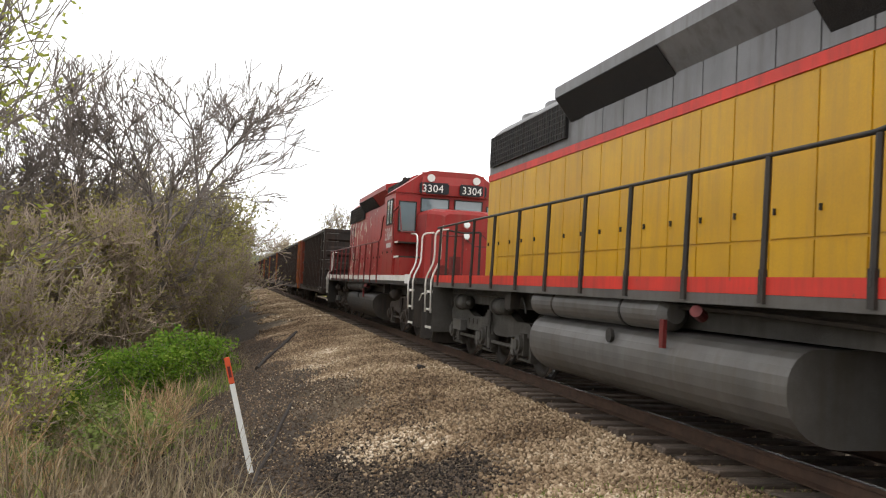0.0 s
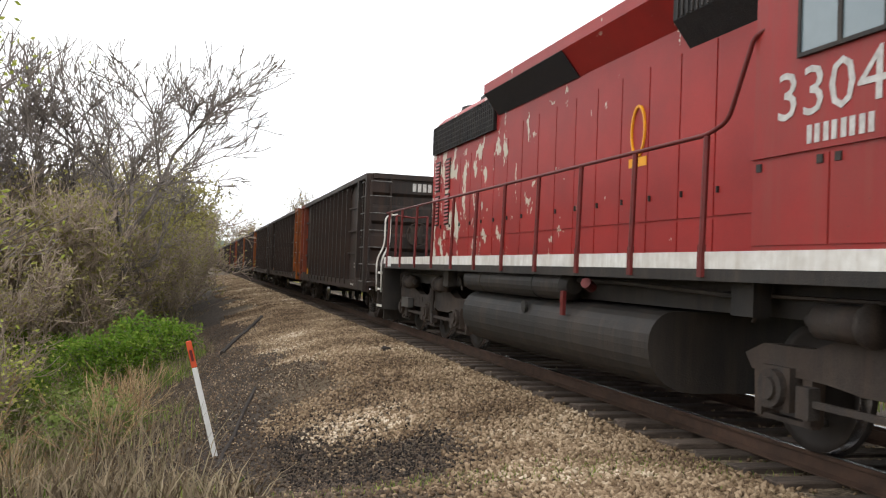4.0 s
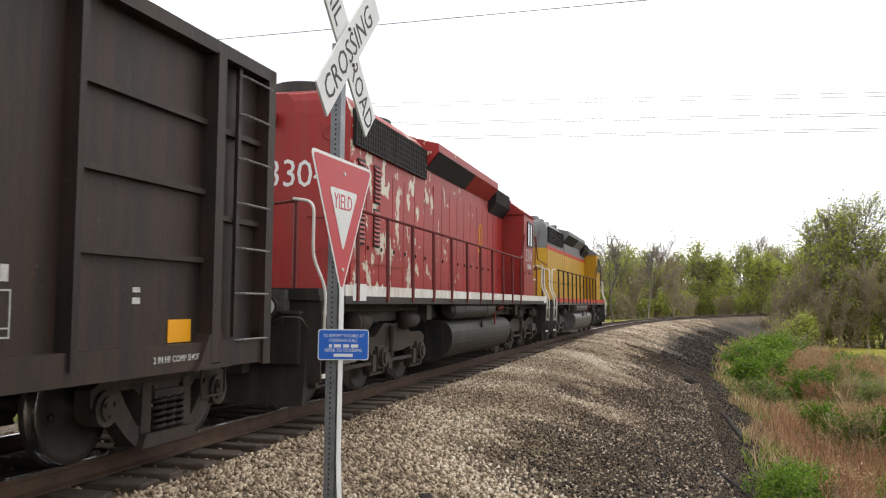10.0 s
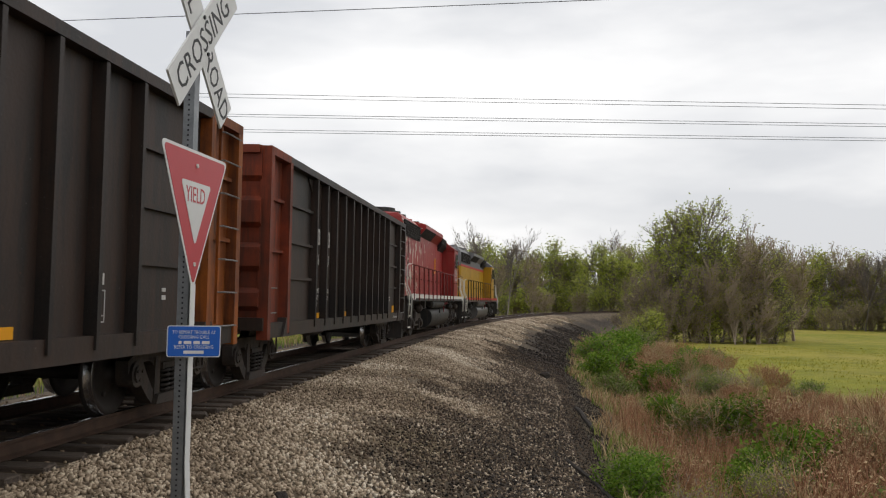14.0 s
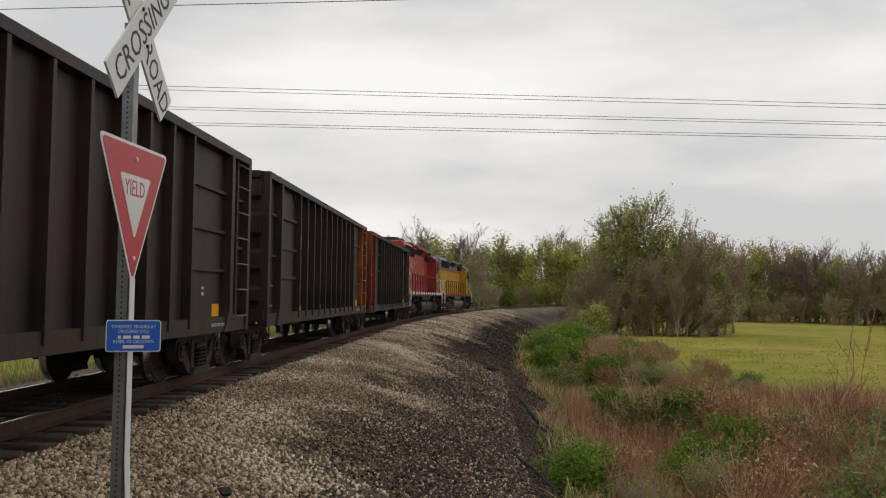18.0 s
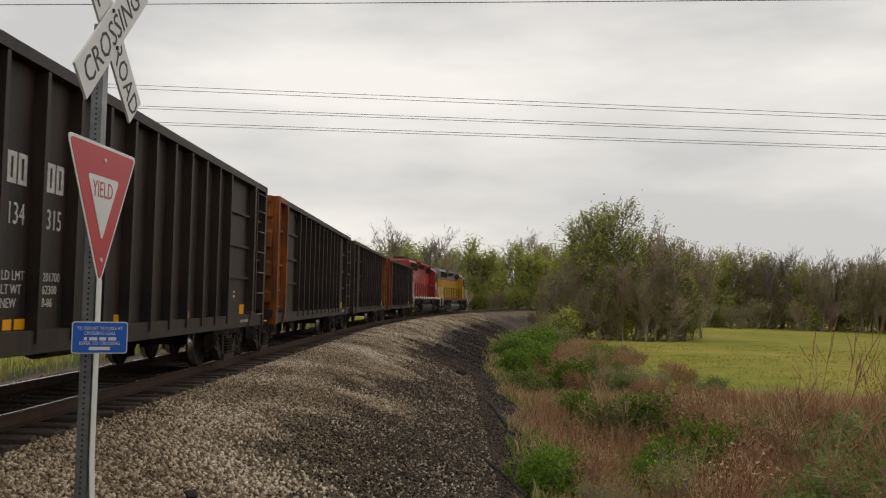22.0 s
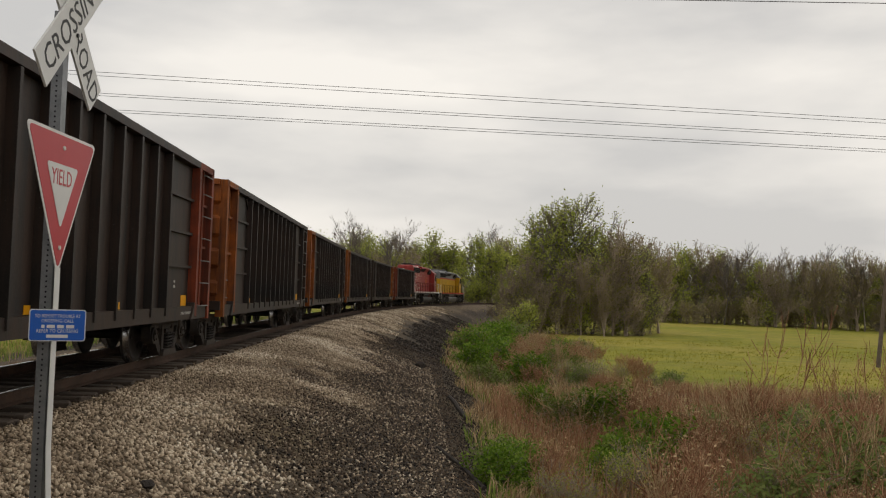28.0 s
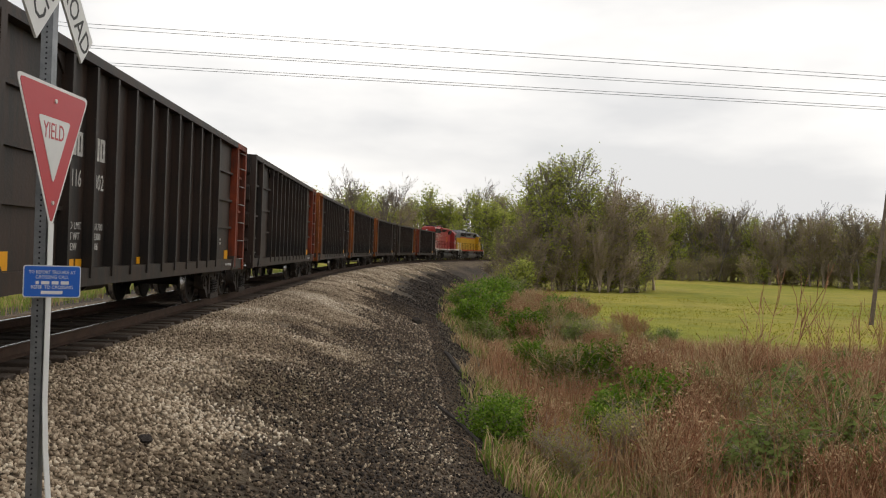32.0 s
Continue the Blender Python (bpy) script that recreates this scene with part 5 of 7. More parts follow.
        lamp(lo, (r0 + 0.02, 0.12, 3.98), pose(0, 0, 0, 0, 0, -90), 0.11, LOCO_RED)
        for z in (1.75, 2.15, 2.75, 3.15, 3.6, 4.0):
            part("grab_iron", pipe([(r0, 0.10, z), (r0 - 0.07, 0.10, z), (r0 - 0.07, 0.34, z), (r0, 0.34, z)], 0.011, 4), LOCO_RED, lo)
        for k in range(2):
            for j in range(2):
                lv = X(2.75 + 0.72 * k)
                pan = part("louvre_panel", made((lv, lv + 0.3, -w - 0.03, -w - 0.016, 2.2 + 0.68 * j, 2.8 + 0.68 * j)), LOCO_BLACK, lo)
                for q in range(8):
                    z = 2.23 + 0.68 * j + 0.07 * q
                    part("slat", prism(bmesh.new(), [(-w - 0.03, z), (-w - 0.055, z), (-w - 0.03, z + 0.045)], "x", lv + 0.01, lv + 0.29), LOCO_RED, pan)
    # nose
    n0, n1, nt = c1, X(U["nose"]), U["nosetop"]
    nw = 0.92
    nose = part("short_hood", ring_body([(n0 + 0.002, arch(nw, 1.5, nt - 0.14, nt, 0.16)), (n1 - 0.42, arch(nw, 1.5, nt - 0.16, nt - 0.02, 0.16)), (n1 - 0.06, arch(0.62, 1.5, nt - 0.2, nt - 0.07, 0.14)), (n1, arch(0.55, 1.5, nt - 0.26, nt - 0.16, 0.12))]), body, lo)
    for z in (nt - 0.42, nt - 0.70):
        lamp(nose, (n1 - 0.08, 0, z), pose(0, 0, 0, 0, 0, 90), 0.105, body)
    part("nose_grab", pipe(bend([(n1 - 0.02, -0.5, 2.75), (n1 + 0.05, -0.5, 2.75), (n1 + 0.05, 0.5, 2.75), (n1 - 0.02, 0.5, 2.75)], 0.03), 0.012, 5), body, nose)
    # toe steps beside the nose
    for k, z in enumerate((2.02, 2.40)):
        part("toe_step", made((n0, n0 + 0.62 - 0.18 * k, -1.48, -nw, z, z + 0.04)), LOCO_BLACK, lo)
        part("step_edge", made((n0, n0 + 0.62 - 0.18 * k, -1.5, -1.48, z, z + 0.045)), WHITE_PAINT, lo, "white step edge")
    part("step_box", made((n0 + 0.002, n0 + 0.62, -1.46, -nw, 1.51, 2.02)), body, lo)
    # fuel tank and reservoirs
    half = [(1.46 + 0.28 * (math.cos(q) - 1), 0.72 + 0.30 * math.sin(q)) for q in np.linspace(1.57, 0, 7)] + [(1.46 - 0.5 * (1 - math.cos(q)), 0.66 - 0.42 * math.sin(q)) for q in np.linspace(0, 1.57, 8)]
    ft = half + [(-y, z) for y, z in half[::-1]]
    tank = part("fuel_tank", prism(bmesh.new(), ft, "x", X(U["tank"][0]), X(U["tank"][1])), under, lo)
    for side in (-1, 1):
        v0 = X(U["tank"][0])
        res = rod(bmesh.new(), (v0 + 0.12, side * 1.33, 1.2), (v0 + 3.9, side * 1.33, 1.2), 0.175, 20)
        rod(res, (v0 + 0.04, side * 1.33, 1.2), (v0 + 0.12, side * 1.33, 1.2), 0.1, 20, 0.172)
        rod(res, (v0 + 3.9, side * 1.33, 1.2), (v0 + 3.98, side * 1.33, 1.2), 0.172, 20, 0.1)
        part("air_reservoir", res, under, lo)
        for q in (0.9, 3.0):
            part("reservoir_strap", rod(bmesh.new(), (v0 + q, side * 1.33, 1.2), (v0 + q + 0.05, side * 1.33, 1.2), 0.182, 20), LOCO_BLACK, lo)
        part("fuel_gauge", rod(bmesh.new(), (X(U["tank"][0] + 2.7), side * 1.43, 0.9), (X(U["tank"][0] + 2.7), side * 1.47, 0.9), 0.08, 14), LOCO_BLACK, tank)
        part("emergency_pull", made((X(U["tank"][0] + 3.95), X(U["tank"][0] + 4.03), side * 1.47 - 0.02, side * 1.47 + 0.02, 0.86, 1.14)), RED_PART, tank, "red emergency fuel cutoff")
        part("filler_cap", rod(bmesh.new(), (X(U["tank"][0] + 4.6), side * 1.4, 1.2), (X(U["tank"][0] + 4.7), side * 1.52, 1.25), 0.06, 10), RED_PART, lo, "red filler cap")
        part("conduit", pipe(bend([(X(U["tank"][0] + 2.4), side * 1.25, 1.27), (X(U["tank"][0] + 5.2), side * 1.3, 1.27), (X(U["tank"][0] + 7.5), side * 1.3, 1.2)], 0.1), 0.03, 6), LOCO_BLACK, lo)
        part("frame_bracket", made((X(U["tank"][1] + 1.2), X(U["tank"][1] + 1.5), side * 1.3 - 0.08, side * 1.3 + 0.08, 1.05, 1.36)), LOCO_BLACK, lo)
        part("frame_bracket", made((X(U["tank"][0] - 1.5), X(U["tank"][0] - 1.2), side * 1.3 - 0.08, side * 1.3 + 0.08, 1.05, 1.36)), LOCO_BLACK, lo)
    loco_truck(lo, -TRUCK_MID, 0, i, TRUCK_GREY if two_tone else TRUCK_STEEL)
    loco_truck(lo, TRUCK_MID, 180, i, TRUCK_GREY if two_tone else TRUCK_STEEL)
    # step wells, pilots and end rails
    for end in (-1, 1):
        mir = pose(-0.45, 0, 0) if end > 0 else pose(0, 0, 0, 0, 0, 180)
        pil = bmesh.new()
        prism(pil, [(HL - 0.12, 1.4), (HL - 0.05, 1.4), (HL - 0.03, 0.9), (HL + 0.06, 0.14), (HL - 0.02, 0.14), (HL - 0.12, 0.9)], "y", -1.35, 1.35)
        box(pil, HL - 0.04, HL + 0.09, -1.0, 1.0, 1.30, 1.50)
        bmesh.ops.transform(pil, matrix=mir, verts=pil.verts[:])
        pilot = part("pilot", pil, LOCO_BLACK, lo, "dirty black pilot plate")
        for side in (-1, 1):
            s2 = bmesh.new()
            y0, y1 = sorted((side * 1.05, side * 1.52))
            a, b = HL - 0.56, HL - 0.08
            w0, w1 = (y1, y0) if side > 0 else (y0, y1)
            prism(s2, [(a - 0.03, w0), (a, w0), (a, w1 - 0.03 * (1 if w1 > w0 else -1)), (b, w1 - 0.03 * (1 if w1 > w0 else -1)), (b, w0), (b + 0.03, w0), (b + 0.03, w1), (a - 0.03, w1)], "z", 0.40, 1.42)
            bmesh.ops.transform(s2, matrix=mir, verts=s2.verts[:])
            well = part("step_well", s2, TRUCK_GREY if two_tone else LOCO_BLACK, lo)
            for z in (0.46, 0.83, 1.2):
                s3 = made((a, b, y0, y1, z, z + 0.03))
                bmesh.ops.transform(s3, matrix=mir, verts=s3.verts[:])
                st = part("step", s3, LOCO_BLACK, well)
                e0, e1 = sorted((side * 1.52, side * 1.54))
                s4 = made((a, b, e0, e1, z - 0.01, z + 0.04))
                bmesh.ops.transform(s4, matrix=mir, verts=s4.verts[:])
                part("step_edge", s4, WHITE_PAINT, st, "white step edge")
            # curved white grab rails by the steps
            for xr, lead in ((a - 0.02, -1), (b + 0.03, 1)):
                pts = [(xr, side * 1.55, 0.78), (xr, side * 1.57, 1.5), (xr, side * 1.40, 1.86), (xr, side * 1.40, 2.52)] + ([(xr - 0.45, side * 1.46, 2.56)] if lead < 0 else [(xr - 0.03, side * 1.12, 2.56)])
                g = pipe(bend([tuple(p) for p in pts], 0.14), 0.02, 8)
                bmesh.ops.transform(g, matrix=mir, verts=g.verts[:])
                part("grab_rail", g, WHITE_PAINT, lo, "white bent grab rail", True)
            # lamp on the end platform
            side_m = mir @ Matrix.Translation((HL + 0.02, side * 0.98, 1.28)) @ pose(0, 0, 0, 0, 0, 90)
            bx = made((-0.14, 0.14, -0.08, 0.16, -0.2, 0.2))
            bmesh.ops.transform(bx, matrix=side_m, verts=bx.verts[:])
            part("lamp_box", bx, TANK_GREY, lo)
            lamp(lo, (0, 0, 0), side_m @ Matrix.Translation((0, -0.08, 0)), 0.12, LOCO_BLACK, "ditch_light")
            cut = pipe(bend([(HL + 0.06, side * 1.42, 1.0), (HL + 0.32, side * 1.42, 1.16), (HL + 0.32, side * 1.2, 1.16), (HL + 0.1, side * 0.9, 1.05), (HL + 0.12, side * 0.2, 1.03)], 0.06), 0.016, 5)
            bmesh.ops.transform(cut, matrix=mir, verts=cut.verts[:])
            part("uncoupling_lever", cut, WHITE_PAINT if side < 0 else LOCO_BLACK, lo)
            for k in range(4):
                hz = pipe(bend([(HL + 0.1, side * (0.45 + 0.08 * k), 1.25), (HL + 0.3, side * (0.45 + 0.08 * k), 1.1), (HL + 0.26, side * (0.45 + 0.08 * k), 0.6)], 0.12), 0.021, 6)
                bmesh.ops.transform(hz, matrix=mir, verts=hz.verts[:])
                part("air_hose", hz, LOCO_BLACK, pilot, smooth=True)
        # end rail with its posts, chain gap and draw gear
        for ya in (-1.15, -0.42, 0.42, 1.15):
            p = rod(bmesh.new(), (HL - 0.1, ya, 1.5), (HL - 0.1, ya, 2.54), 0.03, 6)
            bmesh.ops.transform(p, matrix=mir, verts=p.verts[:])
            part("rail_post", p, rails, lo)
        for y0, y1 in ((-1.15, -0.42), (0.42, 1.15)):
            p = pipe(bend([(HL - 0.1, y0, 2.54), (HL - 0.1, (y0 + y1) / 2, 2.5), (HL - 0.1, y1, 2.54)], 0.1), 0.02, 6)
            bmesh.ops.transform(p, matrix=mir, verts=p.verts[:])
            part("end_rail", p, rails, lo)
        ch = chain([(HL - 0.1, -0.42, 2.5), (HL - 0.1, -0.15, 2.3), (HL - 0.1, 0.15, 2.3), (HL - 0.1, 0.42, 2.5)])
        bmesh.ops.transform(ch, matrix=mir, verts=ch.verts[:])
        part("safety_chain", ch, LOCO_BLACK, lo)
        dg = made((HL - 0.55, HL - 0.25, -0.62, -0.42, 1.5, 2.04))
        bmesh.ops.transform(dg, matrix=mir, verts=dg.verts[:])
        part("brake_stand", dg, RED_PART if not two_tone else TANK_GREY, lo, "red brake stand")
        eye = bmesh.new()
        rod(eye, (HL - 0.3, -0.86, 1.66), (HL - 0.22, -0.86, 1.66), 0.17, 16)
        bmesh.ops.transform(eye, matrix=mir, verts=eye.verts[:])
        part("lifting_eye", eye, RED_PART if not two_tone else TANK_GREY, lo)
        coupler(lo, end * (HL - 0.05) - (0.45 if end > 0 else 0), end, 0.76)
    # walkway rails along both sides
    for side in (-1, 1):
        u0, u1 = 1.15, 13.63
        nn = 10
        for k in range(nn + 1):
            u = u0 + (u1 - u0) * k / nn
            post = part("stanchion", rod(made((X(u) - 0.035, X(u) + 0.035, side * 1.56 - 0.02, side * 1.56 + 0.02, 1.35, 1.62)), (X(u), side * 1.56, 1.5), (X(u), side * 1.54, 2.52), 0.028, 6), rails, lo)
        rail_pts = [(X(u0) - 0.3, side * 1.54, 2.53), (X(u1), side * 1.54, 2.53), (X(u1) + 0.3, side * 1.54, 2.6), (X(u1) + 0.62, side * 1.54, 3.2), (X(u1) + 0.72, side * 1.5, 3.24)]
        part("hand_rail", pipe(bend(rail_pts, 0.1), 0.02, 6), rails, lo, smooth=True)
        n0r = X(U["cabf"])
        part("nose_rail", pipe(bend([(n0r - 0.15, side * 1.56, 3.2), (n0r + 0.55, side * 1.5, 3.36), (n0r + 0.95, side * 1.5, 2.66), (HL - 0.75, side * 1.52, 2.56)], 0.08), 0.018, 6), rails, lo, smooth=True)
        part("grab_rail", pipe(bend([(n0r + 0.12, side * 1.55, 2.3), (n0r + 0.12, side * 1.56, 3.25)], 0.05), 0.016, 6), rails, lo)
    return lo


RED_U = dict(hood=2.05, rad=6.45, flare=12.25, cab=14.25, cabf=15.92, nose=17.55, top=4.45, cabtop=4.35, nosetop=3.3, tank=(6.6, 12.6), patch=(1.0, 17.9), doors=18)
red_loco = diesel(100, LOCO_RED, LOCO_RED, RED_PEELING, WHITE_PAINT, LOCO_BLACK, RED_PART, "faded red diesel locomotive with flaking cream patches and white sill", "3304", RED_U)
YEL_U = dict(RED_U, top=4.42, horn=8.6)
yellow_loco = diesel(101, LOCO_YELLOW, LOCO_GREY, LOCO_YELLOW, STRIPE_RED, TANK_GREY, LOCO_BLACK, "yellow diesel locomotive with grey roof and red stripes", "", YEL_U)
VEHICLES.append((red_loco, RED_MID, TRUCK_MID))
VEHICLES.append((yellow_loco, YEL_MID, TRUCK_MID))



# ---- plants ----
rng = np.random.default_rng(7)


def fast_mesh(name, verts, faces):
    """A mesh from arrays; all faces with the same number of corners."""
    me = bpy.data.meshes.new(name)
    verts, faces = np.asarray(verts, np.float32), np.asarray(faces, np.int32)
    k = faces.shape[1]
    me.vertices.add(len(verts))
    me.vertices.foreach_set("co", verts.ravel())
    me.loops.add(faces.size)
    me.loops.foreach_set("vertex_index", faces.ravel())
    me.polygons.add(len(faces))
    me.polygons.foreach_set("loop_start", np.arange(0, faces.size, k, dtype=np.int32))
    me.update(calc_edges=True)
    return me


def island_tone(name, colours, rough=0.85, spread=0.3, pass_light=0.0, patch=0.0):
    """A material whose tone runs through some colours from one loose piece to the next."""
    m = bpy.data.materials.new(name)
    m.use_nodes = True
    nt = m.node_tree
    b = nt.nodes["Principled BSDF"]
    g = nt.nodes.new("ShaderNodeNewGeometry")
    r = nt.nodes.new("ShaderNodeValToRGB")
    el = r.color_ramp.elements
    el[0].color, el[1].color = (*colours[0], 1), (*colours[-1], 1)
    for i, c in enumerate(colours[1:-1]):
        e = el.new((i + 1) / (len(colours) - 1))
        e.color = (*c, 1)
    fac = g.outputs["Random Per Island"]
    if patch:
        co = nt.nodes.new("ShaderNodeTexCoord")
        n = node(nt, "ShaderNodeTexNoise", Scale=patch, Detail=3.0)
        nt.links.new(co.outputs["Object"], n.inputs["Vector"])
        mr = nt.nodes.new("ShaderNodeMapRange")
        mr.inputs["From Min"].default_value, mr.inputs["From Max"].default_value = 0.3, 0.7
        nt.links.new(n.outputs["Fac"], mr.inputs["Value"])
        mx = nt.nodes.new("ShaderNodeMath")
        mx.operation = "MULTIPLY_ADD"
        nt.links.new(fac, mx.inputs[0])
        mx.inputs[1].default_value = 0.5
        h = nt.nodes.new("ShaderNodeMath")
        h.operation = "MULTIPLY"
        h.inputs[1].default_value = 0.5
        nt.links.new(mr.outputs["Result"], h.inputs[0])
        nt.links.new(h.outputs["Value"], mx.inputs[2])
        fac = mx.outputs["Value"]
    nt.links.new(fac, r.inputs["Fac"])
    nt.links.new(r.outputs["Color"], b.inputs["Base Color"])
    b.inputs["Roughness"].default_value = rough
    b.inputs["Specular IOR Level"].default_value = 0.2
    if pass_light:
        # thin leaves let some light pass
        tr = nt.nodes.new("ShaderNodeBsdfTranslucent")
        nt.links.new(r.outputs["Color"], tr.inputs["Color"])
        mix = nt.nodes.new("ShaderNodeMixShader")
        mix.inputs["Fac"].default_value = pass_light
        nt.links.new(b.outputs["BSDF"], mix.inputs[1])
        nt.links.new(tr.outputs["BSDF"], mix.inputs[2])
        nt.links.new(mix.outputs["Shader"], nt.nodes["Material Output"].inputs["Surface"])
    return m


BARK_GREY = material("grey_bark", (0.235, 0.202, 0.178), (0.145, 0.124, 0.11), 7, 0.95, bump=0.5, amount=0.9, spread=0.2)
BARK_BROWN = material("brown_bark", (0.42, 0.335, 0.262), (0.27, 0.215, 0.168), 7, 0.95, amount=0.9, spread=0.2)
LEAF_SPRING = island_tone("spring_leaves", [(0.27, 0.32, 0.055), (0.40, 0.44, 0.09), (0.52, 0.52, 0.17)], pass_light=0.5)
LEAF_BUD = island_tone("olive_buds", [(0.22, 0.19, 0.07), (0.32, 0.30, 0.10), (0.40, 0.35, 0.15)], pass_light=0.45)
LEAF_BRIGHT = island_tone("bright_green_leaves", [(0.06, 0.13, 0.012), (0.13, 0.23, 0.02), (0.23, 0.31, 0.05)], pass_light=0.35)
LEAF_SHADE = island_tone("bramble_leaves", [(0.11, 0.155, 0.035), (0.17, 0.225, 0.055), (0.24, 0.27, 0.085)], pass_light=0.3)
DRY_GRASS = island_tone("dry_grass", [(0.18, 0.11, 0.06), (0.34, 0.21, 0.11), (0.54, 0.40, 0.23), (0.26, 0.24, 0.08)], patch=0.35)
TANGLED_GRASS = island_tone("grey_tan_grass", [(0.10, 0.075, 0.05), (0.19, 0.145, 0.09), (0.30, 0.24, 0.155), (0.13, 0.165, 0.05)], patch=0.5)
GREEN_GRASS = island_tone("fresh_grass", [(0.08, 0.14, 0.022), (0.18, 0.26, 0.045), (0.32, 0.35, 0.09)], pass_light=0.35)
FIELD_GRASS = island_tone("field_grass", [(0.17, 0.18, 0.02), (0.32, 0.30, 0.03), (0.40, 0.34, 0.06)], patch=0.12)
RED_STEM = island_tone("red_brown_stems", [(0.22, 0.10, 0.055), (0.40, 0.20, 0.11), (0.52, 0.34, 0.20)])


class Twigs:
    """Collects three-sided tapering branches and leaf quads as arrays."""

    def __init__(self, seed, least=0.0):
        self.r = random.Random(seed)
        self.least = least
        self.fine_from = -1
        self.v, self.f, self.tips = [], [], []
        self.fine_f = []

    def limb(self, pts, radii, fine=False):
        out = self.fine_f if fine else self.f
        base = len(self.v)
        u = None
        for i, p in enumerate(pts):
            d = (pts[min(i + 1, len(pts) - 1)] - pts[max(i - 1, 0)])
            d = d.normalized() if d.length > 1e-6 else Vector((0, 0, 1))
            u = d.orthogonal().normalized() if u is None else (u - d * u.dot(d)).normalized()
            w = d.cross(u)
            for k in range(3):
                a = 2 * math.pi * k / 3
                self.v.append(p + (u * math.cos(a) + w * math.sin(a)) * max(radii[i], self.least))
        for i in range(len(pts) - 1):
            for k in range(3):
                a, b = base + i * 3 + k, base + i * 3 + (k + 1) % 3
                out.append((a, b, b + 3, a + 3))

    def grow(self, p, d, length, radius, depth, bend_=0.25, up=0.12, forks=(2, 3), spread=0.6, shrink=0.68, segs=4):
        r = self.r
        pts, rad = [p.copy()], [radius]
        for i in range(segs):
            d = (d + Vector((r.gauss(0, bend_), r.gauss(0, bend_), r.gauss(0, bend_) + up)) * 0.5).normalized()
            p = p + d * (length / segs)
            pts.append(p.copy())
            rad.append(radius * (1 - 0.42 * (i + 1) / segs))
        self.limb(pts, rad, depth <= self.fine_from)
        if depth <= 0:
            self.tips.append((pts[-1], d))
            self.tips.append((pts[-2], d))
            return
        for k in range(r.randint(*forks)):
            side = Vector((r.gauss(0, 1), r.gauss(0, 1), r.gauss(0, 0.6)))
            nd = (d + side.normalized() * spread * r.uniform(0.6, 1.3)).normalized()
            at = pts[-1] if k == 0 else pts[r.randint(max(1, segs - 2), segs)]
            self.grow(at, nd, length * shrink * r.uniform(0.75, 1.2), radius * 0.58 * r.uniform(0.8, 1.1), depth - 1, bend_, up, forks, spread, shrink, max(2, segs - 1))
        # side twigs
        if depth >= 2:
            for k in range(2):
                at = pts[r.randint(1, segs)]
                side = Vector((r.gauss(0, 1), r.gauss(0, 1), r.gauss(0.2, 0.5))).normalized()
                self.grow(at, (d * 0.4 + side).normalized(), length * 0.5, radius * 0.3, depth - 2, bend_, up, forks, spread, shrink, 2)

    def mesh(self, name):
        f = np.array(self.f)
        used, back = np.unique(f, return_inverse=True)
        v = np.array([tuple(p) for p in self.v])[used]
        return fast_mesh(name, v, back.reshape(f.shape))

    def twigs(self, name):
        """The finest branches as a mesh of their own."""
        f = np.array(self.fine_f)
        used, back = np.unique(f, return_inverse=True)
        v = np.array([tuple(p) for p in self.v])[used]
        return fast_mesh(name, v, back.reshape(f.shape))

    def leaves(self, name, per_tip, size, spread):
        v, f = [], []
        r = self.r
        for p, d in self.tips:
            for _ in range(per_tip if per_tip >= 1 else (1 if r.random() < per_tip else 0)):
                c = p + Vector((r.gauss(0, spread), r.gauss(0, spread), r.gauss(0, spread)))
                a = Vector((r.gauss(0, 1), r.gauss(0, 1), r.gauss(0, 0.7))).normalized()
                b = a.orthogonal().normalized()
                s = size * r.uniform(0.6, 1.4)
                k = len(v)
                v += [tuple(c - a * s), tuple(c + b * s * 0.5), tuple(c + a * s), tuple(c - b * s * 0.5)]
                f.append((k, k + 1, k + 2, k + 3))
        return fast_mesh(name, v, f)


def tree(name, label, seed, height, radius, depth, leaf=None, per_tip=2, leaf_size=0.08, leaf_spread=0.25, stems=1, lean=0.1, bark=None, spread=0.6, up=0.12, first=0.34, forks=(2, 3), group="", least=0.01):
    t = Twigs(seed, least)
    if leaf is None:
        t.fine_from = depth - 3
    for k in range(stems):
        d = Vector((t.r.gauss(0, lean), t.r.gauss(0, lean), 1)).normalized()
        off = Vector((t.r.gauss(0, 0.25), t.r.gauss(0, 0.25), -0.3)) if stems > 1 else Vector((0, 0, -0.3))
        t.grow(off, d, height * first, radius, depth, 0.16, up, forks, spread)
    ob = thing(name, label, "tree" if height > 3.2 else "bush", group)
    link("trunk", t.mesh("trunk"), bark or BARK_GREY, ob)
    if leaf is not None:
        link("crown", t.leaves("crown", per_tip, leaf_size, leaf_spread), leaf, ob)
    else:
        link("twig_crown", t.twigs("twig_crown"), bark or BARK_GREY, ob)
    return ob


def put(proto, x, y, turn, size=1.0, dz=0.0):
    z = float(ground_z(np.array([x]), np.array([y]))[0]) + dz
    ob = copy_thing(proto, pose(0, 0, 0))
    ob.matrix_basis = pose(x, y, z, 0, 0, turn) @ Matrix.Diagonal((size, size, size, 1))
    return ob


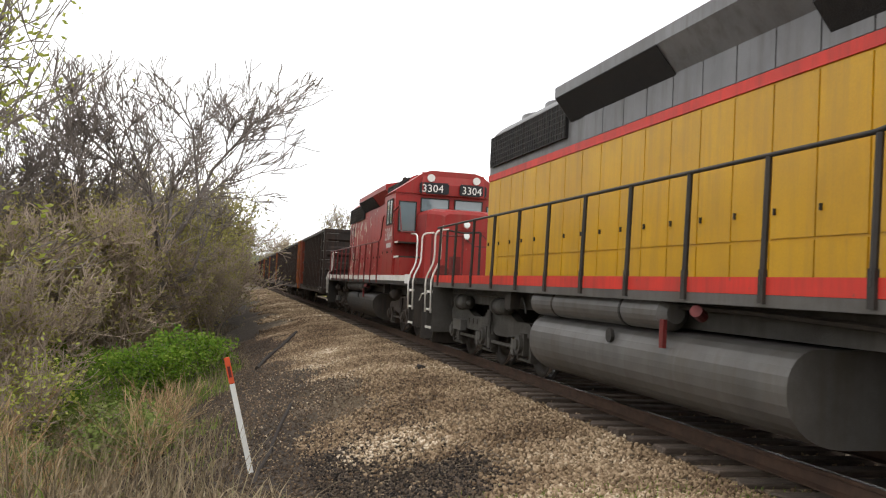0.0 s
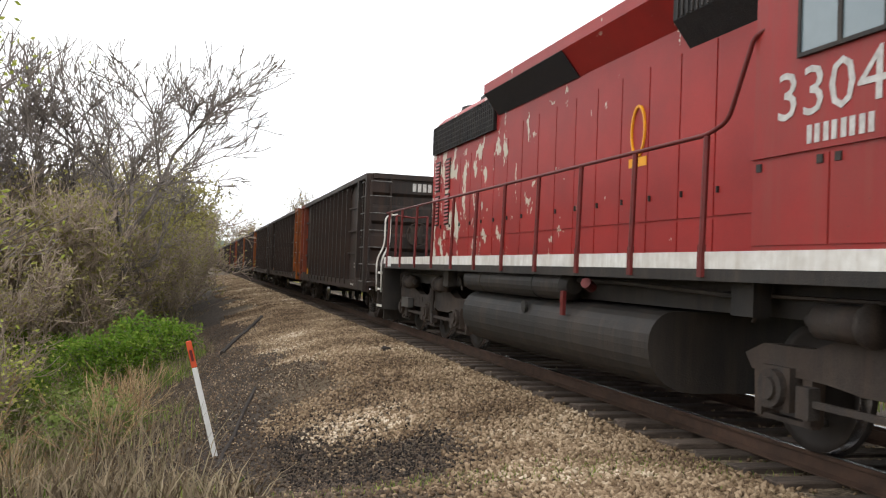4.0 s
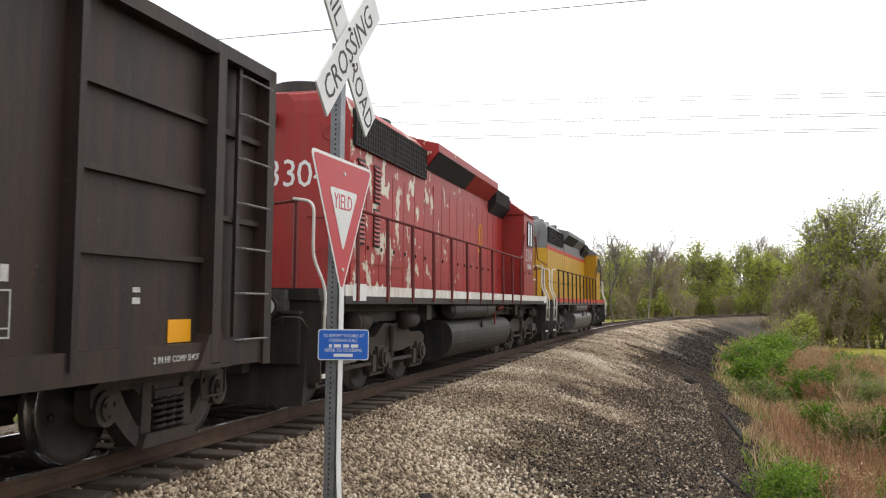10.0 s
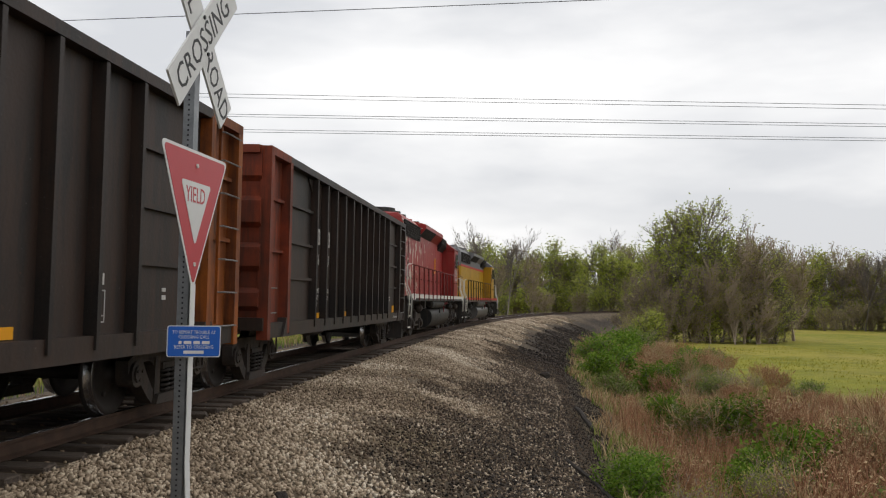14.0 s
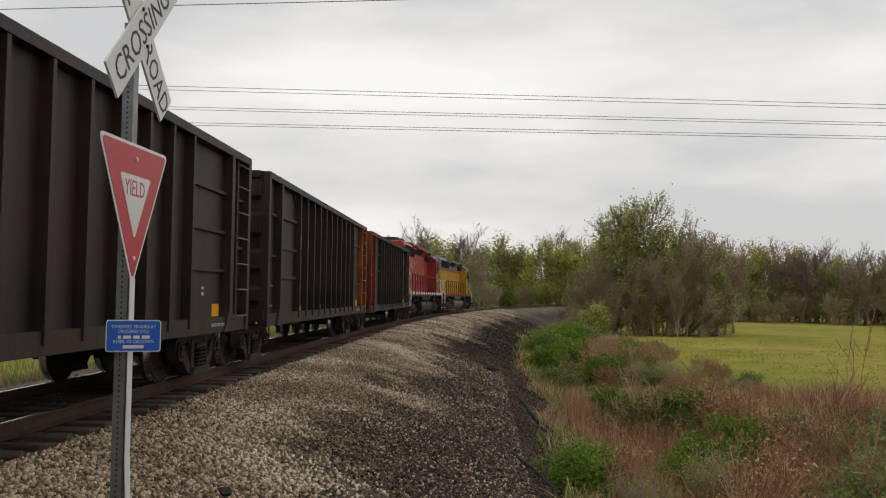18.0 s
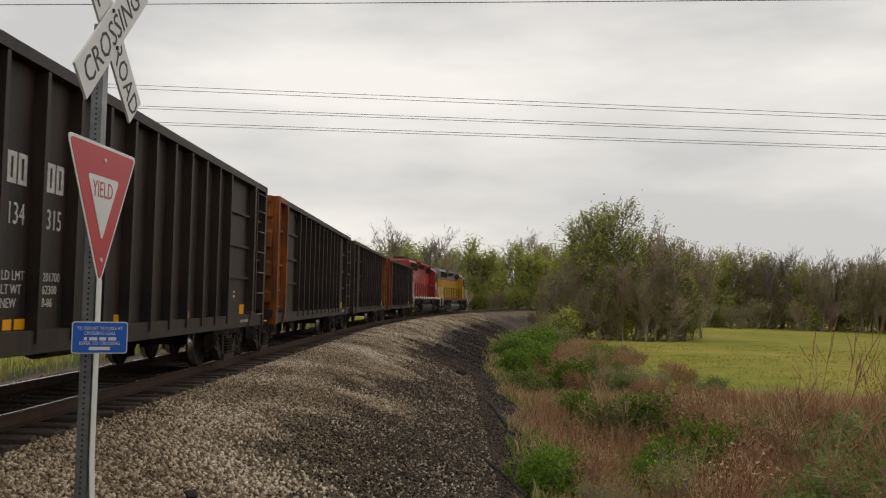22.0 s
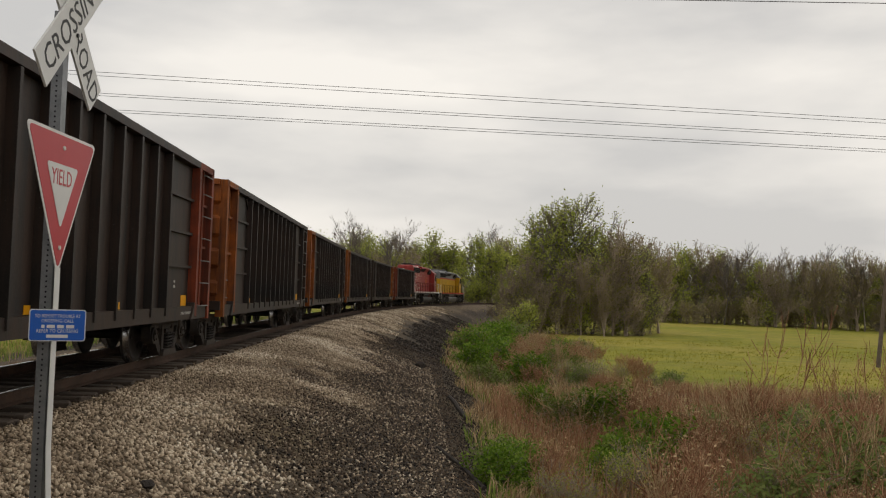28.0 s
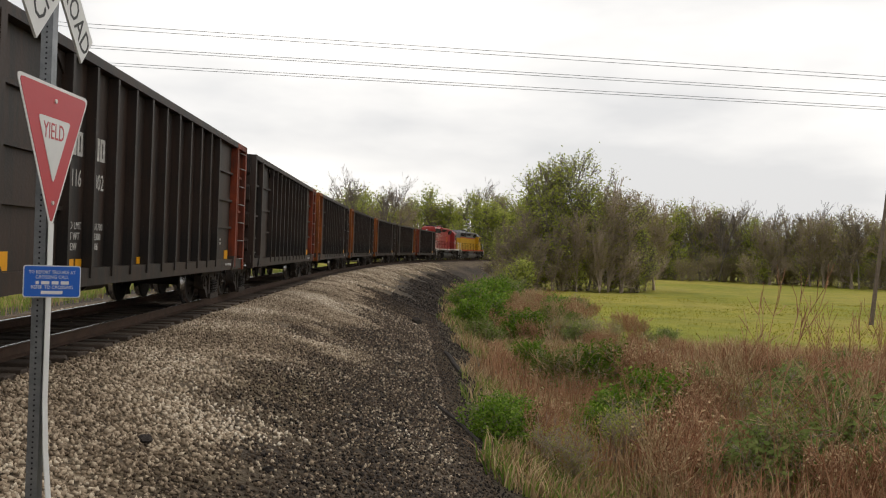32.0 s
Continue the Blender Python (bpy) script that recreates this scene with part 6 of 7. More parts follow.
# ---- trees and bushes by kind, then where they stand ----
bare_a = tree("bare_tree", "tall bare grey-brown tree with fine upswept twigs", 11, 12.0, 0.17, 6, spread=0.62, up=0.12, forks=(2, 4), first=0.3, group="lineside trees", least=0.012)
bare_b = tree("bare_tree", "slender bare tree with forked trunk", 23, 10.5, 0.13, 6, stems=2, spread=0.55, up=0.16, forks=(2, 4), first=0.3, group="lineside trees", least=0.012)
leafy_a = tree("leafing_tree", "tall tree with sparse bright spring leaves", 31, 13.0, 0.15, 6, LEAF_SPRING, 1, 0.085, 0.3, spread=0.5, up=0.22, group="lineside trees", least=0.014)
olive_a = tree("budding_tree", "bushy tree in olive yellow bud", 41, 8.5, 0.11, 5, LEAF_BUD, 3, 0.10, 0.4, stems=4, lean=0.22, up=0.2, group="lineside trees", least=0.02)
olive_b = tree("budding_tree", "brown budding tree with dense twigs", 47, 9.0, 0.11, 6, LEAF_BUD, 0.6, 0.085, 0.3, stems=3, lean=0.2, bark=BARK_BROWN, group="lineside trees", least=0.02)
green_a = tree("green_tree", "broad tree in fresh green leaf at field edge", 53, 13.0, 0.17, 6, LEAF_SPRING, 1, 0.15, 0.3, stems=3, lean=0.16, spread=0.5, up=0.24, group="field edge trees", least=0.022)
green_b = tree("green_tree", "rounded tree in light green leaf", 59, 12.0, 0.14, 5, LEAF_SPRING, 3, 0.17, 0.5, stems=3, lean=0.14, up=0.24, spread=0.46, group="field edge trees", least=0.028, first=0.32)
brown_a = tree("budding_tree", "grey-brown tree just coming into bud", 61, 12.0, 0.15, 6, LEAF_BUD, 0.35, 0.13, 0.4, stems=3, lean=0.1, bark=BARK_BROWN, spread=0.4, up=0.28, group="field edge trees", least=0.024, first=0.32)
field_bare = tree("bare_tree", "bare grey tree behind the field", 67, 13.0, 0.17, 6, spread=0.46, up=0.2, forks=(2, 4), first=0.3, stems=1, group="field edge trees", least=0.014)
under_g = tree("green_bush", "broad leafy bush under the trees", 69, 5.0, 0.05, 4, LEAF_SPRING, 2, 0.17, 0.5, stems=6, lean=0.3, spread=0.6, up=0.2, first=0.36, group="field edge bushes", least=0.03)
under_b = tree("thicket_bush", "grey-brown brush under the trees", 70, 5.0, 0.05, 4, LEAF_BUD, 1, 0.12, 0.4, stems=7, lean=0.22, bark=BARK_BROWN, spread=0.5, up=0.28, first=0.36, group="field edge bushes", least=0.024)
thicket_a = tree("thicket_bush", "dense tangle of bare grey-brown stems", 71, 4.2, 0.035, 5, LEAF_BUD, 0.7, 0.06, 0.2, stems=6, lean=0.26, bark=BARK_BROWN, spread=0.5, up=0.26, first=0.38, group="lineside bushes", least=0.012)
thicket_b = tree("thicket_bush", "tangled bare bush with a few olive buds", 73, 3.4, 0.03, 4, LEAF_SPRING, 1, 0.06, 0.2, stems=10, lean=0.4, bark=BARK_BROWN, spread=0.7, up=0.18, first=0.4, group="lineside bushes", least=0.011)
shrub_g = tree("green_bush", "low bush in bright green leaf", 79, 1.7, 0.02, 4, LEAF_BRIGHT, 3, 0.065, 0.14, stems=9, lean=0.6, spread=0.9, first=0.42, group="low bushes", least=0.006)
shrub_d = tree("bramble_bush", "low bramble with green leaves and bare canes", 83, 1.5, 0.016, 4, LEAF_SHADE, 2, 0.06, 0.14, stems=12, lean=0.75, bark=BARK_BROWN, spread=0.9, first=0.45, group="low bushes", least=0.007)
brush_r = tree("dry_brush", "red-brown dead weed stems in a loose clump", 89, 1.9, 0.012, 3, DRY_GRASS, 1, 0.035, 0.06, stems=16, lean=0.4, bark=RED_STEM, spread=0.5, up=0.2, first=0.45, group="low bushes", least=0.009)
cane_p = tree("dry_brush", "pale arching dead canes in a loose clump", 91, 2.0, 0.012, 3, None, stems=8, lean=0.55, bark=DRY_GRASS, spread=0.4, up=0.02, first=0.6, group="low bushes", least=0.009)
sapling = tree("bare_sapling", "thin bare red-brown sapling among weeds", 97, 4.2, 0.03, 4, None, stems=1, lean=0.07, bark=RED_STEM, spread=0.36, up=0.4, group="saplings", least=0.006)
PROTOS = [bare_a, bare_b, leafy_a, olive_a, olive_b, green_a, green_b, brown_a, field_bare, under_g, under_b, thicket_a, thicket_b, shrub_g, shrub_d, brush_r, cane_p, sapling]
TURN = random.Random(5)


def stand(proto, x, y, size=1.0):
    return put(proto, x, y, TURN.uniform(0, 360), size * TURN.uniform(0.94, 1.06))


# beside the line, where the train comes from
def back(y):
    """How far the growth stands back from the line, further along it."""
    return min(5.0, max(0.0, y - 36) * 0.09)


for p, x, y, k in ((bare_a, -2.7, 34.0, 1.25), (bare_b, -5.4, 33.5, 1.15), (leafy_a, -6.6, 20.0, 0.95), (bare_b, -8.0, 30.0, 0.95), (olive_a, -0.6, 46.0, 0.95), (olive_b, 0.2, 56.0, 1.0), (olive_a, -1.6, 41.0, 0.85),
                   (olive_b, -1.0, 51.0, 1.0), (brown_a, -3.5, 60.0, 0.9), (olive_a, -4.0, 47.0, 1.0), (olive_b, 0.4, 70.0, 1.05), (olive_a, 0.3, 63.0, 1.05), (olive_b, 0.0, 84.0, 1.1), (brown_a, 0.4, 98.0, 0.9), (olive_b, 0.5, 118.0, 1.1),
                   (brown_a, -0.6, 140.0, 1.0), (olive_a, -6.5, 70.0, 1.1), (bare_a, -9.0, 55.0, 0.9), (bare_b, -11.0, 42.0, 0.9), (olive_b, -8.5, 31.0, 0.8), (brown_a, 0.5, 170.0, 1.0), (olive_b, 0.5, 205.0, 1.1), (bare_b, -4.4, 40.0, 0.8)):
    stand(p, x - back(y), y, k)
for i in range(46):
    y = TURN.uniform(16, 70)
    x = -1.0 - TURN.random() ** 1.4 * 9.5 + (0.9 if y > 35 else 0)
    if y < 27:
        x -= 2.6
    stand((thicket_a, thicket_b, olive_b)[i % 3], x - back(y), y, TURN.uniform(0.6, 1.1) * (0.55 if i % 3 == 2 else 1))
for i in range(26):
    stand((thicket_a, olive_b)[i % 6 == 5], TURN.uniform(-10, -2.2), TURN.uniform(26, 48), TURN.uniform(1.0, 1.5) if i % 6 != 5 else 0.6)
for x, y, k in ((-1.4, 23.7, 0.75), (-0.6, 24.6, 0.7), (-2.2, 24.6, 0.8), (-1.2, 25.6, 0.95), (-2.9, 25.8, 0.7), (-4.0, 28.2, 0.75), (-5.1, 28.6, 0.7), (-4.5, 27.2, 0.5), (-2.9, 19.4, 0.4), (-3.4, 18.4, 0.4), (-2.4, 21.4, 0.45), (-3.6, 22.4, 0.5)):
    stand(shrub_g, x, y, k)
for i in range(40):
    stand((shrub_d, cane_p, thicket_b, cane_p)[i % 4], TURN.uniform(-7.0, -1.0), TURN.uniform(10.5, 22), TURN.uniform(0.4, 0.75) * (0.5 if i % 4 == 2 else 1))
# across the line
for p, x, y, k in ((bare_a, 27.0, 36.0, 1.35), (bare_b, 25.0, 43.0, 1.3), (bare_a, 22.6, 50.0, 1.2), (bare_b, 31.0, 33.0, 1.2), (bare_a, 18.5, 72.0, 1.1), (bare_b, 16.0, 84.0, 1.1), (bare_a, 15.0, 96.0, 1.05), (bare_a, 21.0, 66.0, 1.0),
                   (brown_a, 13.5, 120.0, 1.0), (leafy_a, 12.5, 150.0, 0.9), (olive_a, 13.0, 172.0, 1.1), (brown_a, 12.0, 210.0, 1.0), (green_b, 14.0, 240.0, 1.0), (brown_a, 10.0, 280.0, 1.1), (green_b, 4.0, 330.0, 1.2), (brown_a, -3.0, 350.0, 1.2),
                   (green_b, 16.0, 190.0, 0.9), (brown_a, 18.0, 110.0, 0.9)):
    stand(p, x, y, k)
# at the edge of the field, where the train goes
for p, x, y, k in ((green_a, -14.6, -97.0, 1.12), (green_a, -17.6, -99.0, 1.1), (green_a, -12.2, -99.0, 0.95), (brown_a, -22.0, -101.0, 1.05), (brown_a, -24.6, -103.0, 0.98), (green_b, -20.0, -104.0, 1.0), (brown_a, -27.0, -106.0, 0.88), (brown_a, -19.6, -97.0, 1.0),
                   (brown_a, -10.2, -97.0, 0.72), (brown_a, -8.6, -100.0, 0.62), (brown_a, -16.0, -95.0, 0.75), (brown_a, -13.2, -94.5, 0.6), (brown_a, -18.4, -94.5, 0.62), (brown_a, -21.0, -96.0, 0.72), (green_a, -23.4, -99.5, 0.7), (brown_a, -11.4, -94.0, 0.5),
                   (field_bare, 11.6, -133.0, 1.2), (field_bare, 6.9, -135.0, 1.15), (brown_a, 15.0, -131.0, 0.8), (brown_a, 3.4, -140.0, 0.8), (brown_a, 9.4, -138.0, 0.75)):
    stand(p, x, y, k)
for i in range(15):
    stand((under_b, under_g, under_b)[i % 3], -8 - i * 1.2 + TURN.uniform(-0.8, 0.8), -92 - i * 0.7 + TURN.uniform(-2, 2), TURN.uniform(0.55, 0.9))
for i in range(34):
    a = radians(-9 + i * 0.6)
    r = 178 + TURN.uniform(-14, 14)
    stand((green_b, brown_a, green_b, green_b, field_bare)[i % 5], -r * math.sin(a), -r * math.cos(a), TURN.uniform(1.0, 1.3))
for i in range(72):
    a = radians(10.0 + i * 0.37)
    r = 178 + TURN.uniform(-10, 16) - i * 0.23
    stand((brown_a, field_bare, brown_a, green_b, field_bare, brown_a)[i % 6], -r * math.sin(a), -r * math.cos(a), TURN.uniform(0.95, 1.3) * (1 - 0.0025 * i))
for i in range(90):
    a = radians(-9.0 + i * 0.5)
    r = 166 + TURN.uniform(-6, 10)
    stand((under_g, under_b, under_b, under_g)[i % 4] if a < 0.2 else (under_b, under_b, under_b, under_b, under_g)[i % 5], -r * math.sin(a), -r * math.cos(a), TURN.uniform(0.8, 1.3))
# weeds and bushes on the slope beside the field
for x, y, k in ((-2.9, -57.0, 1.3), (-4.4, -62.0, 1.4), (-3.4, -48.0, 1.2), (-2.2, -44.0, 0.9), (-4.6, -42.0, 1.0), (-5.6, -68.0, 1.3), (-4.4, -26.5, 1.0), (-5.3, -27.0, 1.0), (-3.6, -30.0, 0.8), (-8.6, -17.6, 1.0), (-9.4, -20.0, 1.0), (-6.2, -75.0, 1.5),
                (-2.4, -38.0, 0.8), (-1.5, -17.5, 0.55), (-1.3, -15.4, 0.5), (-1.6, -16.2, 0.55), (-3.9, -19.2, 0.6), (-4.4, -20.3, 0.7), (-5.6, -22.6, 0.8), (-7.8, -53.0, 0.9), (-6.9, -47.0, 0.7), (-8.3, -15.6, 0.7)):
    stand((shrub_g, shrub_d, shrub_g)[TURN.randint(0, 2)], x, y, k)
for i in range(210):
    y = -14 - 58 * TURN.random() ** 1.4
    wide = 18 if y > -33 else 8.5
    x = -1.7 + y * 0.015 - TURN.random() * wide
    low = 0.9 if y > -28 else 0.62 if y > -33 else 0.45 if y > -40 else 0.75
    stand((brush_r, shrub_d, brush_r, cane_p, brush_r, thicket_b, brush_r)[i % 7], x, y, TURN.uniform(0.55, 1.0) * low * (0.5 if i % 7 == 5 else 1))
for x, y, k in ((-6.6, -16.5, 1.05), (-7.5, -16.4, 0.8), (-8.1, -17.2, 0.9), (-9.4, -18.6, 0.8), (-2.6, -17.2, 0.42), (-5.2, -20.5, 0.62), (-4.6, -19.5, 0.55), (-10.5, -20.0, 0.8), (-3.2, -18.2, 0.4), (-8.8, -15.4, 0.6), (-6.0, -15.2, 0.4), (-9.9, -16.6, 0.5)):
    stand(sapling, x, y, k)
for ob in PROTOS:
    for o in [ob, *ob.children_recursive]:
        bpy.data.objects.remove(o)


# ---- grass and weeds as loose blades ----
def blades(name, label, count, place, height, width, mat, lean=0.35, bends=True):
    x, y = place(count)
    n = len(x)
    z = ground_z(x, y)
    h = height * rng.uniform(0.45, 1.25, n)
    a = rng.uniform(0, 2 * np.pi, n)
    b = rng.uniform(0, 2 * np.pi, n)
    dx, dy = np.cos(a) * width / 2, np.sin(a) * width / 2
    lx, ly = np.cos(b) * lean * h * rng.uniform(0.2, 1.3, n), np.sin(b) * lean * h * rng.uniform(0.2, 1.3, n)
    v = np.empty((n, 5, 3))
    v[:, 0] = np.stack([x - dx, y - dy, z - 0.03], -1)
    v[:, 1] = np.stack([x + dx, y + dy, z - 0.03], -1)
    v[:, 2] = np.stack([x + dx * 0.7 + lx * 0.4, y + dy * 0.7 + ly * 0.4, z + h * 0.6], -1)
    v[:, 3] = np.stack([x - dx * 0.7 + lx * 0.4, y - dy * 0.7 + ly * 0.4, z + h * 0.6], -1)
    v[:, 4] = np.stack([x + lx, y + ly, z + h * 0.95], -1)
    k = np.arange(n)[:, None] * 5
    f = np.concatenate([k + np.array([[0, 1, 2]]), k + np.array([[0, 2, 3]]), k + np.array([[3, 2, 4]])])
    me = fast_mesh(name, v.reshape(-1, 3), f)
    return tagged(link(name, me, mat), label, "grass", kind="stuff")


def area(x0, x1, y0, y1, near_side, far_side, power=1.0, clump=0.0, seed=0.0):
    """Places in a box that lie between two distances from the track."""
    def place(n):
        y = y0 + (y1 - y0) * rng.random(n * 3) ** power
        x = x0 + (x1 - x0) * rng.random(n * 3)
        s, d = along_side(x, y)
        ok = (d > near_side + 0.8 * bumps(x, y, 1.2, 4.0)) & (d < far_side)
        edge = y - ROAD_TURN * (x - TRACK_X)
        ok &= (d > 0) | (edge < -2.2) | (edge > 5.0)
        if clump:
            ok &= bumps(x, y, clump, seed) > rng.uniform(-0.5, 0.5, len(x))
        return x[ok][:n], y[ok][:n]
    return place


blades("dry_grass", "matted tan and brown dead grass beside the embankment", 30000, area(-16, 2.0, 6.0, 46, 5.4, 40, 1.6), 0.26, 0.014, TANGLED_GRASS, 1.2)
blades("weed_stems", "thin dead weed stems beside the embankment", 8000, area(-10, 1.0, 6.5, 40, 5.8, 30, 1.5, 1.4, 3.0), 0.8, 0.010, TANGLED_GRASS, 0.6)
blades("green_grass", "fresh green grass shoots among dead weeds", 30000, area(-14, 1.0, 6.0, 40, 5.6, 40, 1.6, 1.2, 2.0), 0.28, 0.014, GREEN_GRASS, 0.5)
blades("dry_grass", "tan dead grass and weeds between embankment and field", 46000, area(-40, 2, -12, -40, 7.4, 34, 1.5), 0.42, 0.022, DRY_GRASS, 0.9)
blades("dry_grass", "tan dead grass along the edge of the field", 14000, area(-40, 2, -40, -90, 7.4, 15.5, 1.2), 0.4, 0.04, DRY_GRASS, 0.8)
blades("weed_stems", "thin red-brown dead weed stems", 15000, area(-30, 0, -12, -34, 7.8, 30, 1.4, 2.0, 1.0), 0.95, 0.017, RED_STEM, 0.4)
blades("green_grass", "green weeds among the dead grass", 30000, area(-40, 0, -12, -80, 7.3, 15.5, 1.5, 1.3, 6.0), 0.36, 0.030, GREEN_GRASS, 0.6)
blades("field_grass", "short yellow-green grass of the field", 16000, area(-70, -8, -38, -90, 14.5, 80, 1.3, 2.6, 3.0), 0.09, 0.06, FIELD_GRASS, 0.9)
blades("far_grass", "tan and green grass across the track", 18000, area(7, 40, -70, 60, -40, -4.2, 1.0), 0.4, 0.022, DRY_GRASS, 0.5)
blades("green_grass", "green grass on the bank across the track", 15000, area(8, 24, -80, 40, -16, -4.4, 1.0), 0.35, 0.024, GREEN_GRASS, 0.5)


def tuft(n):
    x = rng.normal(2.9, 1.0, n)
    y = rng.normal(6.5, 0.35, n) + (x - 2.9) * -0.08
    return x, y


blades("green_grass", "thin green grass at the edge of the road", 1300, tuft, 0.05, 0.008, GREEN_GRASS, 0.7)


# ---- loose stones ----
def stones(name, label, count, place, lo, hi, mat):
    x, y = place(count)
    n = len(x)
    z = ground_z(x, y)
    base = np.array([(1, 0, 0), (-1, 0, 0), (0, 1, 0), (0, -1, 0), (0, 0, 1), (0, 0, -1)], float)
    tri = np.array([(0, 2, 4), (2, 1, 4), (1, 3, 4), (3, 0, 4), (2, 0, 5), (1, 2, 5), (3, 1, 5), (0, 3, 5)])
    size = rng.uniform(lo, hi, n)[:, None, None]
    v = base[None] * rng.uniform(0.6, 1.25, (n, 6, 1)) * size * np.array([1.0, 0.8, 0.62])
    q = rng.normal(size=(n, 4))
    q /= np.linalg.norm(q, axis=1)[:, None]
    w, a, b, c = q.T
    R = np.stack([1 - 2 * (b * b + c * c), 2 * (a * b - c * w), 2 * (a * c + b * w), 2 * (a * b + c * w), 1 - 2 * (a * a + c * c), 2 * (b * c - a * w), 2 * (a * c - b * w), 2 * (b * c + a * w), 1 - 2 * (a * a + b * b)], -1).reshape(n, 3, 3)
    v = np.einsum("nij,nkj->nki", R, v) + np.stack([x, y, z + size[:, 0, 0] * 0.38], -1)[:, None, :]
    f = (np.arange(n)[:, None, None] * 6 + tri[None]).reshape(-1, 3)
    return tagged(link(name, fast_mesh(name, v.reshape(-1, 3), f), mat), label, "stones", kind="stuff")


def bank(d0, d1, s0, s1, power=1.0, soft=0.0):
    """Places between two distances from the track; soft frays the outer edge (or, if negative, the inner one)."""
    def place(n):
        s = s0 + (s1 - s0) * rng.random(n) ** power
        d = d0 + (d1 - d0) * rng.random(n)
        x, y, _ = track_at(s, d)
        x, y = np.asarray(x), np.asarray(y)
        wave = d + 1.1 * bumps(x, y, 1.3, 3.0) + 0.7 * bumps(x, y, 0.5, 7.0) + rng.normal(0, 0.25, n)
        ok = wave < d1 - soft if soft > 0 else wave > d0 - soft
        return (x[ok], y[ok]) if soft else (x, y)
    return place


PALE_BALLAST = island_tone("bleached_ballast_stone", [(0.05, 0.036, 0.025), (0.17, 0.125, 0.085), (0.34, 0.26, 0.18), (0.56, 0.46, 0.34), (0.86, 0.77, 0.64)], 0.9, patch=0.4)
BALLAST = island_tone("pale_ballast_stone", [(0.03, 0.020, 0.013), (0.11, 0.072, 0.043), (0.23, 0.16, 0.096), (0.40, 0.30, 0.195), (0.78, 0.67, 0.52)], 0.9, patch=0.5)
SLOPE_GRAVEL = island_tone("brown_slope_gravel", [(0.03, 0.022, 0.016), (0.07, 0.05, 0.036), (0.13, 0.095, 0.067), (0.25, 0.19, 0.135)], 0.95, patch=0.4)
CINDER = island_tone("dark_cinder_lump", [(0.010, 0.009, 0.008), (0.022, 0.018, 0.016), (0.04, 0.031, 0.025), (0.12, 0.094, 0.072)], 0.95)
stones("ballast_stones", "pale tan crushed ballast stones", 76000, bank(1.3, 4.6, -4.0, -38, 1.4, 0.9), 0.015, 0.040, BALLAST)
stones("ballast_stones", "pale tan crushed ballast stones", 80000, bank(1.3, 4.9, 1.5, 40, 1.4, 1.3), 0.015, 0.042, PALE_BALLAST)
stones("ballast_stones", "pale ballast stones along the far shoulder", 30000, bank(1.3, 4.6, 38, 110, 1.5, 0.9), 0.04, 0.085, PALE_BALLAST)
stones("ballast_stones", "pale ballast stones along the far shoulder", 20000, bank(1.3, 4.4, -36, -110, 1.5, 0.8), 0.04, 0.08, BALLAST)
stones("ballast_stones", "ballast stones between the ties", 16000, bank(-2.6, 1.5, -30, 40), 0.016, 0.04, BALLAST)
stones("slope_gravel", "brown-grey gravel and cinders on the slope", 42000, bank(2.8, 7.0, -3.0, -34, 1.3, -0.5), 0.010, 0.030, SLOPE_GRAVEL)
stones("slope_gravel", "brown-grey gravel and cinders on the slope", 38000, bank(3.0, 6.8, 1.5, 44, 1.4, -0.4), 0.012, 0.034, SLOPE_GRAVEL)
stones("cinder_lumps", "dark cinders and small stones on the slope", 9000, bank(2.9, 4.6, -7.5, -13.0, 1.0, -0.3), 0.010, 0.028, CINDER)
stones("cinder_lumps", "dark cinders and small stones on the slope", 40000, bank(3.2, 7.8, 2.5, 44, 1.4, -1.0), 0.012, 0.034, CINDER)
stones("cinder_lumps", "dark cinders on the far slope", 12000, bank(4.6, 8.0, 42, 100, 1.3, -0.4), 0.03, 0.07, CINDER)
stones("ballast_stones", "scattered pale stones lower on the slope", 3500, bank(3.6, 6.0, -3.5, -26), 0.012, 0.030, BALLAST)
stones("ballast_stones", "scattered pale stones lower on the slope", 9000, bank(3.6, 6.4, 1.5, 36), 0.014, 0.036, PALE_BALLAST)


# ---- the crossing sign ----
def on_sign(z, out=0.0, across=0.0):
    """A frame on the sign's face: x to the reader's right, y up, z towards the reader."""
    return Matrix.Translation((SIGN_X, SIGN_Y, 0)) @ pose(0, 0, 0, 0, 0, SIGN_TURN) @ Matrix(((0, 0, -1, -out), (-1, 0, 0, -across), (0, 1, 0, z), (0, 0, 0, 1)))


def shaped(bm, m):
    bmesh.ops.transform(bm, matrix=m, verts=bm.verts[:])
    return bm


def plate(outline, thick, soft=0.03):
    """A flat plate with rounded corners in the xy plane."""
    pts = []
    n = len(outline)
    for i in range(n):
        a, b, c = Vector(outline[i - 1]), Vector(outline[i]), Vector(outline[(i + 1) % n])
        p, q = b + (a - b).normalized() * soft, b + (c - b).normalized() * soft
        for k in range(5):
            t = k / 4
            pts.append(tuple(p * (1 - t) ** 2 + b * 2 * t * (1 - t) + q * t * t))
    return prism(bmesh.new(), pts, "z", 0, thick)


def tri(side, drop=0.0):
    h = side * 0.866
    return [(-side / 2, -drop), (0, -h - drop), (side / 2, -drop)]


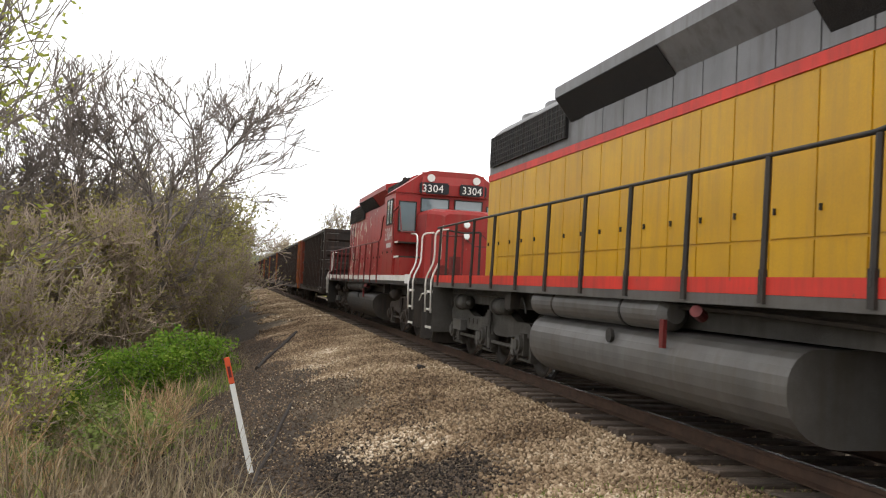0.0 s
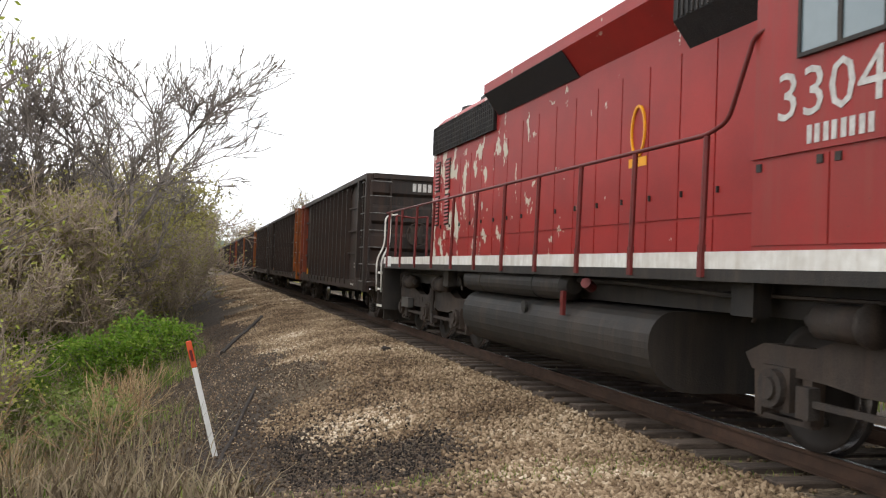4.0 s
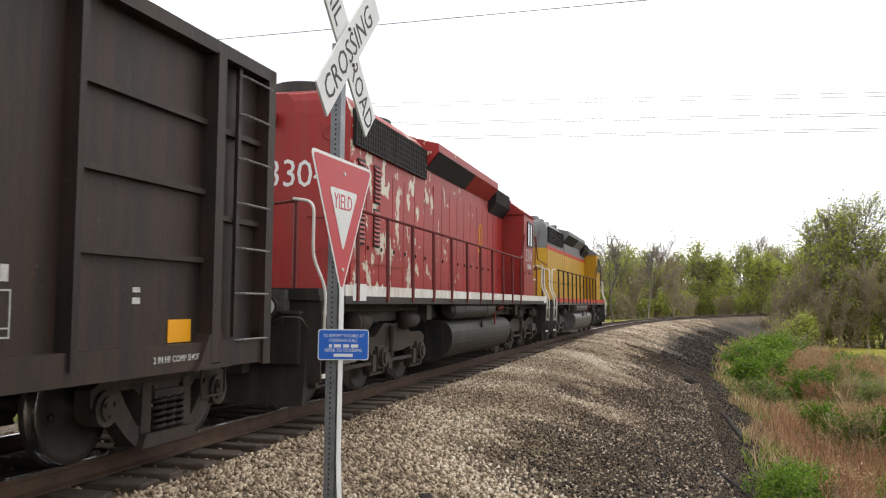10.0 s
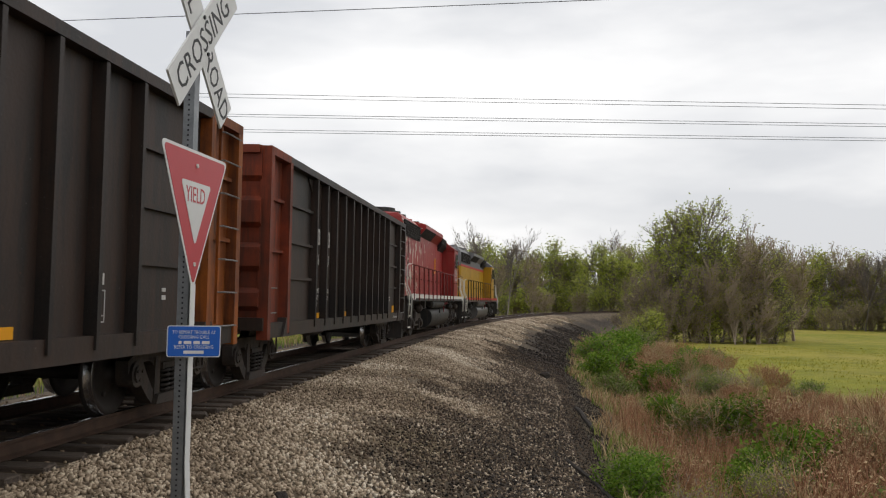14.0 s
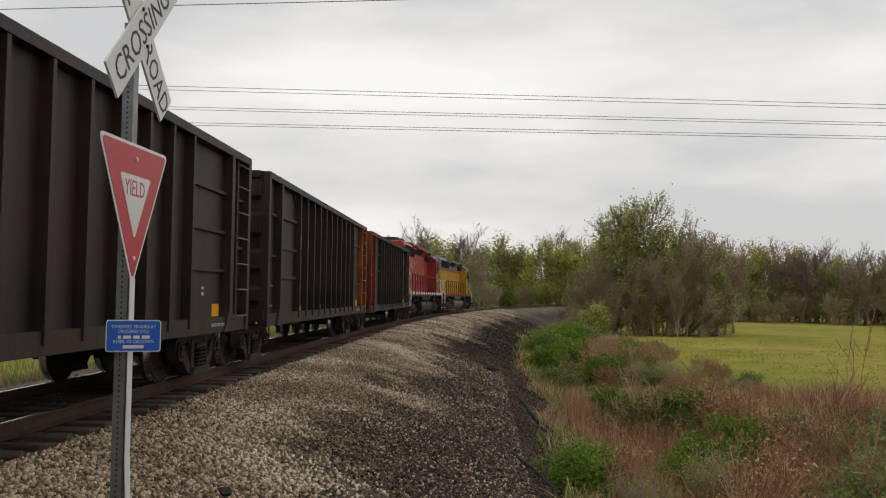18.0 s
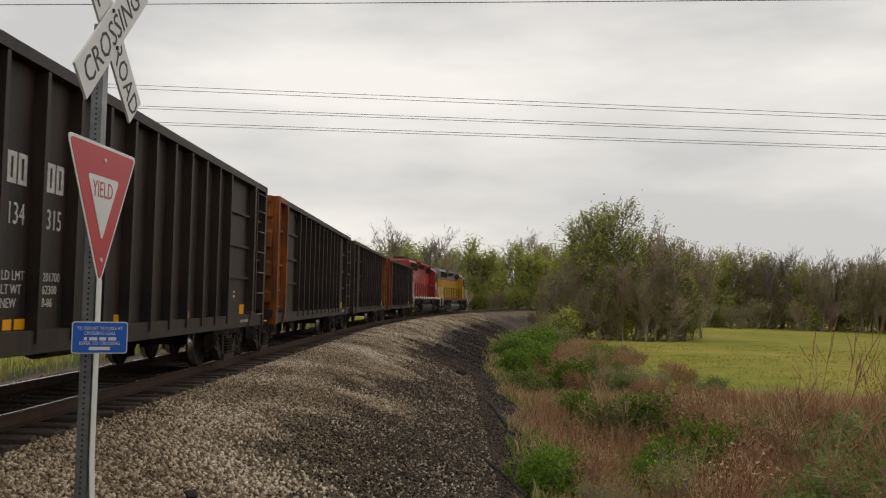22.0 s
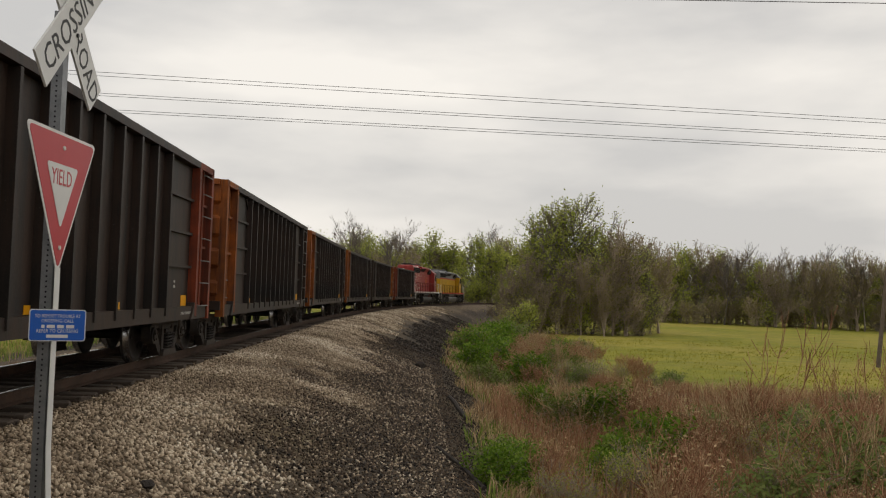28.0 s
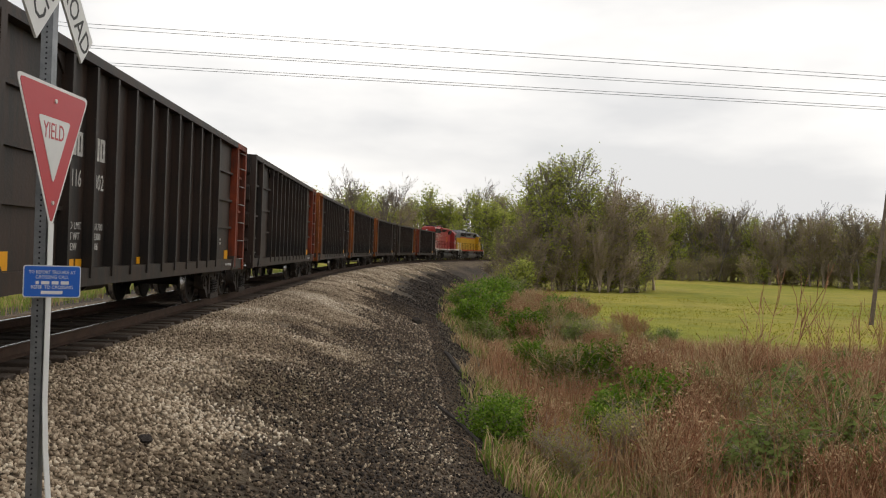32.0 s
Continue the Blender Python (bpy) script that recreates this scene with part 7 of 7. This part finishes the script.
def crossing_sign():
    g = float(ground_z(np.array([SIGN_X]), np.array([SIGN_Y]))[0])
    sign = thing("railroad_crossing_sign", "crossbuck and yield sign on a perforated steel post in gravel", "road sign")
    top = SIGN_TOP
    post = part("post", shaped(made((-0.03, 0.03, g - 0.4 - top, 0.62, -0.065, -0.008)), on_sign(top)), GALVANISED, sign)
    # small black discs paint the dark inside of the post's punched openings
    hole_discs = bmesh.new()
    for k in range(110):
        z = g - top + 0.03 + k * 0.026 * 1.0
        if z < 0.6:
            rod(hole_discs, (-0.031, z, -0.036), (-0.0285, z, -0.036), 0.0055, 6)
    part("perforation", shaped(hole_discs, on_sign(top)), BLACK_PLATE, post)
    # white strip on the face, curled away near the ground
    strip = bmesh.new()
    z0 = g - top
    line = [(-SIGN_SIDE * 0.866 + 0.04, 0.0), (z0 + 1.0, 0.0), (z0 + 0.75, 0.012), (z0 + 0.5, 0.035), (z0 + 0.3, 0.045), (z0 + 0.1, 0.03)]
    vs = [[strip.verts.new((sx, z, o + dz)) for sx in (-0.028, 0.028) for dz in (0.0, 0.004)] for z, o in line]
    for a, b in zip(vs, vs[1:]):
        for i, j in ((0, 1), (1, 3), (3, 2), (2, 0)):
            strip.faces.new((a[i], a[j], b[j], b[i]))
    part("reflective_strip", shaped(strip, on_sign(top, -0.006 + 0.008)), SIGN_WHITE, sign, "white reflective strip, bent near the foot")
    # yield plate
    y = part("yield_plate", shaped(plate(tri(SIGN_SIDE), 0.003, 0.05), on_sign(top)), SIGN_WHITE, sign, "white-edged red yield triangle")
    part("red_field", shaped(plate(tri(SIGN_SIDE - 0.055, 0.016), 0.002, 0.04), on_sign(top, 0.003)), SIGN_RED, y)
    part("white_field", shaped(plate(tri(SIGN_SIDE * 0.45, SIGN_SIDE * 0.195), 0.002, 0.03), on_sign(top, 0.005)), SIGN_WHITE, y)
    writing("YIELD", 0.115, SIGN_RED, y, on_sign(top - SIGN_SIDE * 0.32, 0.0075) @ Matrix.Translation((-0.13, 0, 0)), "lettering", 0.82, 0.0006)
    for z in (-0.07, -0.53):
        part("bolt", shaped(rod(bmesh.new(), (0, z * SIGN_SIDE / 0.76, 0.004), (0, z * SIGN_SIDE / 0.76, 0.012), 0.011, 8), on_sign(top)), WHITE_PAINT, y)
    # crossed boards
    cz = top + BUCK_RISE
    for turn, words, depth in ((-45, "RAIL ROAD", 0.012), (45, "CROSSING", 0.03)):
        m = on_sign(cz, depth) @ pose(0, 0, 0, 0, 0, turn)
        bl = part("crossbuck_board", shaped(made((-0.505, 0.505, -0.1, 0.1, -0.012, 0.0)), m), SIGN_WHITE, sign, "white board with black words")
        if words == "CROSSING":
            writing(words, 0.18, SIGN_INK, bl, m @ Matrix.Translation((-0.45, -0.063, 0.001)), "lettering", 0.97, 0.0006)
        else:
            writing("RAIL", 0.18, SIGN_INK, bl, m @ Matrix.Translation((-0.465, -0.063, 0.001)), "lettering", 0.86, 0.0006)
            writing("ROAD", 0.18, SIGN_INK, bl, m @ Matrix.Translation((0.095, -0.063, 0.001)), "lettering", 0.80, 0.0006)
        for x in (-0.04, 0.04):
            part("bolt", shaped(rod(bmesh.new(), (x, x * 2.1, 0), (x, x * 2.1, 0.008), 0.011, 8), m), SIGN_INK, bl)
    # blue notice, turned towards the road's edge
    m = on_sign(top - BLUE_DROP, 0.02) @ pose(0, 0, 0, 0, BLUE_TURN, 0) @ Matrix.Translation((0, 0, 0.05)) @ Matrix.Diagonal((0.98, 1.0, 1, 1))
    bp = part("blue_notice", shaped(plate([(-0.133, -0.079), (0.133, -0.079), (0.133, 0.079), (-0.133, 0.079)], 0.003, 0.015), m), SIGN_WHITE, sign, "small blue notice with white words")
    part("blue_field", shaped(plate([(-0.128, -0.074), (0.128, -0.074), (0.128, 0.074), (-0.128, 0.074)], 0.002, 0.012), m @ Matrix.Translation((0, 0, 0.003))), SIGN_BLUE, bp)
    for words, z, w in (("TO REPORT TROUBLE AT", 0.038, 0.78), ("CROSSING CALL", 0.014, 0.86), ("REFER TO CROSSING", -0.036, 0.86)):
        t = writing(words, 0.024, SIGN_WHITE, bp, Matrix(), "lettering", w, 0.0004)
        wide = max(v.co.x for v in t.data.vertices)
        t.data.transform(m @ Matrix.Translation((-wide / 2, z, 0.0058)))
    bars = made((-0.075, -0.06, -0.014, 0.002, 0.0054, 0.006), (-0.05, -0.012, -0.014, 0.002, 0.0054, 0.006), (-0.002, 0.03, -0.014, 0.002, 0.0054, 0.006), (0.04, 0.078, -0.014, 0.002, 0.0054, 0.006), (-0.05, 0.05, -0.062, -0.046, 0.0054, 0.006))
    part("number_bar", shaped(bars, m), SIGN_WHITE, bp)
    return sign


crossing_sign()


# ---- marker stake ----
def stake():
    g = float(ground_z(np.array([STAKE[0]]), np.array([STAKE[1]]))[0])
    s = thing("marker_stake", "leaning white marker stake with a faded orange top", "marker", m=pose(STAKE[0], STAKE[1], g, 0, STAKE[3], 0) )
    h = STAKE[2]
    bm = soft_box(-0.035, 0.035, -0.012, 0.012, -0.3, h - 0.36, 0.006, 1)
    part("stake", bm, SIGN_WHITE, s)
    part("orange_top", soft_box(-0.036, 0.036, -0.014, 0.014, h - 0.355, h, 0.006, 1), STAKE_ORANGE, s, "faded orange band")
    part("tag", made((-0.018, 0.018, -0.019, -0.015, h - 0.27, h - 0.12)), RED_PART, s)
    return s


stake()


# ---- dead wood lying on the banks ----
def dead_log(x0, y0, x1, y1, r, seed):
    q = random.Random(seed)
    n = 7
    xs, ys = np.linspace(x0, x1, n), np.linspace(y0, y1, n)
    zs = ground_z(xs, ys)
    pts = [(float(a) + q.gauss(0, 0.02), float(b) + q.gauss(0, 0.02), float(z) + r * 0.6) for a, b, z in zip(xs, ys, zs)]
    ob = thing("dead_log", "dark rotten log lying on the bank", "log", "dead wood on the banks")
    part("wood", pipe(pts, r, 7), LOG_WOOD, ob)
    return ob


for n_log, (a, b, c, d, r) in enumerate(LOGS):
    dead_log(a, b, c, d, r, n_log)

# a dark lump of coal or slag here and there
for n_lump, (x, y, r) in enumerate(LUMPS):
    q = random.Random(n_lump)
    bm = bmesh.new()
    bmesh.ops.create_icosphere(bm, subdivisions=2, radius=r)
    for v in bm.verts:
        v.co *= q.uniform(0.75, 1.2)
        v.co.z *= 0.7
    ob = part("slag_lump", bm, LOG_WOOD)
    tagged(ob, "dark lump of slag lying on the ballast", "stone", "slag lumps")
    ob.matrix_basis = pose(x, y, float(ground_z(np.array([x]), np.array([y]))[0]) + r * 0.3)


# ---- power lines ----
def wire(pts, r, label):
    me_bm = pipe(pts, r, 4)
    ob = part("power_line", me_bm, WIRE_DARK)
    tagged(ob, label, "cable", "overhead wires")
    return ob


def sagging(a, b, sag, n=18):
    a, b = Vector(a), Vector(b)
    return [a.lerp(b, i / n) - Vector((0, 0, sag * 4 * (i / n) * (1 - i / n))) for i in range(n + 1)]


for a, b, sag, r in WIRES:
    wire(sagging(a, b, sag), r, "thin dark overhead wire sagging between far poles")


def utility_pole(x, y, h, arms, lean=0.0, turn=0.0, base=None):
    g = float(ground_z(np.array([x]), np.array([y]))[0]) if base is None else base
    p = thing("utility_pole", "weathered wooden utility pole with crossarms", "pole", "utility poles", pose(x, y, g, 0, lean, turn))
    part("shaft", rod(bmesh.new(), (0, 0, -0.5), (0, 0, h), 0.16, 8, 0.1), POLE_WOOD, p)
    for z, w in arms:
        arm = part("crossarm", made((-0.06, 0.06, -w, w, z - 0.06, z + 0.06)), POLE_WOOD, p)
        for k in (-0.95, -0.4, 0.4, 0.95):
            part("insulator", rod(bmesh.new(), (0, k * w, z + 0.06), (0, k * w, z + 0.28), 0.05, 6), GALVANISED, arm)
    return p


def lattice_tower(x, y, h, w, turn):
    g = float(ground_z(np.array([x]), np.array([y]))[0])
    t = thing("transmission_tower", "grey steel lattice transmission tower", "pylon", "transmission towers", pose(x, y, g, 0, 0, turn))
    bm = bmesh.new()
    for sx in (-1, 1):
        for sy in (-1, 1):
            rod(bm, (sx * w * 0.5, sy * w * 0.5, 0), (sx * w * 0.16, sy * w * 0.16, h), 0.09, 4)
    n = 8
    for k in range(n):
        f0, f1 = 1 - 0.68 * k / n, 1 - 0.68 * (k + 1) / n
        z0, z1 = h * k / n, h * (k + 1) / n
        for a, b in (((-1, -1), (1, -1)), ((1, -1), (1, 1)), ((1, 1), (-1, 1)), ((-1, 1), (-1, -1))):
            rod(bm, (a[0] * w * 0.5 * f0, a[1] * w * 0.5 * f0, z0), (b[0] * w * 0.5 * f1, b[1] * w * 0.5 * f1, z1), 0.05, 3)
            rod(bm, (b[0] * w * 0.5 * f0, b[1] * w * 0.5 * f0, z0), (a[0] * w * 0.5 * f1, a[1] * w * 0.5 * f1, z1), 0.05, 3)
    part("lattice", bm, TOWER_STEEL, t)
    for z in (h * 0.7, h * 0.85, h * 0.98):
        part("tower_arm", prism(bmesh.new(), [(-w * 0.9, z), (0, z + 0.7), (w * 0.9, z), (0, z + 0.15)], "x", -0.15, 0.15), TOWER_STEEL, t)
    return t


def h_frame(x, y, h, w, turn):
    g = float(ground_z(np.array([x]), np.array([y]))[0])
    t = thing("transmission_tower", "square steel lattice frame tower", "pylon", "transmission towers", pose(x, y, g, 0, 0, turn))
    for sx in (-1, 1):
        bm = bmesh.new()
        rod(bm, (sx * w, 0, 0), (sx * w * 0.9, 0, h), 0.14, 5)
        part("leg", bm, TOWER_STEEL, t)
    br = bmesh.new()
    n = 4
    for k in range(n):
        z0, z1 = h * 0.25 + h * 0.55 * k / n, h * 0.25 + h * 0.55 * (k + 1) / n
        rod(br, (-w, 0, z0), (w, 0, z1), 0.06, 4)
        rod(br, (w, 0, z0), (-w, 0, z1), 0.06, 4)
    part("bracing", br, TOWER_STEEL, t)
    for z, k in ((h, 1.0), (h * 0.86, 2.0)):
        part("tower_arm", rod(bmesh.new(), (-w * k, 0, z), (w * k, 0, z), 0.1, 5), TOWER_STEEL, t)
    return t


for a in POLES:
    utility_pole(*a)
for a in TOWERS:
    lattice_tower(*a)
for a in FRAMES:
    h_frame(*a)


# ---- far woods ----
def ridge(name, label, pts, h, seed):
    """A long far bank of woods with an uneven top."""
    q = random.Random(seed)
    v, f = [], []
    line = []
    for (x0, y0), (x1, y1) in zip(pts, pts[1:]):
        n = max(2, int(math.hypot(x1 - x0, y1 - y0) / 5))
        line += [(x0 + (x1 - x0) * i / n, y0 + (y1 - y0) * i / n) for i in range(n)]
    m = 9
    for i, (x, y) in enumerate(line):
        hh = h * (0.8 + 0.3 * math.sin(i * 0.13 + seed) * math.sin(i * 0.031)) + q.uniform(-1.2, 1.2)
        r = math.hypot(x, y)
        ux, uy = x / r, y / r
        for k in range(m):
            t = k / (m - 1)
            v.append((x + ux * 60 * t ** 1.5 + q.gauss(0, 1.2), y + uy * 60 * t ** 1.5 + q.gauss(0, 1.2), -3 + (hh + 3) * t ** 0.6 + q.gauss(0, 0.6)))
    for i in range(len(line) - 1):
        for k in range(m - 1):
            a = i * m + k
            f.append((a, a + m, a + m + 1, a + 1))
    return tagged(link(name, fast_mesh(name, v, f), FAR_WOODS), label, "woods", kind="structure")


# the haze of distance is mixed into this grey-green
FAR_WOODS = material("hazy_far_woods", (0.13, 0.15, 0.10), (0.085, 0.09, 0.07), 0.08, 1.0, amount=1.0, fine=0.3, fine_scale=0.6)
for n_ridge, (h, pts) in enumerate(RIDGES):
    ridge("backdrop", "hazy wooded ridge in the far distance", pts, h, n_ridge)


# ---- ties, crossing planks ----
TIE_STEP = 0.53
tie_i = 0
rest_v, rest_f = [], []
TIE_RND = random.Random(3)


def tie_mesh(seed):
    r = random.Random(seed)
    bm = bmesh.new()
    box(bm, -0.115, 0.115, -1.3, 1.3, -0.2, 0.0)
    for v in bm.verts:
        v.co += Vector((r.uniform(-0.012, 0.012), r.uniform(-0.06, 0.06), r.uniform(-0.012, 0.004)))
    bmesh.ops.bevel(bm, geom=[e for e in bm.edges], offset=0.012, segments=1, affect="EDGES")
    me = bpy.data.meshes.new("tie")
    bm.to_mesh(me)
    bm.free()
    me.materials.append(TIE_WOOD)
    return me


TIES = [tie_mesh(k) for k in range(6)]
for k in range(int(-170 / TIE_STEP), int(230 / TIE_STEP)):
    s = k * TIE_STEP
    x, y, a = track_at(s)
    z = -0.168 + float(track_z(s))
    turn = math.degrees(math.atan2(-math.cos(a), -math.sin(a))) + TIE_RND.uniform(-1.2, 1.2)
    if -60 < s < 92:
        ob = new("tie", TIES[k % 6])
        ob.parent = railway
        ob.matrix_basis = pose(float(x), float(y), z + TIE_RND.uniform(-0.015, 0.0), TIE_RND.uniform(-0.5, 0.5), 0, turn)
    else:
        m = pose(float(x), float(y), z, 0, 0, turn)
        base = len(rest_v)
        rest_v += [tuple(m @ Vector(c)) for c in ((-0.115, -1.3, -0.1), (0.115, -1.3, -0.1), (0.115, 1.3, -0.1), (-0.115, 1.3, -0.1), (-0.115, -1.3, 0), (0.115, -1.3, 0), (0.115, 1.3, 0), (-0.115, 1.3, 0))]
        rest_f += [tuple(base + q for q in f) for f in ((4, 5, 6, 7), (0, 1, 5, 4), (1, 2, 6, 5), (2, 3, 7, 6), (3, 0, 4, 7))]
far_ties = tagged(link("tie", fast_mesh("tie", rest_v, rest_f), TIE_WOOD, railway), kind="stuff")

# timber planks of the level crossing, between and beside the rails
crossing = tagged(new("level_crossing"), "worn grey timber planks laid between the rails at the road", "crossing", kind="structure")
for side in (-1.42, -1.12, -0.42, -0.14, 0.14, 0.42, 1.12, 1.42):
    for k in range(3):
        s = -4.6 + k * 1.86
        bm = soft_box(0, 1.84, -0.135, 0.135, -0.16, -0.012, 0.012, 1)
        x, y, a = track_at(s, side)
        ob = part("plank", bm, PLANK_WOOD, crossing)
        ob.matrix_basis = pose(float(x), float(y), TIE_RND.uniform(-0.008, 0.004), 0, 0, math.degrees(math.atan2(-math.cos(a), -math.sin(a))))



def motions():
    for ob, mid, half in VEHICLES:
        walk(ob, [(t, vehicle_pose(run_at(t) + mid, half)) for t in [i * 1.0 for i in range(33)]])
    # the wheels roll on the rail
    times = [i * 0.1 for i in range(321)]
    runs = [run_at(t) for t in times]
    for ob, radius, _ in WHEELS:
        at = ob.matrix_basis.translation.copy()
        walk(ob, [(t, Matrix.Translation(at) @ Matrix.Rotation(r / radius, 4, "Y")) for t, r in zip(times, runs)])


motions()
